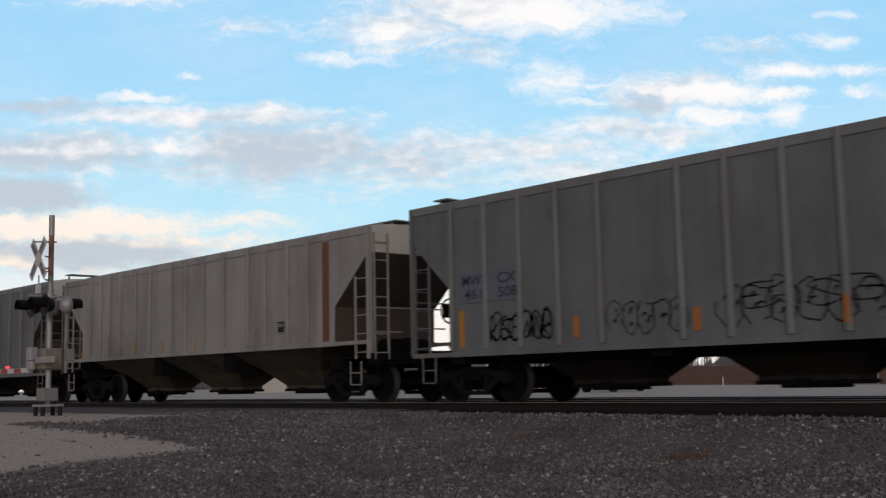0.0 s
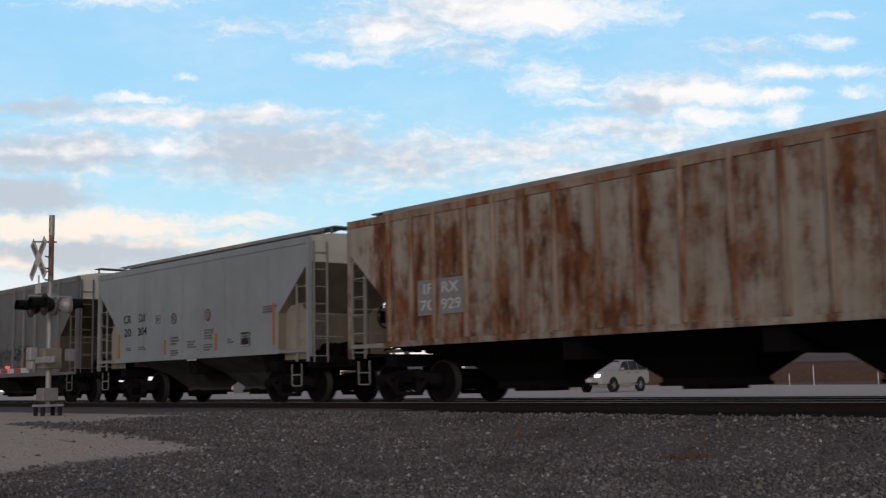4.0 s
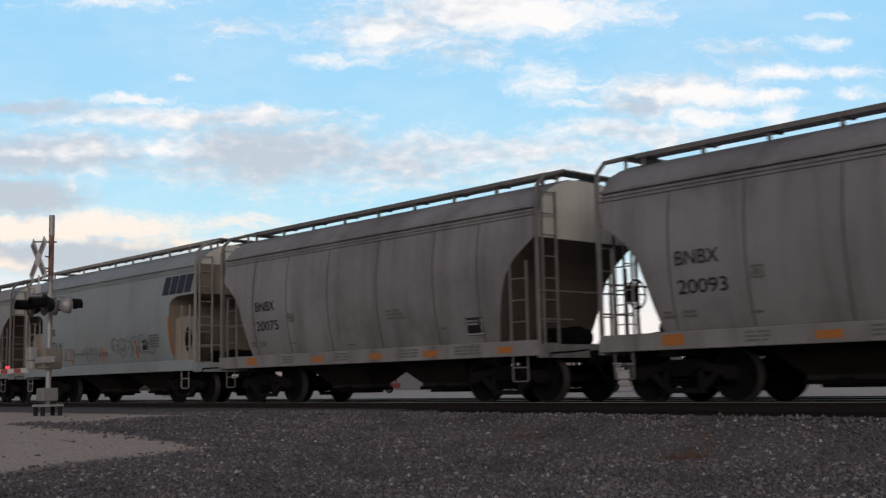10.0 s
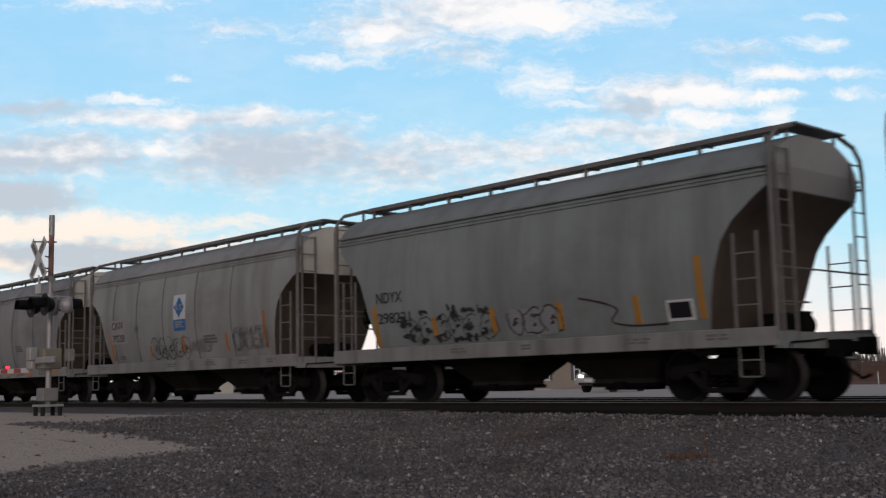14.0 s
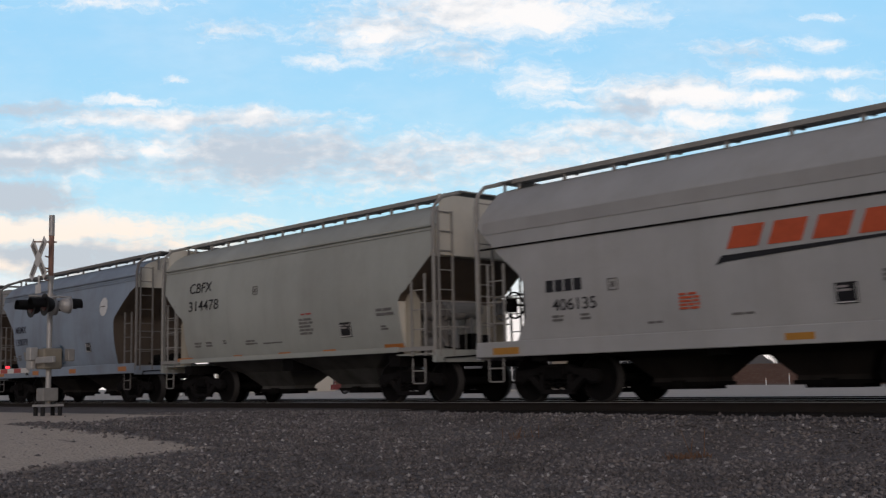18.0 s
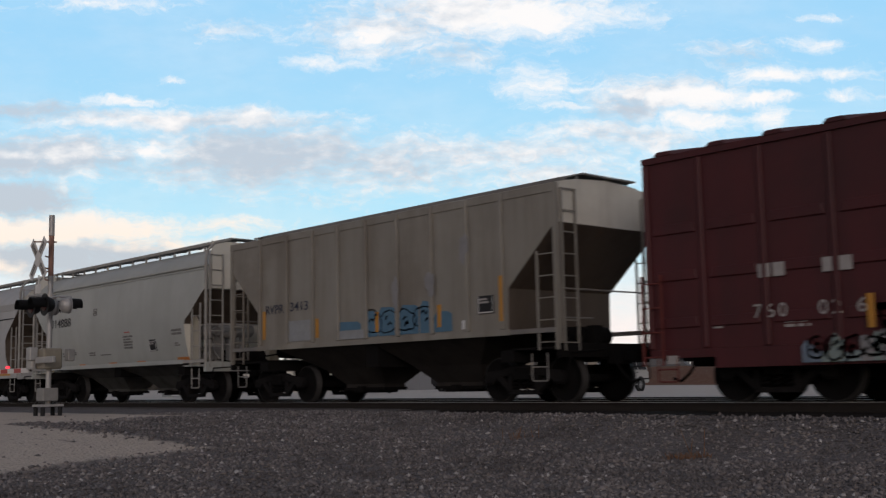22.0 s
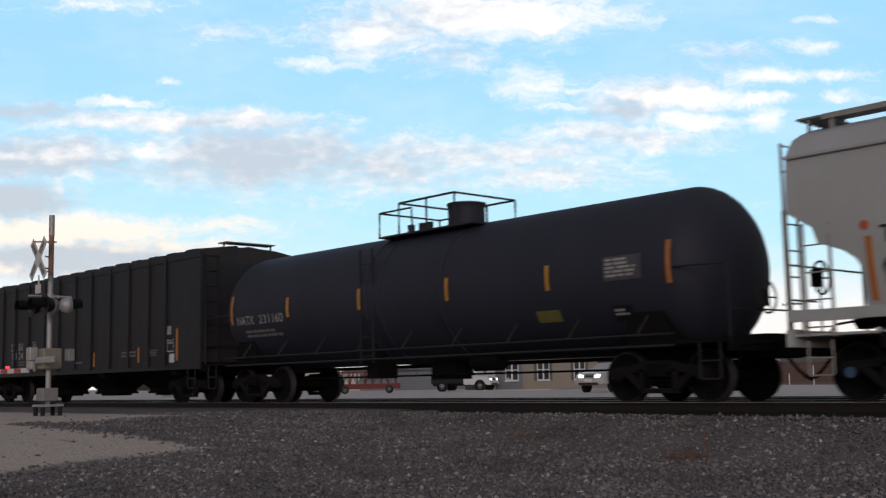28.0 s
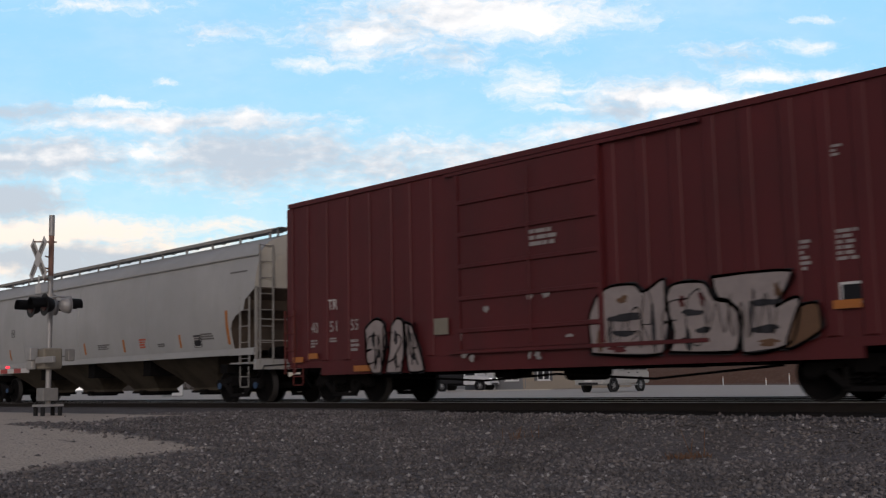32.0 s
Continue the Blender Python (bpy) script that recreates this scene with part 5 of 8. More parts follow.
SKIN = ("letter", "data_stencil", "graffiti", "reflector_strip", "placard", "placard_inset", "placard_line", "placard_text", "stencil_box", "number_patch", "paint_patch", "emblem_panel", "diamond", "diamond_mark", "logo_block", "logo_wedge", "round_emblem", "red_dot", "side_seam", "mark_block", "paint_band", "belt_line")


def side_y(z, body_y, curve):
    """Half width of a bulging side sheet at height z."""
    d = 0.13 * ((z - 2.6) / 1.12) ** 2 if z > 2.6 else 0.22 * ((2.6 - z) / 1.4) ** 2
    return body_y - curve * d


def press_on(car, body_y=1.56):
    """Lays lettering, strips and seams on the bulging side of a car."""
    curve = car["curve"]
    for ob in car.children_recursive if curve else ():
        zs = [v.co.z for v in ob.data.vertices] if ob.name.split(".")[0] in SKIN else [0.0]
        if min(zs) < 1.195:
            continue
        bm = bmesh.new()
        bm.from_mesh(ob.data)
        z = min(zs) + 0.12
        while z < max(zs) - 0.03:
            bmesh.ops.bisect_plane(bm, geom=bm.verts[:] + bm.edges[:] + bm.faces[:], plane_co=(0, 0, z), plane_no=(0, 0, 1))
            z += 0.15
        for v in bm.verts:
            v.co.y -= math.copysign(body_y - side_y(v.co.z, body_y, curve), v.co.y)
        bm.to_mesh(ob.data)
        bm.free()


def hopper(x0, x1, label, mat, end="round", bays=2, sill="deep", eave=None, roof=4.40, board=4.57, posts=(), seams=(), bay_mat="bay_brown", ladder="ladder_grey", trucks=1.38, band=True, post_mat=None, body_y=1.56, bottom=None, end_mat="end_brown", end_top="end_cream_lit", brackets=1.3, seam_mat=None, curve=1.0, shear=False, belts=(0.1, 0.17)):
    """A covered hopper car between its end sills x0 and x1 (at the clip's start)."""
    h = (x1 - x0) / 2
    car = thing("covered_hopper", pose((x0 + x1) / 2, 0, 0), label, "freight car", "cars of the freight train")
    car["start_x"] = (x0 + x1) / 2
    car["posts"] = [float(p) for p in posts] or [99.0]
    e = list(ENDS[end])
    if bottom:
        e[-1] = (e[-1][0], bottom)
    straight = end in ("straight", "black")
    if eave:
        e[0] = (e[0][0], eave)
    zb = e[-1][1]
    right = [(h + dx, z) for dx, z in e]
    left = [(-x, z) for x, z in right]
    curve = 0.0 if straight else curve
    car["curve"] = curve
    bm = bmesh.new()
    if straight:
        prism(bm, left[::-1] + right, -body_y, body_y)
    else:
        # bulging side sheets between the two end outlines
        levels = sorted({z for _, z in e} | {zb + (e[0][1] - zb) * k / 14 for k in range(15)})
        rings = []
        for z in levels:
            dx = float(np.interp(z, [p[1] for p in e][::-1], [p[0] for p in e][::-1]))
            w = side_y(z, body_y, curve)
            rings.append([bm.verts.new(p) for p in ((-h - dx, -w, z), (h + dx, -w, z), (h + dx, w, z), (-h - dx, w, z))])
        for p, q in zip(rings, rings[1:]):
            for k in range(4):
                bm.faces.new((p[k], p[(k + 1) % 4], q[(k + 1) % 4], q[k])).smooth = True
        bm.faces.new(rings[0][::-1])
        bm.faces.new(rings[-1])
        bm.normal_update()
    # end sheets: sloping ones rusty and darkened for shade, upper ones paler for light
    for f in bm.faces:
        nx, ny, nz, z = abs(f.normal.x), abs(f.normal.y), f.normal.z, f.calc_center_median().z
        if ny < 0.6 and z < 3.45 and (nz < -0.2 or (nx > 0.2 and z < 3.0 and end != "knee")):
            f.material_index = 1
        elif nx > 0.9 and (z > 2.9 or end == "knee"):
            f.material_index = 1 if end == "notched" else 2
    for g in bm.edges:
        if len(g.link_faces) == 2 and g.calc_face_angle(0) > 0.6:
            g.smooth = False
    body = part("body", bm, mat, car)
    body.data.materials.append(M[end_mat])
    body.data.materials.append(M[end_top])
    # roof: arched sheet with end walls
    bm = bmesh.new()
    ze, xe = e[0][1], h + e[0][0]
    top_y = side_y(ze, body_y, curve)
    if straight:
        slope = [(top_y, ze), (top_y - 0.1, ze + 0.03), (0.9, ze + 0.7 * (roof - ze)), (0.0, roof)]
    else:
        slope = [(top_y, ze), (top_y - 0.07, ze + 0.12), (top_y - 0.26, ze + 0.32), (0.88, roof - 0.12), (0.55, roof), (0.0, roof + 0.02)]
    rise = slope + [(-yy, zz) for yy, zz in slope[-2::-1]]
    n = len(rise) - 1
    rings = []
    for x in (-xe, -xe + 0.03, xe - 0.03, xe):
        rings.append([bm.verts.new((x, yy, zz)) for yy, zz in rise])
    for a, b in zip(rings, rings[1:]):
        for k in range(n):
            bm.faces.new((a[k], a[k + 1], b[k + 1], b[k])).smooth = True
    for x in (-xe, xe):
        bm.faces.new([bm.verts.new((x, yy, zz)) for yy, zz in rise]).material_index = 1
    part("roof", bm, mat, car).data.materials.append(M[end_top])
    if band:
        for s in (-1, 1):
            part("eave_rail", soften(boxes((-xe, xe, min(s * (top_y - 0.03), s * (top_y + 0.075)), max(s * (top_y - 0.03), s * (top_y + 0.075)), ze - 0.045, ze + 0.012)), 0.01), mat, car)
            for drop in belts:
                yr = side_y(ze - drop, body_y, curve) + 0.012
                part("belt_rail", boxes((-xe, xe, s * yr - 0.02, s * yr + 0.02, ze - drop - 0.018, ze - drop + 0.018)), mat, car)
    # roof hatches
    for k in range(0 if straight else max(3, int(h * 0.9))):
        xx = -xe + 0.9 + (2 * xe - 1.8) * k / (max(3, int(h * 0.9)) - 1)
        bm = bmesh.new()
        box(bm, xx - 0.36, xx + 0.36, -0.28, 0.28, roof - 0.02, roof + 0.07)
        part("hatch_cover", soften(bm, 0.03), mat, car)
    # running board on brackets
    for s in (-1, 1) if board else ():
        bm = bmesh.new()
        ya, yb = sorted((s * 0.36, s * 0.80))
        for j in range(6):
            yy = ya + (yb - ya) * j / 5
            box(bm, -h + 0.35, h - 0.35, yy - 0.012, yy + 0.012, board - 0.045, board)
        x = -h + 0.35
        while x < h - 0.35:
            box(bm, x, x + 0.05, ya, yb, board - 0.04, board - 0.008)
            x += 0.2
        part("running_board", bm, "grating", car)
        part("board_edge", boxes((-h + 0.35, h - 0.35, s * 0.815 - 0.01, s * 0.815 + 0.01, board - 0.085, board + 0.004)), ladder, car)
        nb = int(2 * h / brackets)
        for k in range(nb + 1):
            x = -h + 0.5 + (2 * h - 1.0) * k / nb
            part("board_bracket", boxes((x - 0.035, x + 0.035, s * 0.76 - 0.02, s * 0.76 + 0.02, roof - 0.24, board - 0.03), (x - 0.03, x + 0.03, min(s * 0.36, s * 0.8), max(s * 0.36, s * 0.8), board - 0.075, board - 0.045)), ladder, car)
    deck = board or roof + 0.12
    for s in (-1, 1):
        xa, xb = sorted((s * (h - 0.36), s * (h + 0.1)))
        part("end_walkway", boxes((xa, xb, -0.82, 0.82, deck - 0.03, deck), (s * (h - 0.1) - 0.02, s * (h - 0.1) + 0.02, -0.8, -0.75, roof - 0.4, deck - 0.036), (s * (h - 0.1) - 0.02, s * (h - 0.1) + 0.02, 0.75, 0.8, roof - 0.4, deck - 0.036)), "grating", car)
    # side sills
    if sill == "deep":
        for s in (-1, 1):
            bm = boxes((-h, h, s * 1.585 - 0.035, s * 1.585 + 0.035, 0.90, 1.20))
            part("side_sill", soften(bm, 0.012), "sill_worn" if seam_mat or end == "deep_round" else mat, car)
    else:
        xe2 = h + e[-1][0]
        for s in (-1, 1):
            part("side_sill", boxes((-xe2 - 0.05, xe2 + 0.05, s * 1.575 - 0.03, s * 1.575 + 0.03, zb - 0.1, zb + 0.015)), mat, car)
            part("end_sill_rail", boxes((xe2 + 0.06, h, s * 1.55 - 0.03, s * 1.55 + 0.03, zb - 0.09, zb)), ladder, car)
            part("end_sill_rail", boxes((-h, -xe2 - 0.06, s * 1.55 - 0.03, s * 1.55 + 0.03, zb - 0.09, zb)), ladder, car)
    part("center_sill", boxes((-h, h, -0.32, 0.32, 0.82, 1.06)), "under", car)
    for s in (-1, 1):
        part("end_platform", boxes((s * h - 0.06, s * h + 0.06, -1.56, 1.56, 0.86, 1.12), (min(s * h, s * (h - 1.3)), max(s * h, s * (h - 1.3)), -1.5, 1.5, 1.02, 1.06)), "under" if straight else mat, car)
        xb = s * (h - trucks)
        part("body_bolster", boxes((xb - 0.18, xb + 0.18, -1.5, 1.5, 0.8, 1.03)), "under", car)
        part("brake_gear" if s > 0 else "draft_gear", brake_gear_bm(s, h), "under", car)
    # hopper bays
    inner = h - trucks - 0.95
    w = 2 * inner / bays
    for k in range(bays):
        c, half = -inner + w * (k + 0.5), w / 2
        bm = bmesh.new()
        a, b = (c - half + 0.06 - (0 if k else 0.45)), (c + half - 0.06 + (0 if k < bays - 1 else 0.45))
        wide = side_y(zb, body_y, curve) - 0.06
        rims = [(a, b, wide, zb), (a + 0.04, b - 0.04, wide - 0.03, zb - 0.1), (c - 0.32 * w, c + 0.32 * w, 0.72, 0.8), (c - 0.22 * w, c + 0.22 * w, 0.32, 0.43), (c - 0.22 * w, c + 0.22 * w, 0.32, 0.34)]
        rings = [[bm.verts.new(v) for v in ((xa, -yy, z), (xb, -yy, z), (xb, yy, z), (xa, yy, z))] for xa, xb, yy, z in rims]
        bm.faces.new(rings[0])
        bm.faces.new(rings[-1][::-1])
        for p, q in zip(rings, rings[1:]):
            for i in range(4):
                bm.faces.new((p[i], q[i], q[(i + 1) % 4], p[(i + 1) % 4]))
        bmesh.ops.recalc_face_normals(bm, faces=bm.faces)
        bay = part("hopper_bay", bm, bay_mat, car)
        part("outlet_gate", boxes((c - 0.22 * w - 0.04, c + 0.22 * w + 0.04, -0.36, 0.36, 0.28, 0.35), (c - 0.5, c + 0.5, -0.3, 0.3, 0.22, 0.279), (c - 0.1, c + 0.1, -0.5, -0.37, 0.24, 0.38)), "under", bay)
        if k:
            part("cross_ridge", boxes((c - half - 0.22, c - half + 0.22, -wide + 0.05, wide - 0.05, 0.8, zb - 0.005)), "under", car)
    # posts and seams on the sides
    for p in posts:
        for s in (-1, 1):
            ya, yb = sorted((s * (body_y - 0.005), s * (body_y + 0.075)))
            part("side_post", soften(boxes((p - 0.05, p + 0.05, ya, yb, zb + 0.02, ze - (0.025 if straight else 0.19))), 0.014), post_mat or mat, car)
    if straight:
        for s in (-1, 1):
            ya, yb = sorted((s * (body_y - 0.005), s * (body_y + 0.022)))
            part("eave_band", soften(boxes((-xe, xe, ya, yb, ze - 0.17, ze)), 0.008), post_mat or mat, car)
    for p in seams:
        part("side_seam", boxes((p - 0.012, p + 0.012, -body_y - 0.012, -body_y + 0.005, zb + 0.02, ze - 0.2)), seam_mat or mat, car)
    # ladders, grab irons, steps
    for s in (-1, 1):
        for q in (-1, 1):
            zlow = 0.98
            rung = mat if straight and ladder == "ladder_grey" else ladder
            part("end_ladder", ladder_bm((s * (h + 0.05), q * 1.44), (s * (h + 0.05), q * 1.04), zlow, roof - 0.28 if straight else 4.1), rung, car)
            if end != "black":
                xs = sorted((s * (h - 0.06), s * (h - 0.52))) if straight else sorted((s * (h - 0.30), s * (h - 0.74)))
                part("side_ladder", ladder_bm((xs[0], q * 1.54), (xs[1], q * 1.54), 1.0, 2.75 if not straight else 2.9), rung, car)
            part("step", step_bm(s * (h - 0.5), q * 1.56, 0.42, 0.95), ladder, car)
            if end == "pellet":
                part("corner_post", boxes((s * h - 0.035, s * h + 0.035, q * 1.52 - 0.03, q * 1.52 + 0.03, 1.0, 3.0)), ladder, car)
            elif not straight:
                bm = bmesh.new()
                tube(bm, [(s * h, q * 1.54, 1.0), (s * h, q * 1.54, 3.95), (s * h, q * 1.48, 4.2), (s * h, q * 1.28, 4.4), (s * h, q * 0.7, board - 0.02)], 0.042, 8)
                part("corner_rail", bm, ladder, car)
            else:
                xa, xb = sorted((s * (h - 0.05), s * (h + 0.03)))
                ya, yb = sorted((q * 1.48, q * 1.6))
                part("corner_post", boxes((xa, xb, ya, yb, 1.0, ze)), mat, car)
        bm = bmesh.new()
        tube(bm, [(s * (h + 0.02), -1.5, 2.15), (s * (h + 0.04), 1.5, 2.15)], 0.018, 6)
        tube(bm, [(s * (h + 0.02), -1.5, 1.6), (s * (h + 0.04), -0.6, 1.6)], 0.018, 6)
        part("hand_rail", bm, ladder, car)
    if end in ("notched", "knee") or shear:
        # pale plates that carry the body on the end platforms
        for s in (-1, 1):
            for q in (-1, 1):
                x_in = h + e[-1][0]
                bm = bmesh.new()
                x_out = h - {"knee": 0.7, "notched": 0.1}.get(end, 0.42)
                prism(bm, [(s * (x_in - 0.05), 1.06), (s * x_out, 1.06), (s * x_out, 2.2), (s * (x_out - 0.18), 2.42), (s * (x_in - 0.05), 2.42)][::s], q * 1.32 - 0.012, q * 1.32 + 0.012)
                part("shear_plate", bm, "plate_cream", car, "pale plate over the end platform")
    if end == "knee":
        for s in (-1, 1):
            xa, xb = sorted((s * (h - 0.02), s * (h + 0.012)))
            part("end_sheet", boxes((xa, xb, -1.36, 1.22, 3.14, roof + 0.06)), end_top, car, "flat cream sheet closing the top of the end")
        bm = bmesh.new()
        disc(bm, (h - 0.5, -0.3, 2.02), (0, 1, 0), 0.2, 0.95, 18)
        disc(bm, (h - 0.5, -0.3, 2.02), (0, 1, 0), 0.15, 1.08, 18)
        part("air_reservoir", bm, "grey_post", car)
        part("reservoir_bracket", boxes((h - 0.6, h - 0.4, -0.55, -0.47, 1.06, 2.0), (h - 0.6, h - 0.4, -0.1, -0.02, 1.06, 2.0)), "grey_post", car)
        part("brake_wheel", brake_wheel_bm(h + 0.02, 0.5, 2.05), "grey_post", car)
    else:
        part("brake_wheel", brake_wheel_bm(-h - 0.02, -0.45, 2.0), "truck_iron", car)
    add_couplers(car, h)
    for s in (-1, 1):
        add_truck(car, s * (h - trucks), "cap_blue" if end == "pellet" else None)
    return car


def strip(car, x, z0, z1, mat="reflector_yellow", w=0.085, y=-1.575):
    p = min(car.get("posts", [99.0]), key=lambda v: abs(v - x))
    if abs(p - x) < 0.12:
        x, y, w = p, -1.639, 0.092
    return panel(car, "reflector_strip", x - w / 2, x + w / 2, z0, z1, mat, y)


def flat_strip(car, x0, x1, z0=1.0, z1=1.09, mat="reflector_orange", y=-1.622):
    return panel(car, "reflector_strip", x0, x1, z0, z1, mat, y)


def placard(car, x, z, w=0.42, hh=0.32, y=-1.575, white=False):
    p = panel(car, "placard", x - w / 2, x + w / 2, z - hh / 2, z + hh / 2, "placard_white" if white else "placard_black", y)
    if white:
        panel(p, "placard_inset", x - w * 0.4, x + w * 0.4, z - hh * 0.36, z + hh * 0.38, "placard_black", y - 0.006)
    else:
        panel(p, "placard_line", x - w * 0.46, x + w * 0.46, z - hh * 0.46, z - hh * 0.40, "ink_white", y - 0.006)
        panel(p, "placard_line", x - w * 0.46, x - w * 0.43, z - hh * 0.4, z + hh * 0.46, "ink_white", y - 0.006)
        panel(p, "placard_line", x + w * 0.43, x + w * 0.46, z - hh * 0.4, z + hh * 0.46, "ink_white", y - 0.006)
        bars(p, x - w * 0.38, z + hh * 0.02, w * 0.76, hh * 0.34, 2, "ink_pale", y - 0.006, 3, "placard_text")
    return p


def square(car, x, z, s=0.2, mat="ink_dim", y=-1.575):
    """A stencilled square frame with a mark inside."""
    t = 0.018
    return part("stencil_box", boxes((x - s / 2, x + s / 2, y - 0.003, y + 0.01, z - s / 2, z - s / 2 + t), (x - s / 2, x + s / 2, y - 0.003, y + 0.01, z + s / 2 - t, z + s / 2), (x - s / 2, x - s / 2 + t, y - 0.003, y + 0.01, z - s / 2 + t, z + s / 2 - t), (x + s / 2 - t, x + s / 2, y - 0.003, y + 0.01, z - s / 2 + t, z + s / 2 - t), (x - 0.04, x + 0.03, y - 0.003, y + 0.01, z - 0.05, z + 0.05)), mat, car)


# ---- the train, car by car; each x is the place along the train at the clip's start ----
def marks(car, mark, number, x, z, h=0.26, mat="ink_black", y=-1.572, gap=0.42, wide=None, wide2=None):
    o = car["start_x"]
    wording(car, mark, x - o, z, h, mat, y, width=wide)
    wording(car, number, x - o, z - gap, h, mat, y, width=wide2)


def build_train():
    cars = []
    Y = -1.572
    # dark ribbed hopper at the head of the view
    c = hopper(-53.2, -37.15, "dark grey ribbed covered hopper car on the rails", "grey_ribbed", "straight", 3, "thin", posts=[-6.9 + 1.06 * k for k in range(14)], trucks=1.3, band=False, roof=4.34, board=None, post_mat="grey_post")
    cars.append(c)
    # pale ribbed hopper with a rust stripe
    c = hopper(-35.62, -19.45, "pale grey ribbed covered hopper car with rust streaks", "pale_rust", "straight", 3, "thin", posts=[-6.2, -5.45, -4.85, -4.1, -3.1, -2.2, -0.95, -0.1, 0.85, 1.9, 3.1, 3.9, 4.9, 5.75], trucks=1.35, band=False, eave=4.0, roof=4.14, board=4.2, bottom=1.42, ladder="ladder_pale", bay_mat="bay_tan")
    o = c["start_x"]
    for x in (-34.3, -30.75, -29.0, -27.1):
        strip(c, x - o, 1.46, 1.75, "reflector_yellow", 0.07)
    part("rust_stripe", boxes((-21.2 - o, -20.95 - o, -1.576, -1.55, 1.44, 3.8)), "rust_run", c, "dark rust-red stripe")
    placard(c, -22.94 - o, 1.86, 0.34, 0.3)
    cars.append(c)
    # dark grey ribbed hopper with sprayed letters
    c = hopper(-17.94, -1.02, "dark grey ribbed covered hopper car with spray-painted scrawl", "grey_ribbed", "straight", 3, "thin", posts=[-16.67 + 9.48, -15.68 + 9.48, -14.73 + 9.48, -13.75 + 9.48, -12.73 + 9.48, -10.97 + 9.48, -10.03 + 9.48, -8.97 + 9.48, -8.02 + 9.48, -6.28 + 9.48, -5.36 + 9.48, -4.35 + 9.48, -3.34 + 9.48, -2.42 + 9.48], trucks=1.32, band=False, roof=4.34, board=None, post_mat="grey_post")
    o = c["start_x"]
    panel(c, "paint_patch", -16.45 - o, -15.7 - o, 2.02, 2.66, "patch_blue", Y)
    panel(c, "paint_patch", -15.5 - o, -14.75 - o, 2.02, 2.66, "patch_blue", Y)
    wording(c, "MW", -16.35 - o, 2.37, 0.2, "ink_navy", -1.578, width=0.55)
    wording(c, "CX", -15.35 - o, 2.37, 0.2, "ink_navy", -1.578, width=0.5)
    wording(c, "461", -16.3 - o, 2.09, 0.2, "ink_navy", -1.578, width=0.5)
    wording(c, "508", -15.33 - o, 2.09, 0.2, "ink_navy", -1.578, width=0.52)
    strip(c, -16.4 - o, 1.12, 1.88, "reflector_yellow", 0.14)
    for x in (-13.34, -10.7, -8.03, -5.41):
        strip(c, x - o, 1.2, 1.6, "reflector_orange", 0.13)
    spray(c, -15.6 - o, -13.9 - o, 1.2, 1.8, "spray_faint", 4, Y, 0.03, count=6)
    bubbles(c, -12.6 - o, -10.9 - o, 1.2, 1.8, "spray_faint", 5, Y, 0.018, 5)
    bubbles(c, -10.3 - o, -7.4 - o, 1.2, 1.9, "spray_black", 6, Y, 0.02, 6)
    bubbles(c, -7.3 - o, -4.6 - o, 1.18, 2.0, "spray_black", 8, Y, 0.022, 4)
    spray(c, -9.9 - o, -4.4 - o, 1.45, 2.0, "spray_faint", 16, Y, 0.018, count=9, loops=2)
    placard(c, -3.82 - o, 1.68, 0.42, 0.36)
    panel(c, "paint_patch", -4.05 - o, -3.55 - o, 1.2, 1.42, "ladder_pale", Y)
    blot(c, cloudlet(-2.85 - o, 3.43, 0.26, 0.3, 28, 2, 0.0), "ladder_pale", Y, "round_sign", "pale round sign")
    bars(c, -3.03 - o, 3.4, 0.4, 0.06, 1, "ink_dim", Y - 0.008)
    strip(c, -2.5 - o, 1.1, 2.1, "reflector_orange", 0.11)
    cars.append(c)
    # light grey hopper
    c = hopper(0.63, 11.98, "light grey smooth-sided covered hopper car", "light_grey", "straight", 2, "thin", posts=(), seams=[2.16 - 6.3, 3.6 - 6.3, 4.68 - 6.3, 5.9 - 6.3, 6.97 - 6.3, 8.14 - 6.3, 9.22 - 6.3, 10.21 - 6.3], trucks=1.6, band=False, eave=4.03, roof=4.2, board=4.34, ladder="ladder_pale", bottom=1.32, bay_mat="bay_grey", end_mat="end_tan", shear=True)
    o = c["start_x"]
    for s, x, z, w in (("CR", 2.35, 2.4, 0.46), ("DX", 3.33, 2.4, 0.42), ("20", 2.38, 2.0, 0.44), ("204", 3.25, 2.0, 0.56)):
        wording(c, s, x - o, z, 0.24, "ink_black", Y, width=w)
    square(c, 4.5 - o, 2.42, 0.24)
    for x, z in ((5.43, 2.39), (7.3, 2.39)):
        sign = blot(c, cloudlet(x - o, z, 0.15, 0.16, 24, 1, 0.0), "ink_pale", Y, "round_emblem", "pale round warning sign with a plum ring and slash")
        bm = bmesh.new()
        rnd = random.Random(2)
        stroke(bm, [Vector(p) for p in cloudlet(x - o, z, 0.135, 0.145, 28, 1, 0.0)] + [Vector((x - o + 0.135, z))], 0.028, Y - 0.006, rnd)
        stroke(bm, [Vector((x - o - 0.09, z + 0.1)), Vector((x - o + 0.09, z - 0.1))], 0.026, Y - 0.007, rnd)
        stroke(bm, [Vector((x - o - 0.05, z - 0.07)), Vector((x - o + 0.06, z + 0.07))], 0.02, Y - 0.008, rnd)
        bmesh.ops.solidify(bm, geom=bm.faces, thickness=0.001)
        part("emblem_ring", bm, "mural_plum", sign)
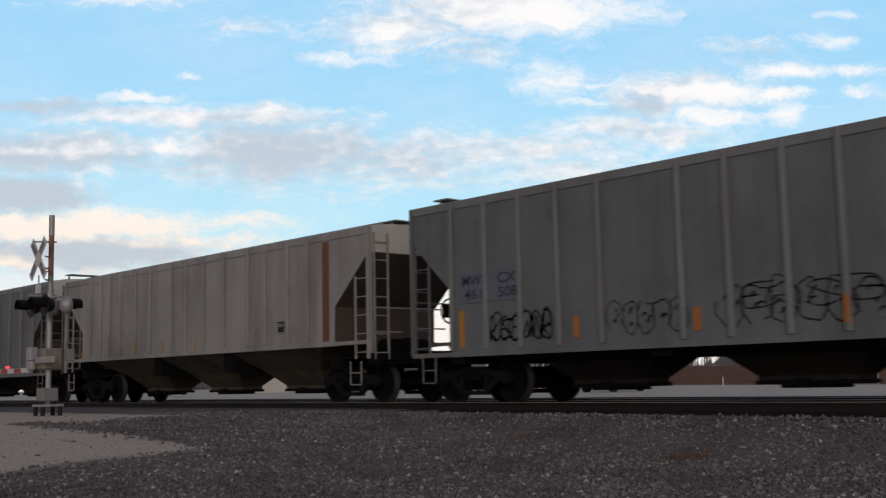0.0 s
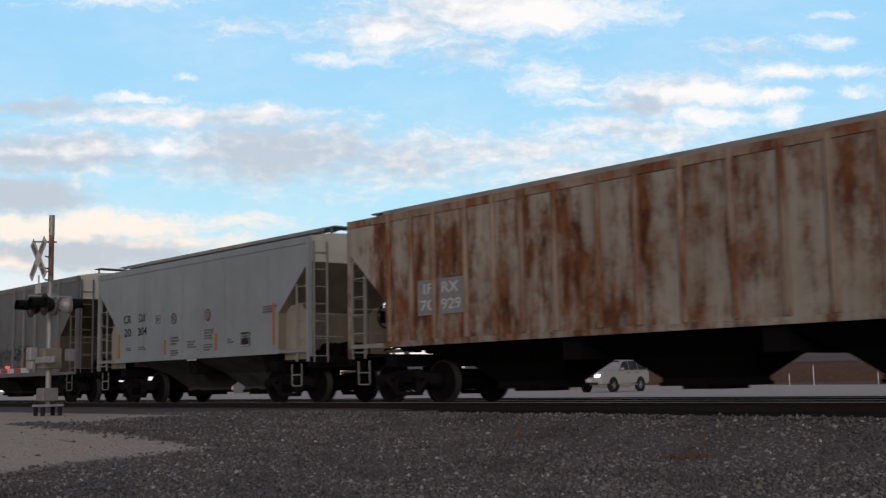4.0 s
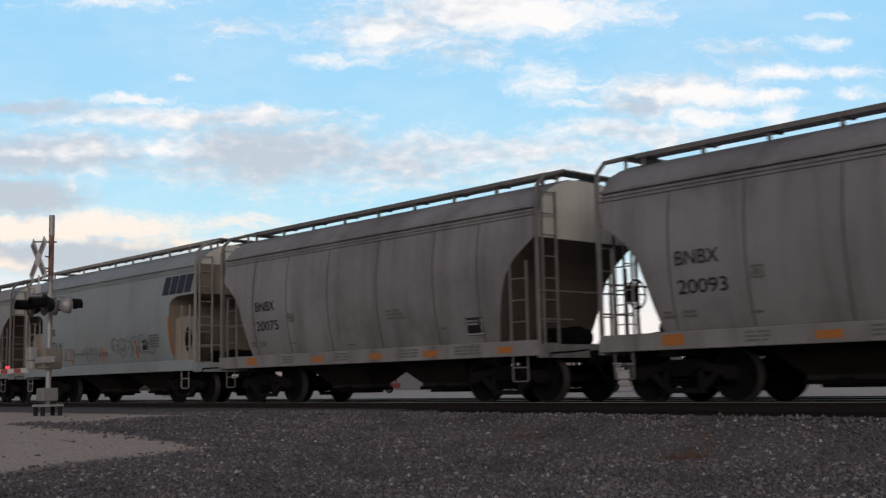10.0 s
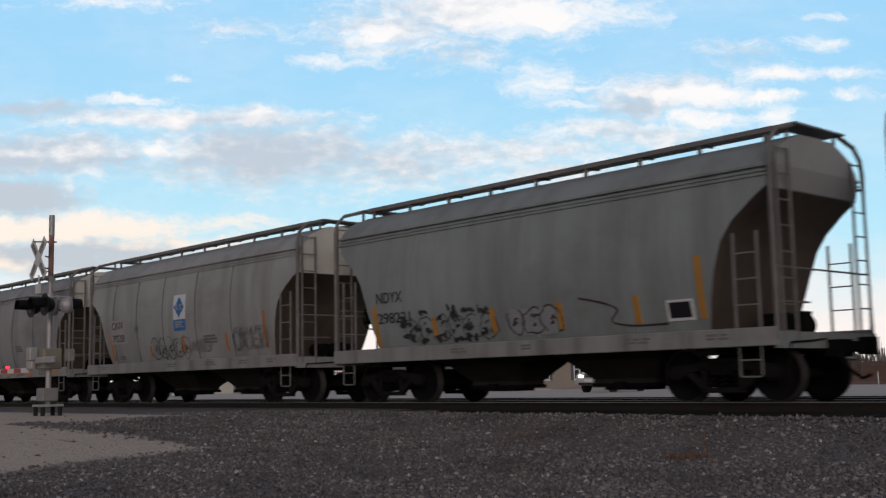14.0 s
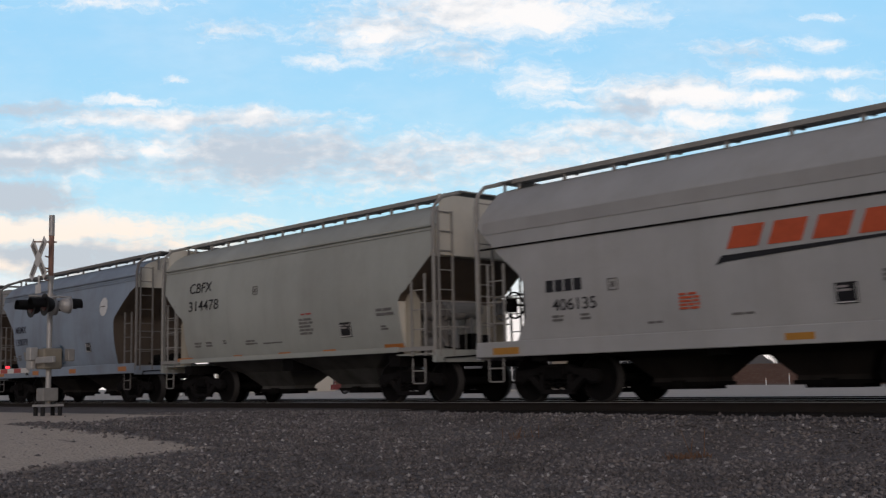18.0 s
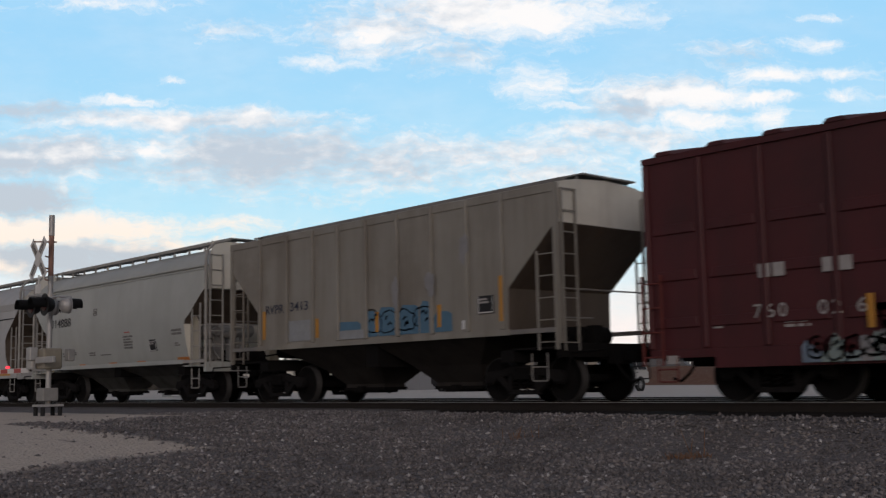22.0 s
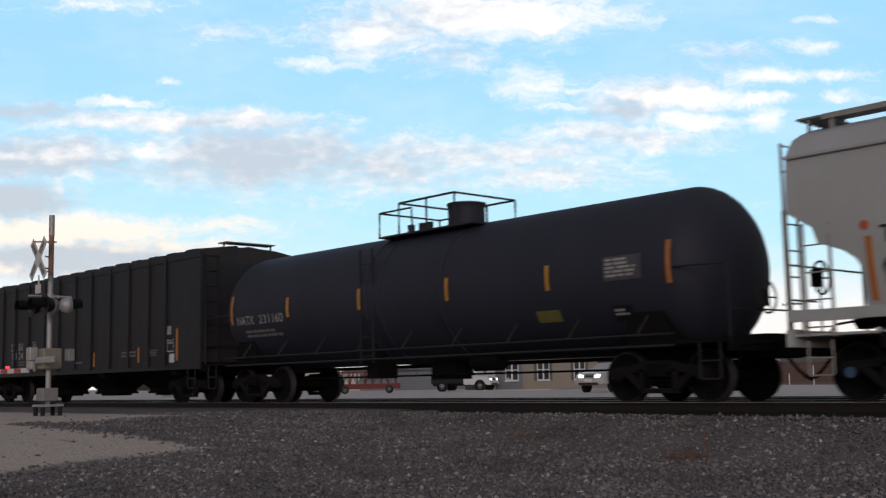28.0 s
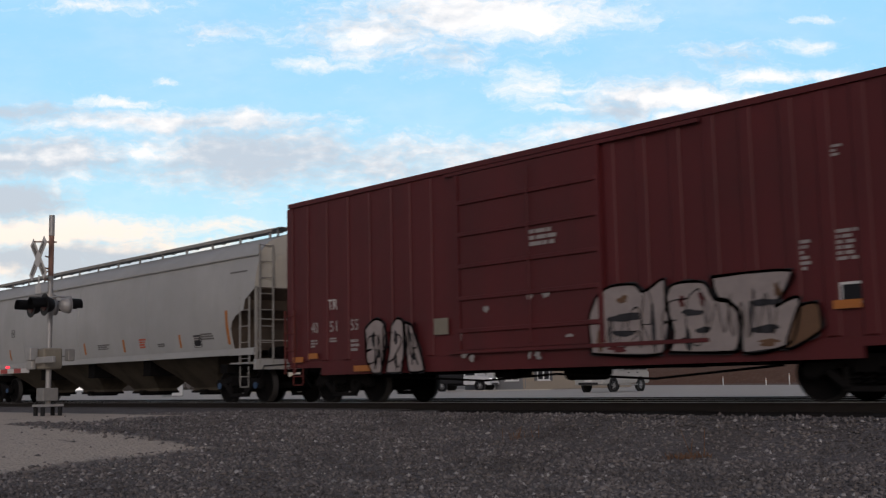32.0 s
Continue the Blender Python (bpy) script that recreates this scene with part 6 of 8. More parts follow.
    for x, a, b in ((2.04, 1.35, 2.1), (4.91, 1.38, 1.8), (7.72, 1.4, 1.86), (10.49, 1.45, 2.5)):
        strip(c, x - o, a, b, "reflector_orange", 0.09)
    placard(c, 9.17 - o, 1.65, 0.44, 0.36)
    for x, z, w, hh, r in ((5.25, 1.62, 0.5, 0.25, 3), (5.25, 1.3, 0.45, 0.2, 3), (6.2, 1.5, 0.5, 0.22, 3), (7.1, 1.7, 0.5, 0.3, 4), (7.1, 1.4, 0.45, 0.2, 3), (10.0, 2.25, 0.7, 0.2, 3), (2.5, 1.55, 0.4, 0.12, 2), (3.3, 1.55, 0.5, 0.12, 2), (8.3, 1.55, 0.3, 0.15, 2)):
        bars(c, x - o, z, w, hh, r, "ink_dim", Y, 7)
    panel(c, "service_label", 6.2 - o, 6.7 - o, 1.17, 1.28, "placard_white", Y)
    cars.append(c)
    # rusty hopper
    c = hopper(13.61, 30.99, "heavily rusted off-white ribbed covered hopper car", "rusty", "straight", 3, "thin", posts=[v - 22.3 for v in (15.06, 15.82, 16.55, 17.53, 18.33, 19.11, 19.97, 21.02, 21.9, 22.84, 23.83, 24.76, 25.56, 26.39, 27.26, 28.01, 28.79, 29.46)], trucks=1.4, band=False, roof=4.34, board=4.44, ladder="ladder_pale", bay_mat="under", bottom=1.32, post_mat="rusty_post")
    o = c["start_x"]
    panel(c, "number_patch", 16.0 - o, 16.6 - o, 1.85, 2.6, "fresh_patch", Y)
    panel(c, "number_patch", 16.7 - o, 17.42 - o, 1.85, 2.6, "fresh_patch", Y)
    for s, x, z, w in (("IF", 16.2, 2.3, 0.3), ("RX", 16.78, 2.3, 0.5), ("70", 16.08, 1.95, 0.45), ("929", 16.75, 1.95, 0.6)):
        wording(c, s, x - o, z, 0.22, "ink_white", -1.578, width=w)
    panel(c, "sign_plate", 26.62 - o, 27.08 - o, 1.52, 1.88, "under", Y, "dark square plate")
    panel(c, "sign_plate", 27.38 - o, 27.82 - o, 1.56, 1.96, "ladder_pale", Y, "pale square plate")
    panel(c, "sign_inset", 27.48 - o, 27.68 - o, 1.64, 1.85, "fresh_patch", Y - 0.006)
    for k, (x, z, rx, rz) in enumerate(((29.0, 3.5, 0.12, 0.5), (29.2, 3.3, 0.13, 0.65), (29.1, 2.85, 0.08, 0.55), (28.9, 3.6, 0.07, 0.3), (29.12, 2.3, 0.05, 0.35))):
        blot(c, cloudlet(x - o, z, rx, rz, 26, 300 + k, 0.45), "scorched", Y - 0.001 * k, "burn_patch", "dark scorched patch")
    panel(c, "paint_patch", 27.4 - o, 27.75 - o, 2.95, 3.6, "fresh_patch", Y)
    cars.append(c)
    # grey two-bay hoppers with rounded sides
    c = hopper(32.48, 44.1, "grey two-bay covered hopper car with rounded ends", "hopper_grey", "round", 2, seams=[-2.2, 0.4, 2.3, 4.0])
    o = c["start_x"]
    marks(c, "CEFX", "309220", 34.16, 2.28, 0.26, "ink_black", wide=0.82, wide2=1.27, gap=0.43)
    placard(c, 42.07 - o, 1.6, 0.42, 0.36, Y, True)
    for x0, x1 in ((33.2, 34.3), (36.2, 36.65), (38.0, 38.5), (39.93, 40.35), (42.26, 43.16)):
        flat_strip(c, x0 - o, x1 - o)
    for x, z, w, hh, r in ((34.0, 1.42, 0.35, 0.16, 3), (34.5, 1.42, 0.35, 0.16, 3), (35.9, 1.5, 0.2, 0.12, 2), (37.55, 1.4, 0.5, 0.08, 1), (39.1, 1.75, 0.5, 0.22, 3), (40.6, 1.5, 0.25, 0.08, 1)):
        bars(c, x - o, z, w, hh, r, "ink_dim", Y, 1)
    for x, w in ((34.6, 0.5), (36.0, 0.35), (38.2, 0.6), (41.2, 0.8), (43.2, 0.4)):
        bars(c, x - o, 0.96, w, 0.16, 2, "ink_dim", -1.622, 2)
    cars.append(c)
    # cool grey hopper with a large dark logo
    c = hopper(45.6, 57.4, "pale cool-grey covered hopper car with a dark logo", "hopper_cool", "notched", 2, ladder="ladder_pale", eave=3.88, roof=4.45, board=4.63, seams=[-1.0, 2.0], trucks=1.45, end_mat="end_tan")
    o = c["start_x"]
    marks(c, "DSIX", "5771", 47.46, 2.26, 0.23, "ink_black", wide=0.68, wide2=0.7, gap=0.45)
    # logo: a run of slanting dark blocks
    for k in range(4):
        x = 55.5 + 0.42 * k - o
        blot(c, [(x, 3.1), (x + 0.36, 3.1), (x + 0.44, 3.62), (x + 0.08, 3.62)], "ink_navy", Y, "logo_block", "slanting dark logo block")
    for x, a, b in ((46.8, 1.25, 1.95), (49.2, 1.25, 1.62), (51.48, 1.3, 1.75), (53.8, 1.35, 1.85), (55.91, 1.4, 2.45)):
        strip(c, x - o, a, b, "reflector_orange", 0.085)
    placard(c, 54.35 - o, 1.68, 0.34, 0.3)
    square(c, 48.45 - o, 1.9, 0.2)
    bubbles(c, 50.0 - o, 51.2 - o, 1.35, 1.75, "spray_grey", 21, Y, 0.02, 4)
    bubbles(c, 52.2 - o, 54.9 - o, 1.45, 2.0, "spray_grey", 22, Y, 0.028, 6)
    for x, z, w, hh, r in ((47.05, 1.42, 0.3, 0.16, 3), (47.5, 1.42, 0.35, 0.16, 3), (48.9, 1.55, 1.4, 0.05, 1), (51.3, 1.45, 0.6, 0.16, 3), (54.7, 1.6, 0.6, 0.4, 5)):
        bars(c, x - o, z, w, hh, r, "ink_dim", Y, 3)
    bm = bmesh.new()
    disc(bm, (5.9 - 0.72, -1.32, 1.8), (0, 1, 0), 0.19, 0.04, 24)
    for v in bm.verts:
        v.co.z = 1.8 + (v.co.z - 1.8) * 1.9
    part("end_port", bm, "under", c, "dark oval opening in the pale end plate")
    cars.append(c)
    # dusty grey hoppers
    for x0, x1, mat, mark, num, mx, lab in ((58.8, 70.3, "hopper_dusty", "BNBX", "20075", 60.47, "dusty grey covered hopper car with soot streaks"), (71.82, 83.3, "hopper_dusty_b", "BNBX", "20093", 73.5, "dusty grey covered hopper car with faded lettering")):
        c = hopper(x0, x1, lab, mat, "round", 2, seams=[-4.2, -2.7, -1.0, 0.85, 2.75, 4.1], seam_mat="seam_soot")
        o = c["start_x"]
        marks(c, mark, num, mx, 2.32, 0.24, "ink_black", wide=0.86, wide2=0.98, gap=0.49)
        square(c, mx + 1.55 - o, 2.1, 0.2)
        placard(c, x1 - 1.88 - o, 1.55, 0.5, 0.36)
        for a, w in ((1.37, 0.46), (4.22, 0.44), (6.43, 0.41), (8.24, 0.45), (10.45, 0.4)):
            flat_strip(c, x0 + a - o, x0 + a + w - o, 0.97, 1.1 if a > 2 else 1.16)
        for a, w in ((3.0, 0.5), (5.1, 0.65), (7.5, 0.6), (9.2, 0.5), (9.6, 0.4)):
            bars(c, x0 + a - o, 0.95, w, 0.2, 3, "ink_dim", -1.622, 4)
        for a, z, w, hh, r in ((1.3, 1.42, 0.3, 0.14, 2), (1.7, 1.42, 0.35, 0.14, 2), (3.0, 1.42, 0.3, 0.06, 1), (5.3, 1.3, 0.4, 0.06, 1), (6.9, 1.8, 0.6, 0.25, 3), (8.6, 1.5, 0.25, 0.08, 1)):
            bars(c, x0 + a - o, z, w, hh, r, "ink_dim", Y, 5)
        cars.append(c)
    # hopper with a blue and white emblem
    c = hopper(84.9, 96.44, "worn grey covered hopper car with a blue and white emblem", "hopper_worn", "round", 2, seams=[-4.1, -2.6, -1.0, 0.85, 2.7], seam_mat="seam_soot")
    o = c["start_x"]
    panel(c, "number_patch", 86.4 - o, 87.38 - o, 1.8, 2.52, "ink_pale", Y)
    marks(c, "CKIX", "7020", 86.48, 2.25, 0.22, "ink_black", -1.578, gap=0.39, wide=0.76, wide2=0.78)
    panel(c, "emblem_panel", 90.34 - o, 90.98 - o, 2.36, 3.05, "placard_white", Y, "white panel with a blue diamond")
    blot(c, [(90.66 - o, 2.41), (90.94 - o, 2.7), (90.66 - o, 2.99), (90.38 - o, 2.7)], "logo_blue", -1.58, "diamond")
    spray(c, 90.5 - o, 90.82 - o, 2.6, 2.8, "ink_white", 31, -1.585, 0.035, "diamond_mark", 2, 2)
    panel(c, "emblem_panel", 90.34 - o, 90.98 - o, 2.04, 2.35, "logo_blue", Y, "blue panel with faded words")
    bars(c, 90.44 - o, 2.1, 0.45, 0.2, 3, "ink_pale", -1.58, 1)
    for x, a, b in ((86.36, 1.3, 2.15), (88.83, 1.35, 1.68), (90.78, 1.4, 1.85), (93.06, 1.4, 1.85), (94.93, 1.4, 2.35)):
        strip(c, x - o, a, b, "reflector_orange", 0.09)
    square(c, 88.05 - o, 2.2, 0.2)
    bubbles(c, 88.9 - o, 91.1 - o, 1.26, 1.88, "spray_black", 33, Y, 0.02, 5)
    bubbles(c, 89.0 - o, 91.0 - o, 1.3, 1.7, "spray_grey", 37, Y, 0.02, 6)
    spray(c, 91.2 - o, 92.2 - o, 1.4, 1.75, "spray_grey", 34, -1.58, 0.02, count=3)
    spray(c, 93.4 - o, 95.0 - o, 1.35, 2.0, "spray_grey", 35, -1.58, 0.022, count=5)
    panel(c, "paint_patch", 94.1 - o, 94.65 - o, 1.5, 1.78, "ink_pale", -1.576)
    for x, z, w, hh, r in ((86.3, 1.3, 0.35, 0.14, 3), (86.8, 1.3, 0.35, 0.14, 3), (91.9, 1.6, 0.7, 0.25, 3)):
        bars(c, x - o, z, w, hh, r, "ink_dim", Y, 6)
    for x, w in ((85.9, 0.4), (90.1, 0.6), (92.2, 0.6), (93.9, 0.4), (95.2, 0.5)):
        bars(c, x - o, 1.0, w, 0.12, 2, "ink_dim", -1.622, 7)
    cars.append(c)
    # hopper with dark sprayed letters
    c = hopper(98.0, 109.48, "worn grey covered hopper car with dark graffiti", "hopper_worn_b", "deep_round", 2, seams=[-3.0, 0.5, 2.9], end_top="band_grey")
    o = c["start_x"]
    marks(c, "NDYX", "298221", 99.52, 2.2, 0.23, "ink_black", gap=0.45, wide=0.88, wide2=1.1)
    for x, a, b in ((99.42, 1.25, 2.15), (101.35, 1.35, 1.8), (103.11, 1.38, 1.88), (104.9, 1.38, 1.88), (106.69, 1.38, 1.88), (108.05, 1.4, 2.45)):
        strip(c, x - o, a, b, "reflector_yellow", 0.12)
    rnd = random.Random(9)
    for k in range(46):
        x = 100.3 + 2.9 * rnd.random()
        top = k % 2
        z = 1.75 + 0.07 * (x - 100.3) + rnd.uniform(-0.09, 0.13) if top else rnd.uniform(1.3, 1.6)
        blot(c, cloudlet(x - o, z, 0.03 + 0.09 * rnd.random(), 0.03 + 0.05 * rnd.random(), 14, k, 0.6), "spray_black", Y - 0.0004 * k)
    bubbles(c, 100.4 - o, 103.2 - o, 1.28, 1.85, "spray_faint", 41, Y, 0.022, 6)
    bubbles(c, 103.5 - o, 104.9 - o, 1.32, 1.85, "mural_plum", 42, Y - 0.004, 0.03, 3)
    bm = bmesh.new()
    stroke(bm, rounded([(105.4 - o, 1.92), (105.95 - o, 1.8), (106.25 - o, 1.66), (106.1 - o, 1.46), (106.55 - o, 1.36), (107.3 - o, 1.36)]), 0.035, Y, rnd)
    bmesh.ops.solidify(bm, geom=bm.faces, thickness=0.001)
    tagged(part("graffiti", bm, "mural_plum", c), kind="stuff")
    panel(c, "paint_patch", 103.6 - o, 104.75 - o, 1.3, 1.82, "fresh_patch", -1.57)
    placard(c, 107.6 - o, 1.57, 0.55, 0.36, Y, True)
    for x, w in ((102.0, 0.5), (104.0, 0.3), (106.5, 0.6), (108.2, 0.5)):
        bars(c, x - o, 1.0, w, 0.12, 2, "ink_dim", -1.622, 8)
    cars.append(c)
    # blue-grey hopper
    c = hopper(111.45, 122.4, "faded blue-grey covered hopper car with a round white emblem", "hopper_blue", "blue_end", 2, eave=3.9, roof=4.45, board=4.61, trucks=1.1)
    o = c["start_x"]
    marks(c, "MRMX", "130079", 113.16, 2.48, 0.24, "ink_navy", gap=0.44, wide=0.92, wide2=1.06)
    blot(c, cloudlet(120.2 - o, 3.02, 0.27, 0.29, 28, 1, 0.0), "placard_white", Y, "round_emblem", "white round emblem")
    bars(c, 120.02 - o, 2.99, 0.36, 0.06, 1, "ink_dim", Y - 0.006)
    placard(c, 119.03 - o, 1.78, 0.32, 0.3)
    for k in range(9):
        blot(c, cloudlet(114.3 + 0.33 * k - o, 1.55 + 0.1 * math.sin(2 * k), 0.2, 0.26, 16, 60 + k, 0.5), "hopper_blue" if k % 2 else "spray_blue", Y - 0.0007 * k)
    spray(c, 114.2 - o, 117.2 - o, 1.3, 1.9, "spray_blue", 51, -1.582, 0.035, count=8)
    panel(c, "paint_patch", 113.75 - o, 114.2 - o, 1.5, 1.8, "ladder_pale", Y)
    for a, b in ((111.75, 112.3), (114.9, 115.4), (117.9, 118.4), (121.4, 121.95)):
        flat_strip(c, a - o, b - o, 0.97, 1.11)
    placard(c, 114.4 - o, 1.05, 0.25, 0.16, -1.622)
    for x, z, w, hh, r in ((112.8, 1.5, 0.3, 0.2, 3), (113.2, 1.5, 0.3, 0.2, 3)):
        bars(c, x - o, z, w, hh, r, "ink_dim", Y, 9)
    cars.append(c)
    # cream two-bay cement hoppers and the white one with a swoosh
    for x0, x1, num, mat in ((124.03, 135.8, "314478", "hopper_cream"), (149.35, 161.07, "314888", "hopper_cream_b")):
        c = hopper(x0, x1, "cream-grey covered hopper car with large black lettering", mat, "knee", 2, "thin", ladder="ladder_pale", bay_mat="bay_grey", trucks=1.4, brackets=0.95, belts=(0.1,))
        o = c["start_x"]
        marks(c, "CBFX", num, x0 + 1.55, 3.02, 0.28, "ink_black", gap=0.5, wide=1.18, wide2=1.56)
        square(c, x0 + 4.9 - o, 2.88, 0.22)
        placard(c, x0 + 8.6 - o, 1.69, 0.42, 0.34, Y, False)
        for a, b in ((0.95, 1.75), (3.9, 4.3), (6.0, 6.5), (7.85, 8.35), (10.0, 11.1)):
            if b < 10.9:
                flat_strip(c, x0 + a - o, x0 + b - o, 1.16, 1.25, "reflector_orange", -1.58)
            else:
                flat_strip(c, x0 + 9.9 - o, x0 + 10.55 - o, 1.21, 1.3, "reflector_orange", -1.58)
        for a, z, w, hh, r in ((1.7, 1.5, 0.35, 0.16, 2), (2.3, 1.5, 0.35, 0.16, 2), (3.2, 1.55, 0.2, 0.12, 2), (4.3, 1.48, 0.5, 0.14, 2), (5.1, 1.48, 0.9, 0.05, 1), (6.8, 1.62, 0.6, 0.42, 5), (9.8, 1.9, 0.7, 0.2, 2), (9.9, 1.6, 0.3, 0.12, 2)):
            bars(c, x0 + a - o, z, w, hh, r, "ink_dim", Y, 10)
        bars(c, x0 + 6.9 - o, 2.1, 0.5, 0.06, 1, "gate_red", Y, 10)
        bm = bmesh.new()
        disc(bm, (5.05, -0.95, 1.98), (1, 0, 0), 0.21, 0.62, 20)
        disc(bm, (5.42, -0.95, 1.98), (1, 0, 0), 0.13, 0.14, 16)
        disc(bm, (5.45, -0.6, 1.9), (0, 1, 0), 0.12, 0.5, 14)
        box(bm, 4.95, 5.1, -1.02, -0.86, 1.06, 1.8)
        box(bm, 5.3, 5.42, -1.0, -0.7, 1.06, 1.85)
        disc(bm, (5.2, -1.05, 1.3), (1, 0, 0), 0.12, 0.4, 14)
        tube(bm, [(4.8, -1.1, 1.2), (5.0, -1.15, 1.55), (5.5, -1.1, 1.5), (5.7, -1.0, 1.2)], 0.025, 6)
        part("brake_cylinder", bm, "ladder_grey", c, "grey brake cylinder on a stand")
        cars.append(c)
    c = hopper(137.12, 148.06, "white-grey covered hopper car with a red slanting logo", "hopper_white", "leaf", 2, curve=0.45, eave=3.62, roof=4.42, board=4.57, ladder="ladder_pale", band=False, trucks=1.6)
    o = c["start_x"]
    for s in (-1, 1):
        part("belt_line", boxes((-5.35, 5.0, s * 1.572 - 0.02, s * 1.572 + 0.02, 3.05, 3.08)), "under", c)
        # shade under the roof edge, put on as a darker grey strip
        part("paint_band", boxes((-5.3, 5.38, s * 1.566 - 0.008, s * 1.566 + 0.008, 3.36, 3.6)), "band_grey", c, "grey band painted as shade below the roof edge")
    wording(c, "406135", 139.13 - o, 1.72, 0.22, "ink_black", Y, width=1.06)
    for k in range(4):
        x = 139.0 + 0.23 * k - o
        panel(c, "mark_block", x, x + 0.17, 2.08, 2.3, "ink_black", Y)
    # logo: four slanting red blocks over a dark wedge
    for k in range(4):
        x = 143.0 + 0.76 * k - o
        blot(c, [(x, 2.5), (x + 0.58, 2.5), (x + 0.72, 2.86), (x + 0.14, 2.86)], "logo_red", Y, "logo_block", "slanting red logo block")
    blot(c, [(142.78 - o, 2.26), (142.9 - o, 2.4), (145.95 - o, 2.47), (145.9 - o, 2.43), (143.0 - o, 2.3)], "ink_black", Y, "logo_wedge")
    square(c, 140.6 - o, 2.12, 0.22)
    placard(c, 145.0 - o, 1.64, 0.36, 0.32)
    flat_strip(c, 137.6 - o, 138.3 - o, 0.95, 1.08, "reflector_yellow")
    flat_strip(c, 144.0 - o, 144.5 - o, 0.97, 1.08, "reflector_yellow")
    flat_strip(c, 146.4 - o, 147.5 - o, 1.0, 1.14, "reflector_yellow")
    for x, z, w, hh, r, m in ((139.1, 1.5, 0.35, 0.14, 2, "ink_dim"), (139.8, 1.5, 0.35, 0.14, 2, "ink_dim"), (142.0, 1.55, 0.5, 0.3, 5, "logo_red"), (141.3, 1.35, 0.5, 0.06, 1, "ink_dim"), (143.0, 1.4, 0.5, 0.06, 1, "ink_dim"), (145.6, 1.75, 0.7, 0.2, 3, "ink_dim")):
        bars(c, x - o, z, w, hh, r, m, Y, 11)
    cars.insert(len(cars) - 1, c)
    # tan ribbed hopper with blue spray paint
    c = hopper(162.46, 173.91, "dusty tan-grey ribbed covered hopper car with blue graffiti", "tan_ribbed", "straight", 2, "thin", posts=[v - 168.185 for v in (163.84, 165.03, 166.12, 167.12, 168.17, 169.27, 170.4, 171.49, 172.49)], trucks=1.42, band=False, roof=4.36, board=4.42, bottom=1.42)
    o = c["start_x"]
    wording(c, "RVPR", 164.08 - o, 2.22, 0.22, "ink_navy", Y, width=0.78)
    wording(c, "3413", 165.15 - o, 2.24, 0.22, "ink_navy", Y, width=0.75)
    for x, a, b in ((164.0, 1.6, 2.3), (166.27, 1.55, 2.0), (168.54, 1.58, 2.02), (170.61, 1.58, 2.05), (172.42, 1.6, 2.5)):
        strip(c, x - o, a, b, "reflector_yellow", 0.12)
    for x0, x1, top in ((167.0, 167.95, 1.85), (168.1, 168.55, 2.05), (168.6, 169.2, 2.1), (169.33, 169.95, 2.1), (170.0, 170.36, 2.15), (170.45, 171.0, 1.9)):
        blot(c, [(x0 - o, 1.48), (x1 - o, 1.48), (x1 - o, top - 0.06), (x1 - 0.12 - o, top), (x0 + 0.1 - o, top + 0.02), (x0 - o, top - 0.1)], "spray_blue", Y)
    bubbles(c, 168.1 - o, 170.4 - o, 1.55, 2.08, "ink_navy", 61, -1.576, 0.03, 4)
    panel(c, "paint_patch", 165.1 - o, 166.0 - o, 1.5, 2.0, "fresh_patch", Y)
    panel(c, "paint_patch", 167.16 - o, 168.1 - o, 1.46, 1.66, "fresh_patch", -1.59)
    placard(c, 172.0 - o, 1.96, 0.45, 0.36)
    panel(c, "label_plate", 171.3 - o, 171.45 - o, 1.5, 1.68, "placard_white", Y)
    for x, z in ((169.25, 2.4), (170.4, 2.5), (171.45, 3.15)):
        blot(c, cloudlet(x - o, z, 0.13, 0.3, 20, int(z * 10), 0.35), "spray_grey", -1.636)
    cars.append(c)
    return cars


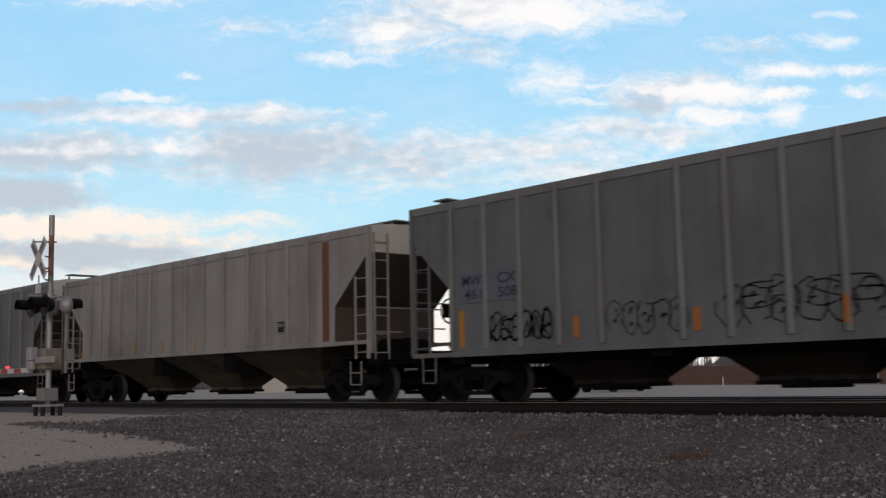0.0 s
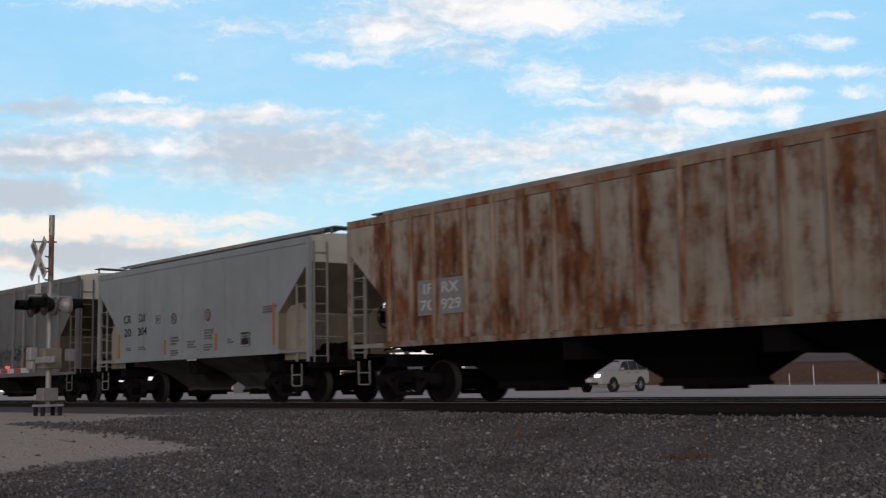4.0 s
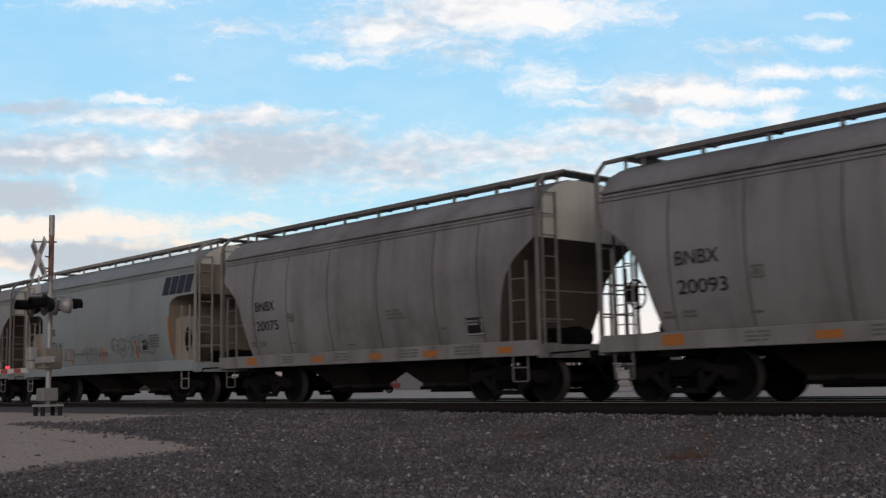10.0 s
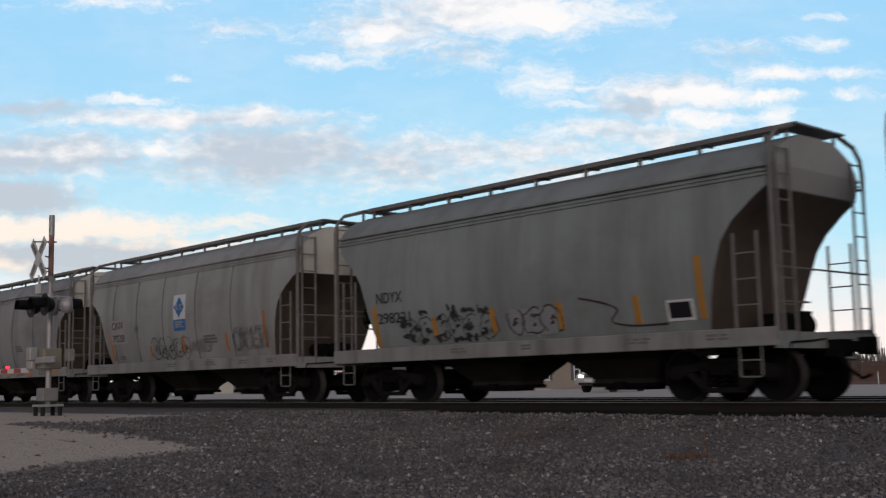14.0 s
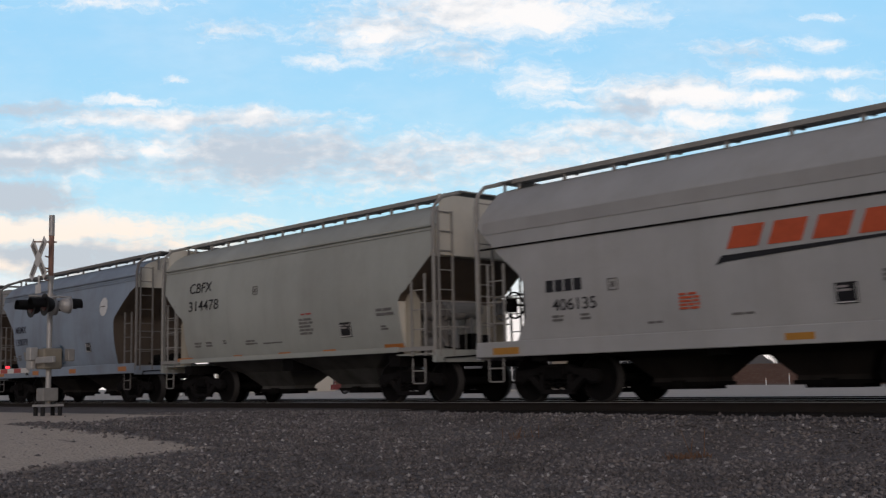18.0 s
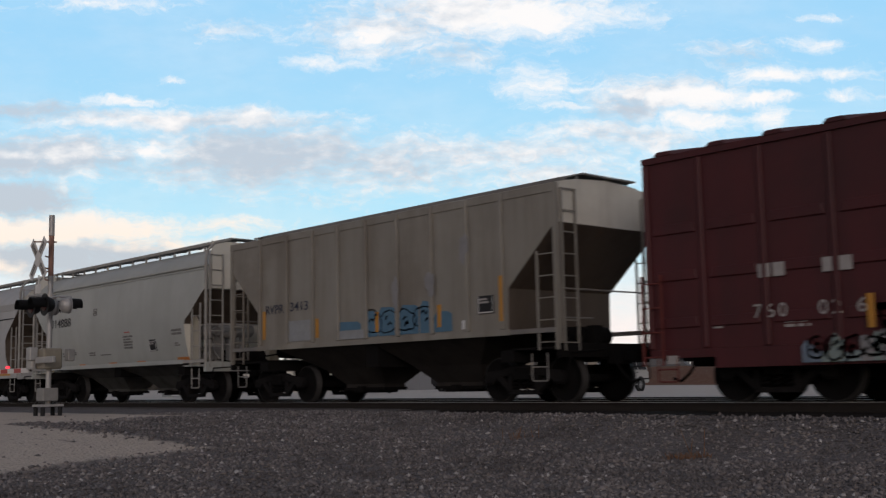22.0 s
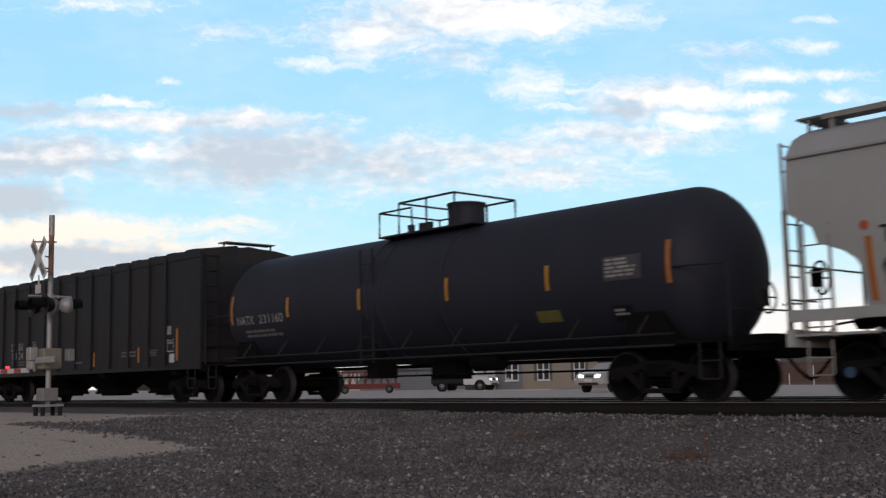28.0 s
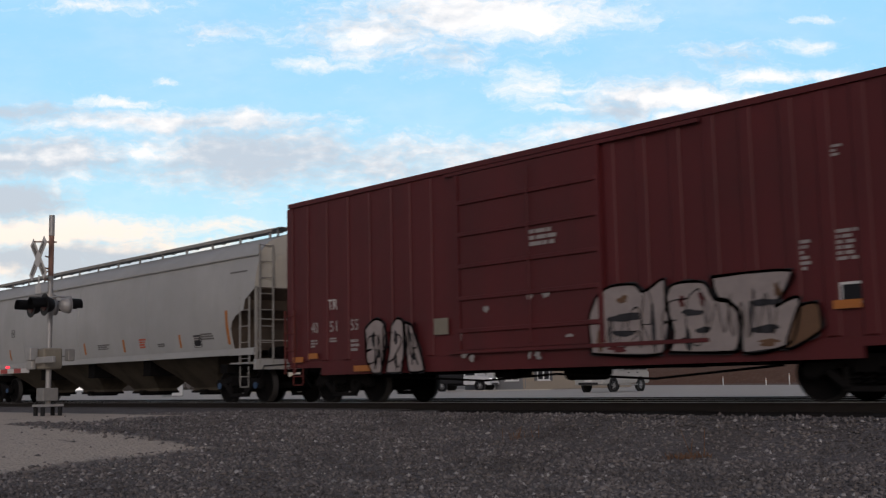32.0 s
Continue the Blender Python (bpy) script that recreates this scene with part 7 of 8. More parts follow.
# ---- boxcars, black hopper, tank car, pellet hopper ----
def boxcar(x0, x1, label, mat, eave, roof, z0, posts, door, door_mat, belts=(), truck_at=2.1, ridges=(), end_rows=8, hat=(0.07, 0.07), roof_mat=None):
    h = (x1 - x0) / 2
    o = (x0 + x1) / 2
    car = thing("boxcar", pose(o, 0, 0), label, "freight car", "cars of the freight train")
    car["start_x"] = o
    w = 1.55
    part("body", boxes((-h, h, -w, w, z0 + 0.32, eave)), mat, car)
    for s in (-1, 1):
        part("side_sill", boxes((-h + 1.3, h - 1.3, s * (w - 0.03) - 0.03, s * (w - 0.03) + 0.03, z0, z0 + 0.318), (-h, -h + 1.299, s * (w - 0.03) - 0.03, s * (w - 0.03) + 0.03, z0 + 0.18, z0 + 0.318), (h - 1.299, h, s * (w - 0.03) - 0.03, s * (w - 0.03) + 0.03, z0 + 0.18, z0 + 0.318)), mat, car)
        part("eave_rail", boxes((-h, h, s * (w + 0.02) - 0.03, s * (w + 0.02) + 0.03, eave - 0.09, eave + 0.02)), mat, car)
    bm = bmesh.new()
    n = 6
    rings = []
    for x in (-h - 0.02, h + 0.02):
        rings.append([bm.verts.new((x, -w - 0.05 + (2 * w + 0.1) * k / n, eave + (roof - eave) * (1 - abs(2 * k / n - 1)) + 0.02)) for k in range(n + 1)])
        rings[-1].append(bm.verts.new((x, 0, eave - 0.05)))
    for k in range(n):
        bm.faces.new((rings[0][k], rings[0][k + 1], rings[1][k + 1], rings[1][k]))
    bm.faces.new(rings[0])
    bm.faces.new(rings[1][::-1])
    part("roof", bm, roof_mat or mat, car)
    for k, x in enumerate(ridges):
        bm = bmesh.new()
        for s in (-1, 1):
            prism(bm, [(x - 0.2, 0), (x - 0.12, 0.07), (x + 0.12, 0.07), (x + 0.2, 0)], 0, 1)
            for v in list(bm.verts)[-8:]:
                t = v.co.y
                v.co = Vector((v.co.x, s * (0.05 + (w + 0.02) * t), eave + (roof - eave) * (1 - t) + 0.02 + v.co.z))
        part("roof_rib", bm, mat, car)
    for p in posts:
        bm = boxes((p - hat[0], p + hat[0], -w - hat[1], -w + 0.01, z0 + 0.33, eave - 0.1))
        part("side_post", soften(bm, 0.02), mat, car)
        part("side_post", boxes((p - 0.07, p + 0.07, w - 0.01, w + 0.07, z0 + 0.33, eave - 0.1)), mat, car)
    xs = sorted([-h + 0.04, *[p for p in posts], h - 0.04])
    for z in belts:
        for a, b in zip(xs, xs[1:]):
            if b - a > 0.5 and not (door[0] - 0.2 < (a + b) / 2 < door[1] + 0.2):
                bm = bmesh.new()
                prism(bm, [(a + 0.12, z - 0.09), (b - 0.12, z - 0.09), (b - 0.16, z + 0.09), (a + 0.16, z + 0.09)], -w - 0.035, -w + 0.005)
                part("side_bead", soften(bm, 0.015), mat, car)
    d = part("sliding_door", boxes((door[0], door[1], -w - 0.085, -w - 0.012, z0 + 0.42, eave - 0.2)), door_mat, car, "wide sliding door")
    for k in range(5):
        z = z0 + 0.8 + (eave - z0 - 1.2) * k / 4.6
        part("door_rib", soften(boxes((door[0] + 0.06, door[1] - 0.06, -w - 0.13, -w - 0.08, z - 0.045, z + 0.045)), 0.012), door_mat, d)
    for x in (door[0] + 0.03, door[1] - 0.03):
        part("door_edge", boxes((x - 0.05, x + 0.05, -w - 0.12, -w - 0.086, z0 + 0.42, eave - 0.2)), door_mat, d)
    bm = bmesh.new()
    tube(bm, [((door[0] + door[1]) / 2 + 0.15, -w - 0.15, z0 + 0.5), ((door[0] + door[1]) / 2 + 0.15, -w - 0.15, eave - 0.3)], 0.02, 6)
    if door_mat == mat:
        part("lock_rod", bm, door_mat, d)
    else:
        bm.free()
    part("door_track", boxes((door[0] - 0.3, door[1] + 2.2, -w - 0.11, -w - 0.031, z0 + 0.34, z0 + 0.41)), mat, car)
    part("door_track", boxes((door[0] - 0.3, door[1] + 2.2, -w - 0.11, -w - 0.031, eave - 0.19, eave - 0.12)), mat, car)
    for s in (-1, 1):
        for k in range(end_rows):
            z = z0 + 0.62 + (eave - z0 - 0.9) * k / (end_rows - 0.6)
            bm = bmesh.new()
            box(bm, min(s * h, s * (h + 0.11)), max(s * h, s * (h + 0.11)), -1.45, 1.45, z - 0.1, z + 0.1)
            part("end_corrugation", soften(bm, 0.05, 2), "end_rust", car)
        part("end_ladder", ladder_bm((s * (h + 0.1), 0.98), (s * (h + 0.1), 1.42), z0 + 0.3, z0 + 1.9), "ladder_red", car)
        part("end_walkway", boxes((min(s * h, s * (h + 0.3)), max(s * h, s * (h + 0.3)), -1.0, 1.0, 1.0, 1.05)), "grating", car)
        for q in (-1, 1):
            part("side_ladder", ladder_bm((s * (h - 0.12) - 0.2, q * (w + 0.08)), (s * (h - 0.12) - 0.2 + 0.4 * (s < 0) - 0.0 + 0.2 * (s > 0), q * (w + 0.08)), z0 + 0.05, z0 + 1.6), "ladder_red", car)
            part("step", step_bm(s * (h - 0.35), q * (w + 0.0), z0 - 0.22, z0 + 0.2), "ladder_red", car)
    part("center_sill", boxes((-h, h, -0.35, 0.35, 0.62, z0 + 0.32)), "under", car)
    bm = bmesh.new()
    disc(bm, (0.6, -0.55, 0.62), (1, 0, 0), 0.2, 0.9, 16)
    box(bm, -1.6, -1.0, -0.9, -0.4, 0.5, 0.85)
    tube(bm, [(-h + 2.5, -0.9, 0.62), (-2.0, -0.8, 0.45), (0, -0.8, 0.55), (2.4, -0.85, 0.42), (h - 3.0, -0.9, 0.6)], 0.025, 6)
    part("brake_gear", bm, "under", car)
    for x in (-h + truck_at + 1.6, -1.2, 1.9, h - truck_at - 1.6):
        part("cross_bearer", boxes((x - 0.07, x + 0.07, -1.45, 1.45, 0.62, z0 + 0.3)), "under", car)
    add_couplers(car, h)
    add_truck(car, -h + truck_at)
    add_truck(car, h - truck_at)
    return car


def outlined(c, pts, o, k, mat="spray_white"):
    """A sprayed letter shape: pale fill over a wider dark one."""
    cx, cz = sum(p[0] for p in pts) / len(pts), sum(p[1] for p in pts) / len(pts)
    out = []
    for x, z in pts:
        d = math.hypot(x - cx, z - cz)
        out.append((x + 0.055 * (x - cx) / d - o, z + 0.055 * (z - cz) / d))
    blot(c, out, "spray_black", -1.63 - 0.0015 * k)
    blot(c, [(x - o, z) for x, z in pts], mat, -1.64 - 0.0015 * k)
    bm = bmesh.new()
    stroke(bm, rounded([(x - o, z) for x, z in (*pts, pts[0])], 4), 0.045, -1.65, random.Random(k))
    bmesh.ops.solidify(bm, geom=bm.faces, thickness=0.001)
    tagged(part("graffiti", bm, "spray_black", c), kind="stuff")


def build_others():
    cars = []
    # oxide-red boxcar with roof ribs and a faded brown door
    posts = [v - 194.95 / 2 - 176.0 / 2 for v in (176.05, 177.15, 178.3, 179.5, 180.65, 181.8, 182.9, 187.25, 188.6, 189.8, 191.0, 192.15, 193.35, 194.6)]
    o = (176.0 + 194.95) / 2
    c = boxcar(176.0, 194.95, "dark red ribbed boxcar with graffiti and a faded brown door", "boxcar_red", 4.22, 4.52, 0.58, posts, (183.68 - o, 186.95 - o), "door_brown", (1.35, 2.15, 2.95), 2.1, [-9.0 + 1.06 * k for k in range(18)], 10, (0.05, 0.055))
    y = -1.555
    for k, x in enumerate((178.2, 178.46, 179.3, 179.58)):
        panel(c, "mark_block", x - o, x + 0.2 - o, 1.98, 2.2, "ink_pale", -1.592)
    for s, x in (("7", 178.08), ("6", 178.3), ("0", 178.52), ("0", 179.2), ("2", 179.42), ("6", 179.82)):
        wording(c, s, x - o, 1.34, 0.22, "ink_pale", -1.592, width=0.15)
    # sprayed mural along the lower side: ragged backing, broad strokes, thin dark lines
    rnd = random.Random(19)
    for k in range(30):
        x = 178.9 + 0.158 * k
        top = 0.88 + 0.55 * min(1.0, max(0.0, (x - 179.9) / 0.9)) + rnd.uniform(-0.12, 0.18)
        blot(c, [(x - o, 0.62), (x + 0.2 - o, 0.62), (x + 0.2 - o, top - rnd.uniform(0.0, 0.15)), (x + 0.08 - o, top), (x - o, top - rnd.uniform(0.0, 0.2))], rnd.choice(("spray_teal", "spray_teal", "mural_mint", "spray_grey", "mural_blue")), -1.626 - 0.0006 * (k % 7))
    spray(c, 180.2 - o, 183.6 - o, 0.68, 1.42, "spray_white", 71, -1.634, 0.05, count=8, loops=2)
    bubbles(c, 179.0 - o, 180.2 - o, 0.66, 1.0, "spray_white", 77, -1.634, 0.04, 4)
    spray(c, 180.1 - o, 183.7 - o, 0.66, 1.5, "mural_mint", 75, -1.638, 0.09, count=10, loops=2)
    bubbles(c, 180.0 - o, 183.6 - o, 0.66, 1.45, "mural_line", 76, -1.643, 0.025, 8)
    for x, z0, z1, w in ((181.05, 1.3, 1.82, 0.17), (181.45, 1.3, 1.7, 0.1), (182.15, 1.2, 1.7, 0.1), (182.45, 1.2, 1.95, 0.07), (183.5, 1.1, 2.1, 0.12), (183.15, 1.1, 1.55, 0.2)):
        blot(c, cloudlet(x - o, (z0 + z1) / 2, w / 2, (z1 - z0) / 2, 18, int(x * 10), 0.3), "spray_grey", -1.63)
    bubbles(c, 191.0 - o, 192.3 - o, 0.95, 1.4, "ink_pale", 72, -1.592, 0.018, 4)
    spray(c, 191.1 - o, 192.2 - o, 1.35, 1.95, "ink_pale", 74, -1.592, 0.02, count=4, loops=2)
    bubbles(c, 191.05 - o, 191.7 - o, 1.85, 2.15, "ink_pale", 78, -1.592, 0.018, 2)
    spray(c, 187.3 - o, 188.3 - o, 1.75, 2.1, "mural_grey", 73, -1.592, 0.03, count=4)
    for k in range(9):
        bars(c, 185.08 - o, 3.05 - 0.14 * k if k < 3 else 2.7 - 0.1 * k, 0.62 if k < 3 else 0.25, 0.09, 1, "ink_pale", -1.64, k)
    panel(c, "paper_notice", 185.53 - o, 185.9 - o, 1.1, 1.44, "placard_white", -1.642)
    panel(c, "label_plate", 182.87 - o, 183.17 - o, 1.55, 1.75, "placard_white", y)
    for x, a, b in ((180.04, 1.1, 1.6), (183.4, 1.35, 1.85), (187.04, 1.4, 1.9), (190.95, 1.2, 1.7), (194.85, 1.15, 2.15)):
        strip(c, x - o, a, b, "reflector_yellow", 0.11, -1.63)
    blot(c, cloudlet(192.73 - o, 3.66, 0.30, 0.37, 30, 1, 0.0), "ink_pale", y, "round_emblem", "cream round emblem with a cross")
    blot(c, cloudlet(192.73 - o, 3.66, 0.25, 0.32, 30, 1, 0.0), "boxcar_red", y - 0.006, "emblem_field")
    part("emblem_cross", boxes((192.69 - o, 192.77 - o, y - 0.014, y - 0.008, 3.40, 3.92), (192.52 - o, 192.691 - o, y - 0.014, y - 0.008, 3.62, 3.70), (192.769 - o, 192.94 - o, y - 0.014, y - 0.008, 3.62, 3.70)), "ink_pale", c)
    placard(c, 192.72 - o, 1.6, 0.48, 0.34, y)
    for x, z, w, hh, r in ((193.6, 1.3, 0.5, 0.55, 5), (193.5, 0.85, 0.3, 0.08, 1), (194.0, 0.85, 0.25, 0.08, 1), (178.6, 1.15, 0.5, 0.14, 2), (184.1, 1.55, 0.5, 0.12, 2), (177.3, 1.2, 0.2, 0.1, 2)):
        bars(c, x - o, z, w, hh, r, "ink_pale", y, 12)
    for x in (176.35, 182.05, 187.0, 191.7, 194.45):
        panel(c, "sill_plate", x - o, x + 0.22 - o, 0.66, 0.8, "ink_pale", -1.555)
    cars.append(c)
    # hi-cube boxcar
    o = (252.85 + 268.9) / 2
    posts = [v - o for v in (252.9, 253.55, 254.33, 255.15, 255.95, 256.72, 257.36, 258.05, 258.85, 263.0, 263.7, 264.43, 265.12, 265.81, 266.55, 267.16, 267.75, 268.3)]
    c = boxcar(252.85, 268.9, "tall red boxcar with white and grey graffiti", "boxcar_rust", 4.88, 5.1, 0.66, posts, (259.0 - o, 262.8 - o), "boxcar_rust", (), 1.5, (), 7, (0.12, 0.035), "roof_zinc")
    wording(c, "TR", 254.44 - o, 2.18, 0.24, "ink_white", y, width=0.36)
    for s, x in (("40", 253.75), ("51", 254.5), ("55", 255.3)):
        wording(c, s, x - o, 1.66, 0.25, "ink_pale", y, width=0.28)
    # bubble letters with dark outlines
    for k, pts in enumerate((((255.95, 1.66), (256.17, 1.8), (256.37, 1.86), (256.62, 1.72), (256.67, 1.32), (256.48, 0.68), (256.19, 0.68), (255.99, 1.0)),
                             ((256.86, 1.68), (257.06, 1.83), (257.24, 1.76), (257.28, 1.3), (257.17, 0.68), (256.68, 0.68), (256.79, 1.1)),
                             ((257.32, 1.74), (257.55, 1.65), (257.68, 1.37), (257.78, 1.15), (257.92, 0.75), (257.88, 0.68), (257.45, 0.68), (257.38, 1.06)))):
        outlined(c, pts, o, k)
    spray(c, 255.98 - o, 257.85 - o, 0.75, 1.72, "spray_black", 83, -1.656, 0.035, count=6, loops=2)
    for k, (x, z, rx, rz) in enumerate(((256.24, 1.42, 0.06, 0.14), (256.42, 1.08, 0.05, 0.08), (257.02, 1.42, 0.045, 0.17), (257.6, 1.0, 0.07, 0.09), (256.3, 0.95, 0.03, 0.2), (257.02, 0.9, 0.03, 0.18), (257.5, 1.4, 0.04, 0.1))):
        blot(c, cloudlet(x - o, z, rx, rz, 16, 170 + k, 0.3), "spray_black", -1.652)
    for k, pts in enumerate((((262.51, 0.89), (262.48, 1.55), (262.69, 1.93), (263.03, 2.07), (263.52, 2.06), (263.71, 1.92), (264.14, 2.11), (264.17, 1.89), (264.22, 1.45), (264.04, 0.84)),
                             ((264.21, 0.86), (264.32, 1.2), (264.16, 1.7), (264.29, 1.97), (264.66, 2.02), (264.98, 1.96), (265.14, 1.69), (265.41, 1.62), (265.6, 1.37), (265.54, 0.9), (265.37, 0.82)),
                             ((265.11, 2.06), (266.55, 2.04), (266.32, 1.61), (266.26, 1.5), (266.65, 1.62), (266.58, 1.09), (266.35, 0.87), (265.64, 0.81), (265.64, 1.37), (265.42, 1.65), (265.2, 1.72)),
                             ((266.64, 1.48), (266.95, 1.51), (267.01, 1.18), (266.91, 1.04), (266.4, 0.84)))):
        outlined(c, pts, o, k, "spray_white" if k < 3 else "spray_brown")
    spray(c, 262.7 - o, 266.3 - o, 0.95, 1.9, "spray_black", 84, -1.656, 0.018, count=8, loops=1)
    for k, (x, z, rx, rz) in enumerate(((263.3, 1.5, 0.33, 0.08), (263.25, 1.22, 0.25, 0.05), (264.7, 1.5, 0.2, 0.055), (264.9, 1.2, 0.13, 0.055), (266.08, 1.58, 0.26, 0.06), (266.05, 1.16, 0.27, 0.06), (262.95, 1.25, 0.025, 0.3), (264.6, 1.05, 0.05, 0.22), (265.8, 1.35, 0.03, 0.25), (263.9, 1.3, 0.04, 0.4))):
        blot(c, cloudlet(x - o, z, rx, rz, 18, 180 + k, 0.3), "spray_black", -1.652)
    for k, (x, z, rx, rz) in enumerate(((263.25, 1.82, 0.1, 0.07), (264.5, 1.7, 0.06, 0.08), (266.3, 1.75, 0.05, 0.12), (263.1, 0.95, 0.2, 0.05), (266.1, 0.95, 0.2, 0.05), (264.9, 1.72, 0.05, 0.1), (262.7, 1.1, 0.06, 0.16))):
        blot(c, cloudlet(x - o, z, rx, rz, 18, 190 + k, 0.5), "boxcar_rust" if k % 2 else "spray_brown", -1.65)
    panel(c, "sign_plate", 258.25 - o, 258.68 - o, 1.42, 1.76, "signal_tan", -1.63, "tan plate")
    bars(c, 261.05 - o, 2.95, 0.75, 0.36, 3, "ink_pale", -1.645, 14)
    for x, z, w, hh, r in ((266.45, 2.0, 0.4, 0.5, 6), (267.2, 2.1, 0.45, 0.5, 6), (267.1, 3.7, 0.4, 0.2, 3), (253.75, 1.3, 0.3, 0.2, 3), (254.5, 1.4, 0.3, 0.12, 2), (255.3, 1.15, 0.3, 0.3, 3)):
        bars(c, x - o, z, w, hh, r, "ink_pale", y, 15)
    placard(c, 267.5 - o, 1.63, 0.42, 0.34, y, True)
    for x0, x1, z in ((253.1, 253.5, 0.98), (253.75, 254.1, 1.05), (267.2, 267.65, 1.4), (265.6, 265.95, 1.05), (263.0, 263.4, 0.95), (255.5, 256.5, 0.72)):
        panel(c, "reflector_strip", x0 - o, x1 - o, z, z + 0.13, "reflector_orange", -1.63)
    rnd = random.Random(3)
    for k in range(9):
        blot(c, cloudlet(257.9 + 4.9 * rnd.random() - o, 0.9 + 1.5 * rnd.random() ** 2, 0.03 + 0.07 * rnd.random(), 0.03 + 0.06 * rnd.random(), 10, k, 0.6), "ink_pale", -1.645 - 0.0005 * k, "paint_splash")
    cars.append(c)
    # black three-bay hopper with a ribbed roof
    o = (196.92 + 213.3) / 2
    c = hopper(196.92, 213.3, "black ribbed open-top style hopper car with a corrugated cover", "car_black", "black", 3, "thin", posts=[v - o for v in (198.0, 199.1, 200.23, 201.46, 202.84, 204.0, 205.28, 206.49, 207.81, 209.07, 210.32, 211.35)], ladder="ladder_black", bay_mat="under", trucks=1.6, band=False, roof=4.38, board=None, end_mat="car_black", end_top="end_black")
    for k in range(15):
        x = -7.6 + 15.2 * k / 14
        bm = bmesh.new()
        for s in (-1, 1):
            prism(bm, [(x - 0.42, -0.02), (x - 0.22, 0.09), (x + 0.22, 0.09), (x + 0.42, -0.02)], 0, 1)
            for v in list(bm.verts)[-8:]:
                t = v.co.y
                v.co = Vector((v.co.x, s * (0.2 + 1.38 * t), 4.37 - 0.18 * t ** 3 + v.co.z))
        part("cover_rib", bm, "car_black", c)
    y = -1.572
    for s, x, z in (("DC", 199.88, 1.86), ("BX", 200.56, 1.86), ("10", 199.98, 1.55), ("24", 200.56, 1.55)):
        wording(c, s, x - o, z, 0.26, "ink_pale", y, width=0.42)
    square(c, 201.95 - o, 2.0, 0.26, "ink_pale", y)
    for x, a, b in ((198.0, 1.15, 2.0), (203.4, 1.2, 1.65), (206.7, 1.15, 1.6), (209.7, 1.2, 1.65), (212.0, 1.2, 2.1)):
        strip(c, x - o, a, b, "reflector_orange", 0.09, y)
    panel(c, "label_plate", 202.1 - o, 202.3 - o, 1.1, 1.5, "ink_pale", -1.65)
    panel(c, "label_plate", 211.45 - o, 211.65 - o, 1.95, 2.2, "ink_pale", y)
    panel(c, "label_plate", 211.6 - o, 211.85 - o, 1.15, 1.4, "placard_white", -1.58)
    placard(c, 211.65 - o, 1.65, 0.4, 0.42, y)
    for x, z, w, hh, r in ((199.9, 1.3, 0.4, 0.18, 2), (200.6, 1.3, 0.55, 0.18, 2), (202.9, 1.2, 0.7, 0.12, 1), (205.2, 1.25, 0.7, 0.08, 1), (208.6, 1.35, 1.0, 0.2, 2), (210.2, 1.35, 0.8, 0.2, 3)):
        bars(c, x - o, z, w, hh, r, "ink_dim", y, 16)
    cars.append(c)
    # pellet hopper with four bays
    c = hopper(231.13, 251.3, "long pale four-bay pellet hopper car", "hopper_tilx", "pellet", 4, "thin", eave=3.86, roof=4.42, board=4.59, ladder="ladder_pale", bay_mat="bay_tan", trucks=1.6, seams=[-5.0, -0.5, 4.2], brackets=1.5, belts=())
    o = c["start_x"]
    for s in (-1, 1):
        part("sill_flange", boxes((-8.9, 8.9, s * 1.57 - 0.05, s * 1.57 + 0.05, 1.25, 1.42)), "hopper_tilx", c)
        for xa in (-10.08, 8.88):
            part("end_sill_cap", boxes((xa, xa + 1.2, s * 1.56 - 0.04, s * 1.56 + 0.04, 1.24, 1.42)), "hopper_tilx", c)
    marks(c, "TILX", "638523", 232.68, 2.34, 0.25, "ink_black", gap=0.45, wide=0.7, wide2=1.2)
    blot(c, cloudlet(232.45 - o, 2.62, 0.07, 0.07, 16, 1, 0.0), "logo_red", y, "red_dot")
    strip(c, 232.5 - o, 1.5, 2.45, "reflector_orange", 0.1)
    for k, x in enumerate((234.89, 238.31, 241.13, 243.87, 247.32)):
        strip(c, x - o, 1.55, 1.92, "reflector_orange", 0.085)
    strip(c, 249.9 - o, 1.55, 2.45, "reflector_orange", 0.1)
    square(c, 235.3 - o, 2.5, 0.26)
    placard(c, 248.28 - o, 1.7, 0.4, 0.34)
    for x, z, w, hh, r, m in ((232.7, 1.7, 0.5, 0.2, 2, "ink_dim"), (242.1, 1.65, 0.8, 0.18, 3, "ink_dim"), (244.9, 1.6, 0.4, 0.3, 4, "logo_red"), (246.0, 1.6, 0.4, 0.12, 2, "ink_dim"), (248.5, 1.7, 0.7, 0.2, 3, "ink_dim"), (250.0, 3.4, 0.9, 0.06, 1, "ink_dim"), (239.3, 1.52, 0.4, 0.06, 1, "ink_dim")):
        bars(c, x - o, z, w, hh, r, m, y, 17)
    cars.append(c)
    # tank car
    o = 221.72
    c = thing("tank_car", pose(o, 0, 0), "black tank car with a railed dome platform", "freight car", "cars of the freight train")
    c["start_x"] = o
    r, hl, zc = 1.52, 7.83, 2.385
    prof = [(-hl + 0.95 * (1 - math.cos(math.pi / 2 * k / 9)), r * math.sin(math.pi / 2 * k / 9)) for k in range(10)]
    full = prof + [(-2.0, r), (2.0, r)] + [(-s, q) for s, q in prof[::-1]]
    bm = bmesh.new()
    lathe(bm, full, (0, 0, zc), (1, 0, 0), 48)
    part("tank", bm, "tank_black", c)
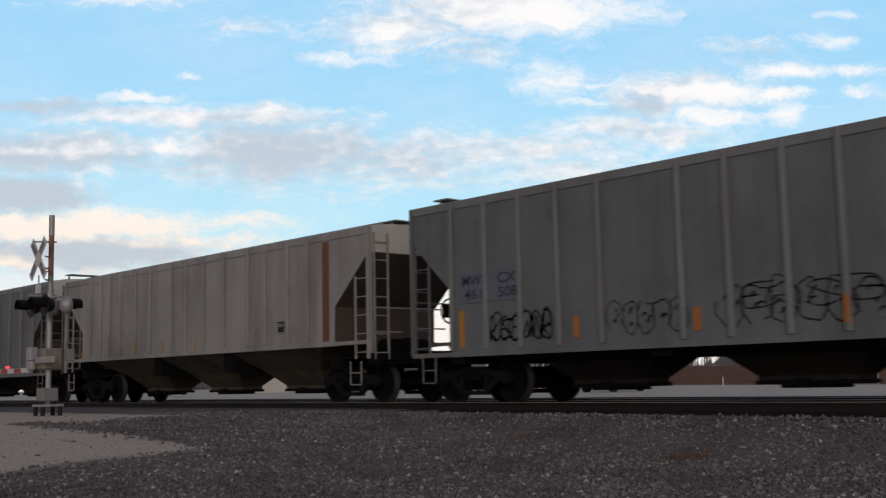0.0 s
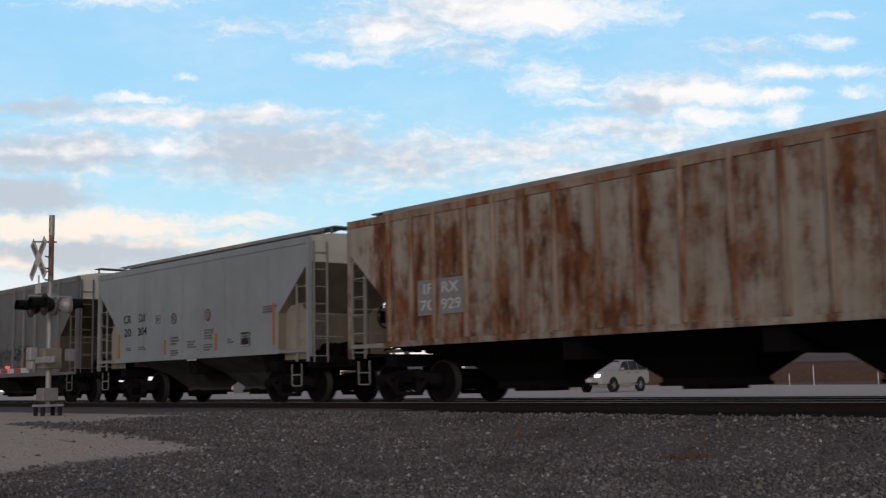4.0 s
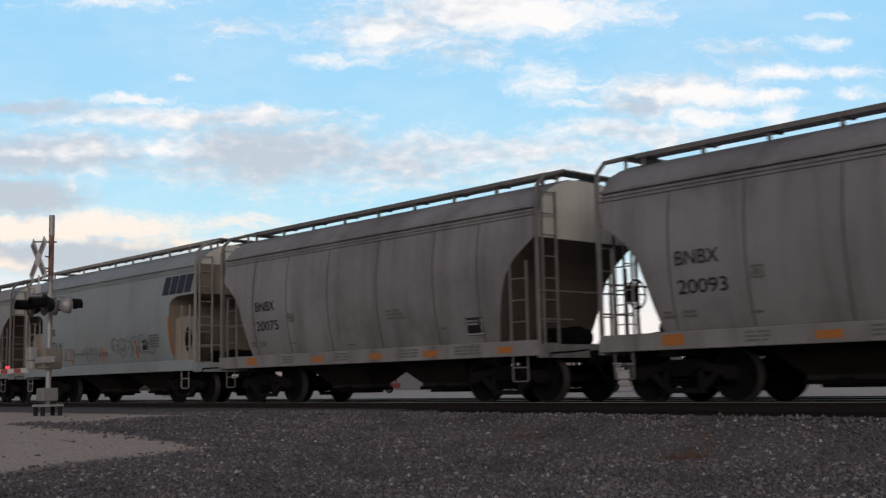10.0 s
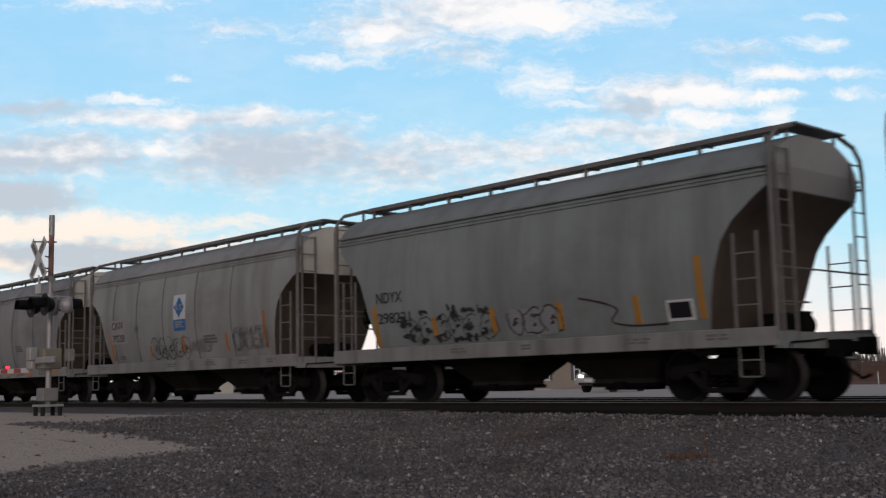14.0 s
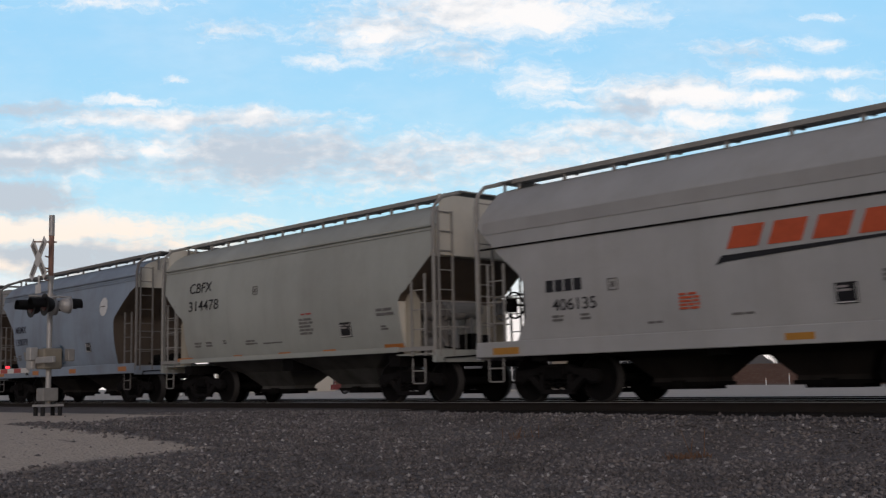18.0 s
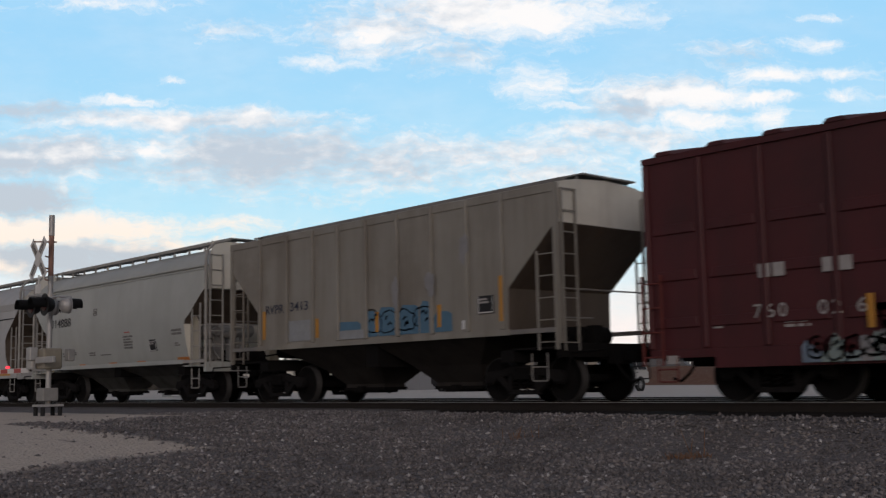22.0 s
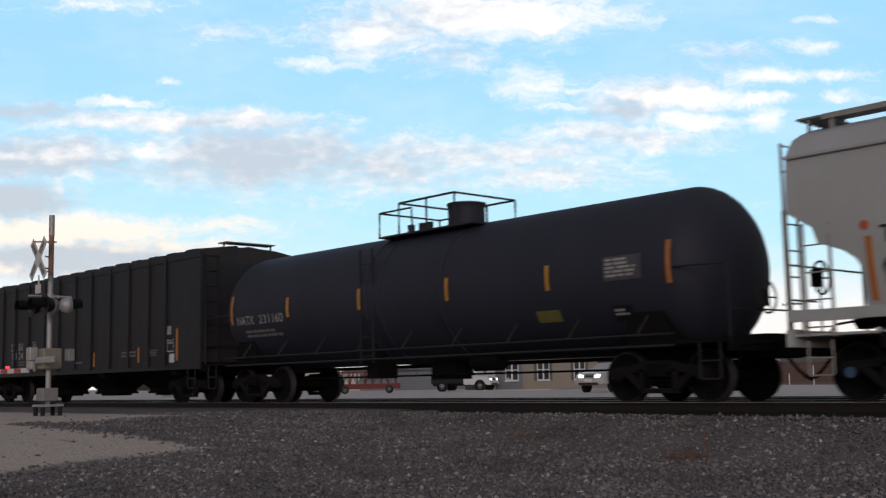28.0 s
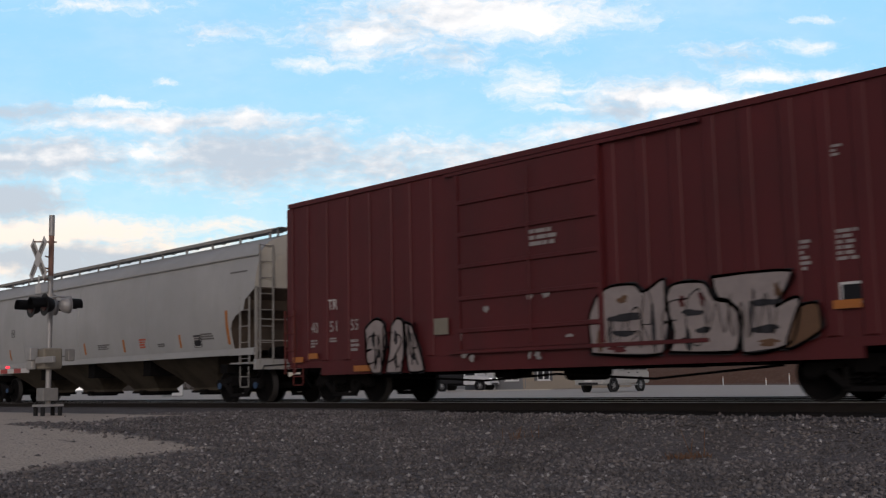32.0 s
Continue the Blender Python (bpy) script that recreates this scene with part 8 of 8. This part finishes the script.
    for x in (-1.25, -0.75, 1.3):
        bm = bmesh.new()
        lathe(bm, [(-0.05, r + 0.002), (-0.05, r + 0.018), (0.05, r + 0.018), (0.05, r + 0.002)], (x, 0, zc), (1, 0, 0), 48)
        part("tank_band", bm, "tank_black", c)
    bm = bmesh.new()
    disc(bm, (0.6, 0, zc + r + 0.18), (0, 0, 1), 0.42, 0.6, 24)
    disc(bm, (0.6, 0, zc + r + 0.5), (0, 0, 1), 0.45, 0.06, 24)
    part("dome", bm, "tank_black", c)
    bm = bmesh.new()
    for x in (-0.55, -0.8, -1.2):
        disc(bm, (x, -0.1, zc + r + 0.1), (0, 0, 1), 0.09, 0.3, 10)
    box(bm, -1.4, 1.8, -0.95, -0.4, zc + r - 0.12, zc + r - 0.08)
    box(bm, -1.4, 1.8, 0.4, 0.95, zc + r - 0.12, zc + r - 0.08)
    part("platform", bm, "tank_black", c)
    bm = bmesh.new()
    zt = zc + r + 0.62
    zp = zc + r - 0.1
    for q in (-0.95, 0.95):
        tube(bm, [(-0.65, q, zp), (-0.65, q, zt - 0.03), (-0.62, q, zt), (0.3, q, zt), (1.2, q, zt), (1.22, q, zt - 0.03), (1.22, q, zp)], 0.026, 6)
        tube(bm, [(0.3, q, zt), (0.3, q, zp)], 0.024, 6)
        tube(bm, [(-1.35, q, zp), (-1.35, q, zt - 0.18), (-1.32, q, zt - 0.15), (-0.2, q, zt - 0.15), (-0.18, q, zp)], 0.024, 6)
    tube(bm, [(1.22, -0.95, zt), (1.22, 0.95, zt)], 0.024, 6)
    tube(bm, [(-0.65, -0.95, zt), (-0.65, 0.95, zt)], 0.024, 6)
    tube(bm, [(-1.35, -0.95, zt - 0.15), (-1.35, 0.95, zt - 0.15)], 0.024, 6)
    part("platform_rail", bm, "ladder_black", c)
    part("side_ladder", ladder_bm((-1.42, -1.48), (-0.98, -1.48), 0.9, zc + 1.1), "ladder_black", c)
    for s in (-1, 1):
        part("stub_sill", boxes((min(s * 5.2, s * 8.3), max(s * 5.2, s * 8.3), -0.33, 0.33, 0.75, 1.15)), "under", c)
        bm = bmesh.new()
        prism(bm, [(s * 6.5 - 0.5, 1.0), (s * 6.5 + 0.5, 1.0), (s * 6.5 + 0.35, 1.7), (s * 6.5 - 0.35, 1.7)], -1.3, 1.3)
        part("saddle", bm, "under", c)
        part("end_platform", boxes((min(s * 7.2, s * 8.35), max(s * 7.2, s * 8.35), -1.5, 1.5, 1.0, 1.06), (s * 8.3 - 0.05, s * 8.3 + 0.05, -1.5, 1.5, 0.85, 1.0)), "under", c)
        bm = bmesh.new()
        tube(bm, [(s * 8.3, -1.48, 1.0), (s * 8.3, -1.48, 2.2), (s * 8.25, -1.46, 2.3), (s * 7.6, -1.44, 2.32), (s * 6.9, -1.42, 2.33)], 0.02, 6)
        tube(bm, [(s * 8.3, 1.48, 1.0), (s * 8.3, 1.48, 2.2)], 0.02, 6)
        tube(bm, [(s * 8.3, -1.48, 1.55), (s * 8.3, 1.48, 1.55)], 0.018, 6)
        part("hand_rail", bm, "ladder_black", c)
        part("step", step_bm(s * 7.9, -1.5, 0.4, 1.0), "ladder_black", c)
        add_truck(c, s * 6.5)
    bm = bmesh.new()
    for q in (-1.5,):
        tube(bm, [(-7.2, q, 1.18), (7.2, q, 1.18)], 0.02, 6)
        tube(bm, [(-7.2, q, 0.98), (7.2, q, 0.98)], 0.025, 6)
    for k in range(9):
        x = -6.4 + 1.6 * k
        tube(bm, [(x, -1.5, 1.16), (x + 0.12, -1.28, 1.55)], 0.018, 5)
    part("side_rail", bm, "ladder_black", c)
    bm = boxes((-1.7, -1.3, -1.1, -0.5, 0.55, 1.0), (-0.4, 0.4, -0.25, 0.25, 0.5, 1.1))
    disc(bm, (1.6, -0.4, 0.85), (1, 0, 0), 0.2, 0.8, 14)
    tube(bm, [(-5.4, -0.3, 0.6), (5.4, -0.3, 0.6)], 0.025, 6)
    tube(bm, [(-5.4, 0.2, 0.82), (5.4, 0.2, 0.82)], 0.04, 8)
    part("brake_gear", bm, "under", c)
    part("brake_wheel", brake_wheel_bm(8.42, -0.5, 1.75), "ladder_black", c)
    add_couplers(c, 8.3)

    def on_tank(z):
        return -math.sqrt(max(0.01, r * r - (z - zc) ** 2)) - 0.012

    def wrap(*obs):
        for v in (v for ob in obs for v in ob.data.vertices):
            v.co.y = on_tank(v.co.z) - 0.004 + (v.co.y + 1.6) * 0.5

    def curved(name, x0, x1, z0, z1, mat, k=6):
        bm = bmesh.new()
        rows = [[bm.verts.new((x, y1, z0 + (z1 - z0) * i / k)) for x, y1 in ((x0, -1.604), (x1, -1.604), (x1, -1.59), (x0, -1.59))] for i in range(k + 1)]
        for p, q in zip(rows, rows[1:]):
            for i in range(4):
                bm.faces.new((p[i], p[(i + 1) % 4], q[(i + 1) % 4], q[i]))
        bm.faces.new(rows[0][::-1])
        bm.faces.new(rows[-1])
        wrap(part(name, bm, mat, c))

    wrap(*wording(c, "NATX", 215.1 - o, 2.02, 0.22, "ink_pale", -1.6, width=0.78))
    wrap(*wording(c, "231160", 216.12 - o, 2.02, 0.22, "ink_pale", -1.6, width=1.08))
    wrap(bars(c, 215.4 - o, 1.65, 1.7, 0.22, 2, "ink_dim", -1.6, 18))
    for x in (217.42, 220.28, 223.25, 226.08):
        curved("reflector_strip", x - o - 0.05, x - o + 0.05, 2.12, 2.6, "reflector_yellow")
    for x in (214.85, 228.88):
        curved("reflector_strip", x - o - 0.05, x - o + 0.05, 2.05, 2.8, "reflector_orange")
    curved("data_panel", 227.45 - o, 228.3 - o, 2.18, 2.62, "tank_panel")
    wrap(bars(c, 227.5 - o, 2.22, 0.7, 0.36, 5, "ink_pale", -1.612, 19))
    curved("warning_label", 225.65 - o, 226.25 - o, 1.53, 1.75, "label_olive")
    curved("placard", 227.5 - o, 227.95 - o, 1.46, 1.74, "placard_black")
    wrap(bars(c, 227.55 - o, 1.54, 0.34, 0.14, 2, "ink_pale", -1.612, 20))
    cars.append(c)
    return cars


# ---- motion ----
def run(t):
    """Metres that the train has rolled by t seconds; it gains speed slowly."""
    s = t / 16
    return 134.996 * s - 0.066 * s ** 2 + 1.1389 * s ** 3 - 0.2124 * s ** 4


build_stones()
TRAIN = build_train() + build_others()
for hopper_car in TRAIN:
    if hopper_car.name.startswith("covered_hopper"):
        press_on(hopper_car)


def motions():
    # the clouds drift slowly
    walk(SKY, [(0.0, SKY_POSE), (32.0, SKY_POSE @ pose(-41 * UNIT, -10 * UNIT, 0))])
    for car in TRAIN:
        walk(car, [(float(t), pose(car["start_x"] - run(t), 0, 0)) for t in range(33)])
    times = [k / 15 for k in range(481)]
    turns = [-math.degrees(run(t) / R_WHEEL) for t in times]
    for wheel, x in WHEELSETS:
        walk(wheel, [(t, pose(x, 0, R_WHEEL, 0, a, 0)) for t, a in zip(times, turns)])


motions()
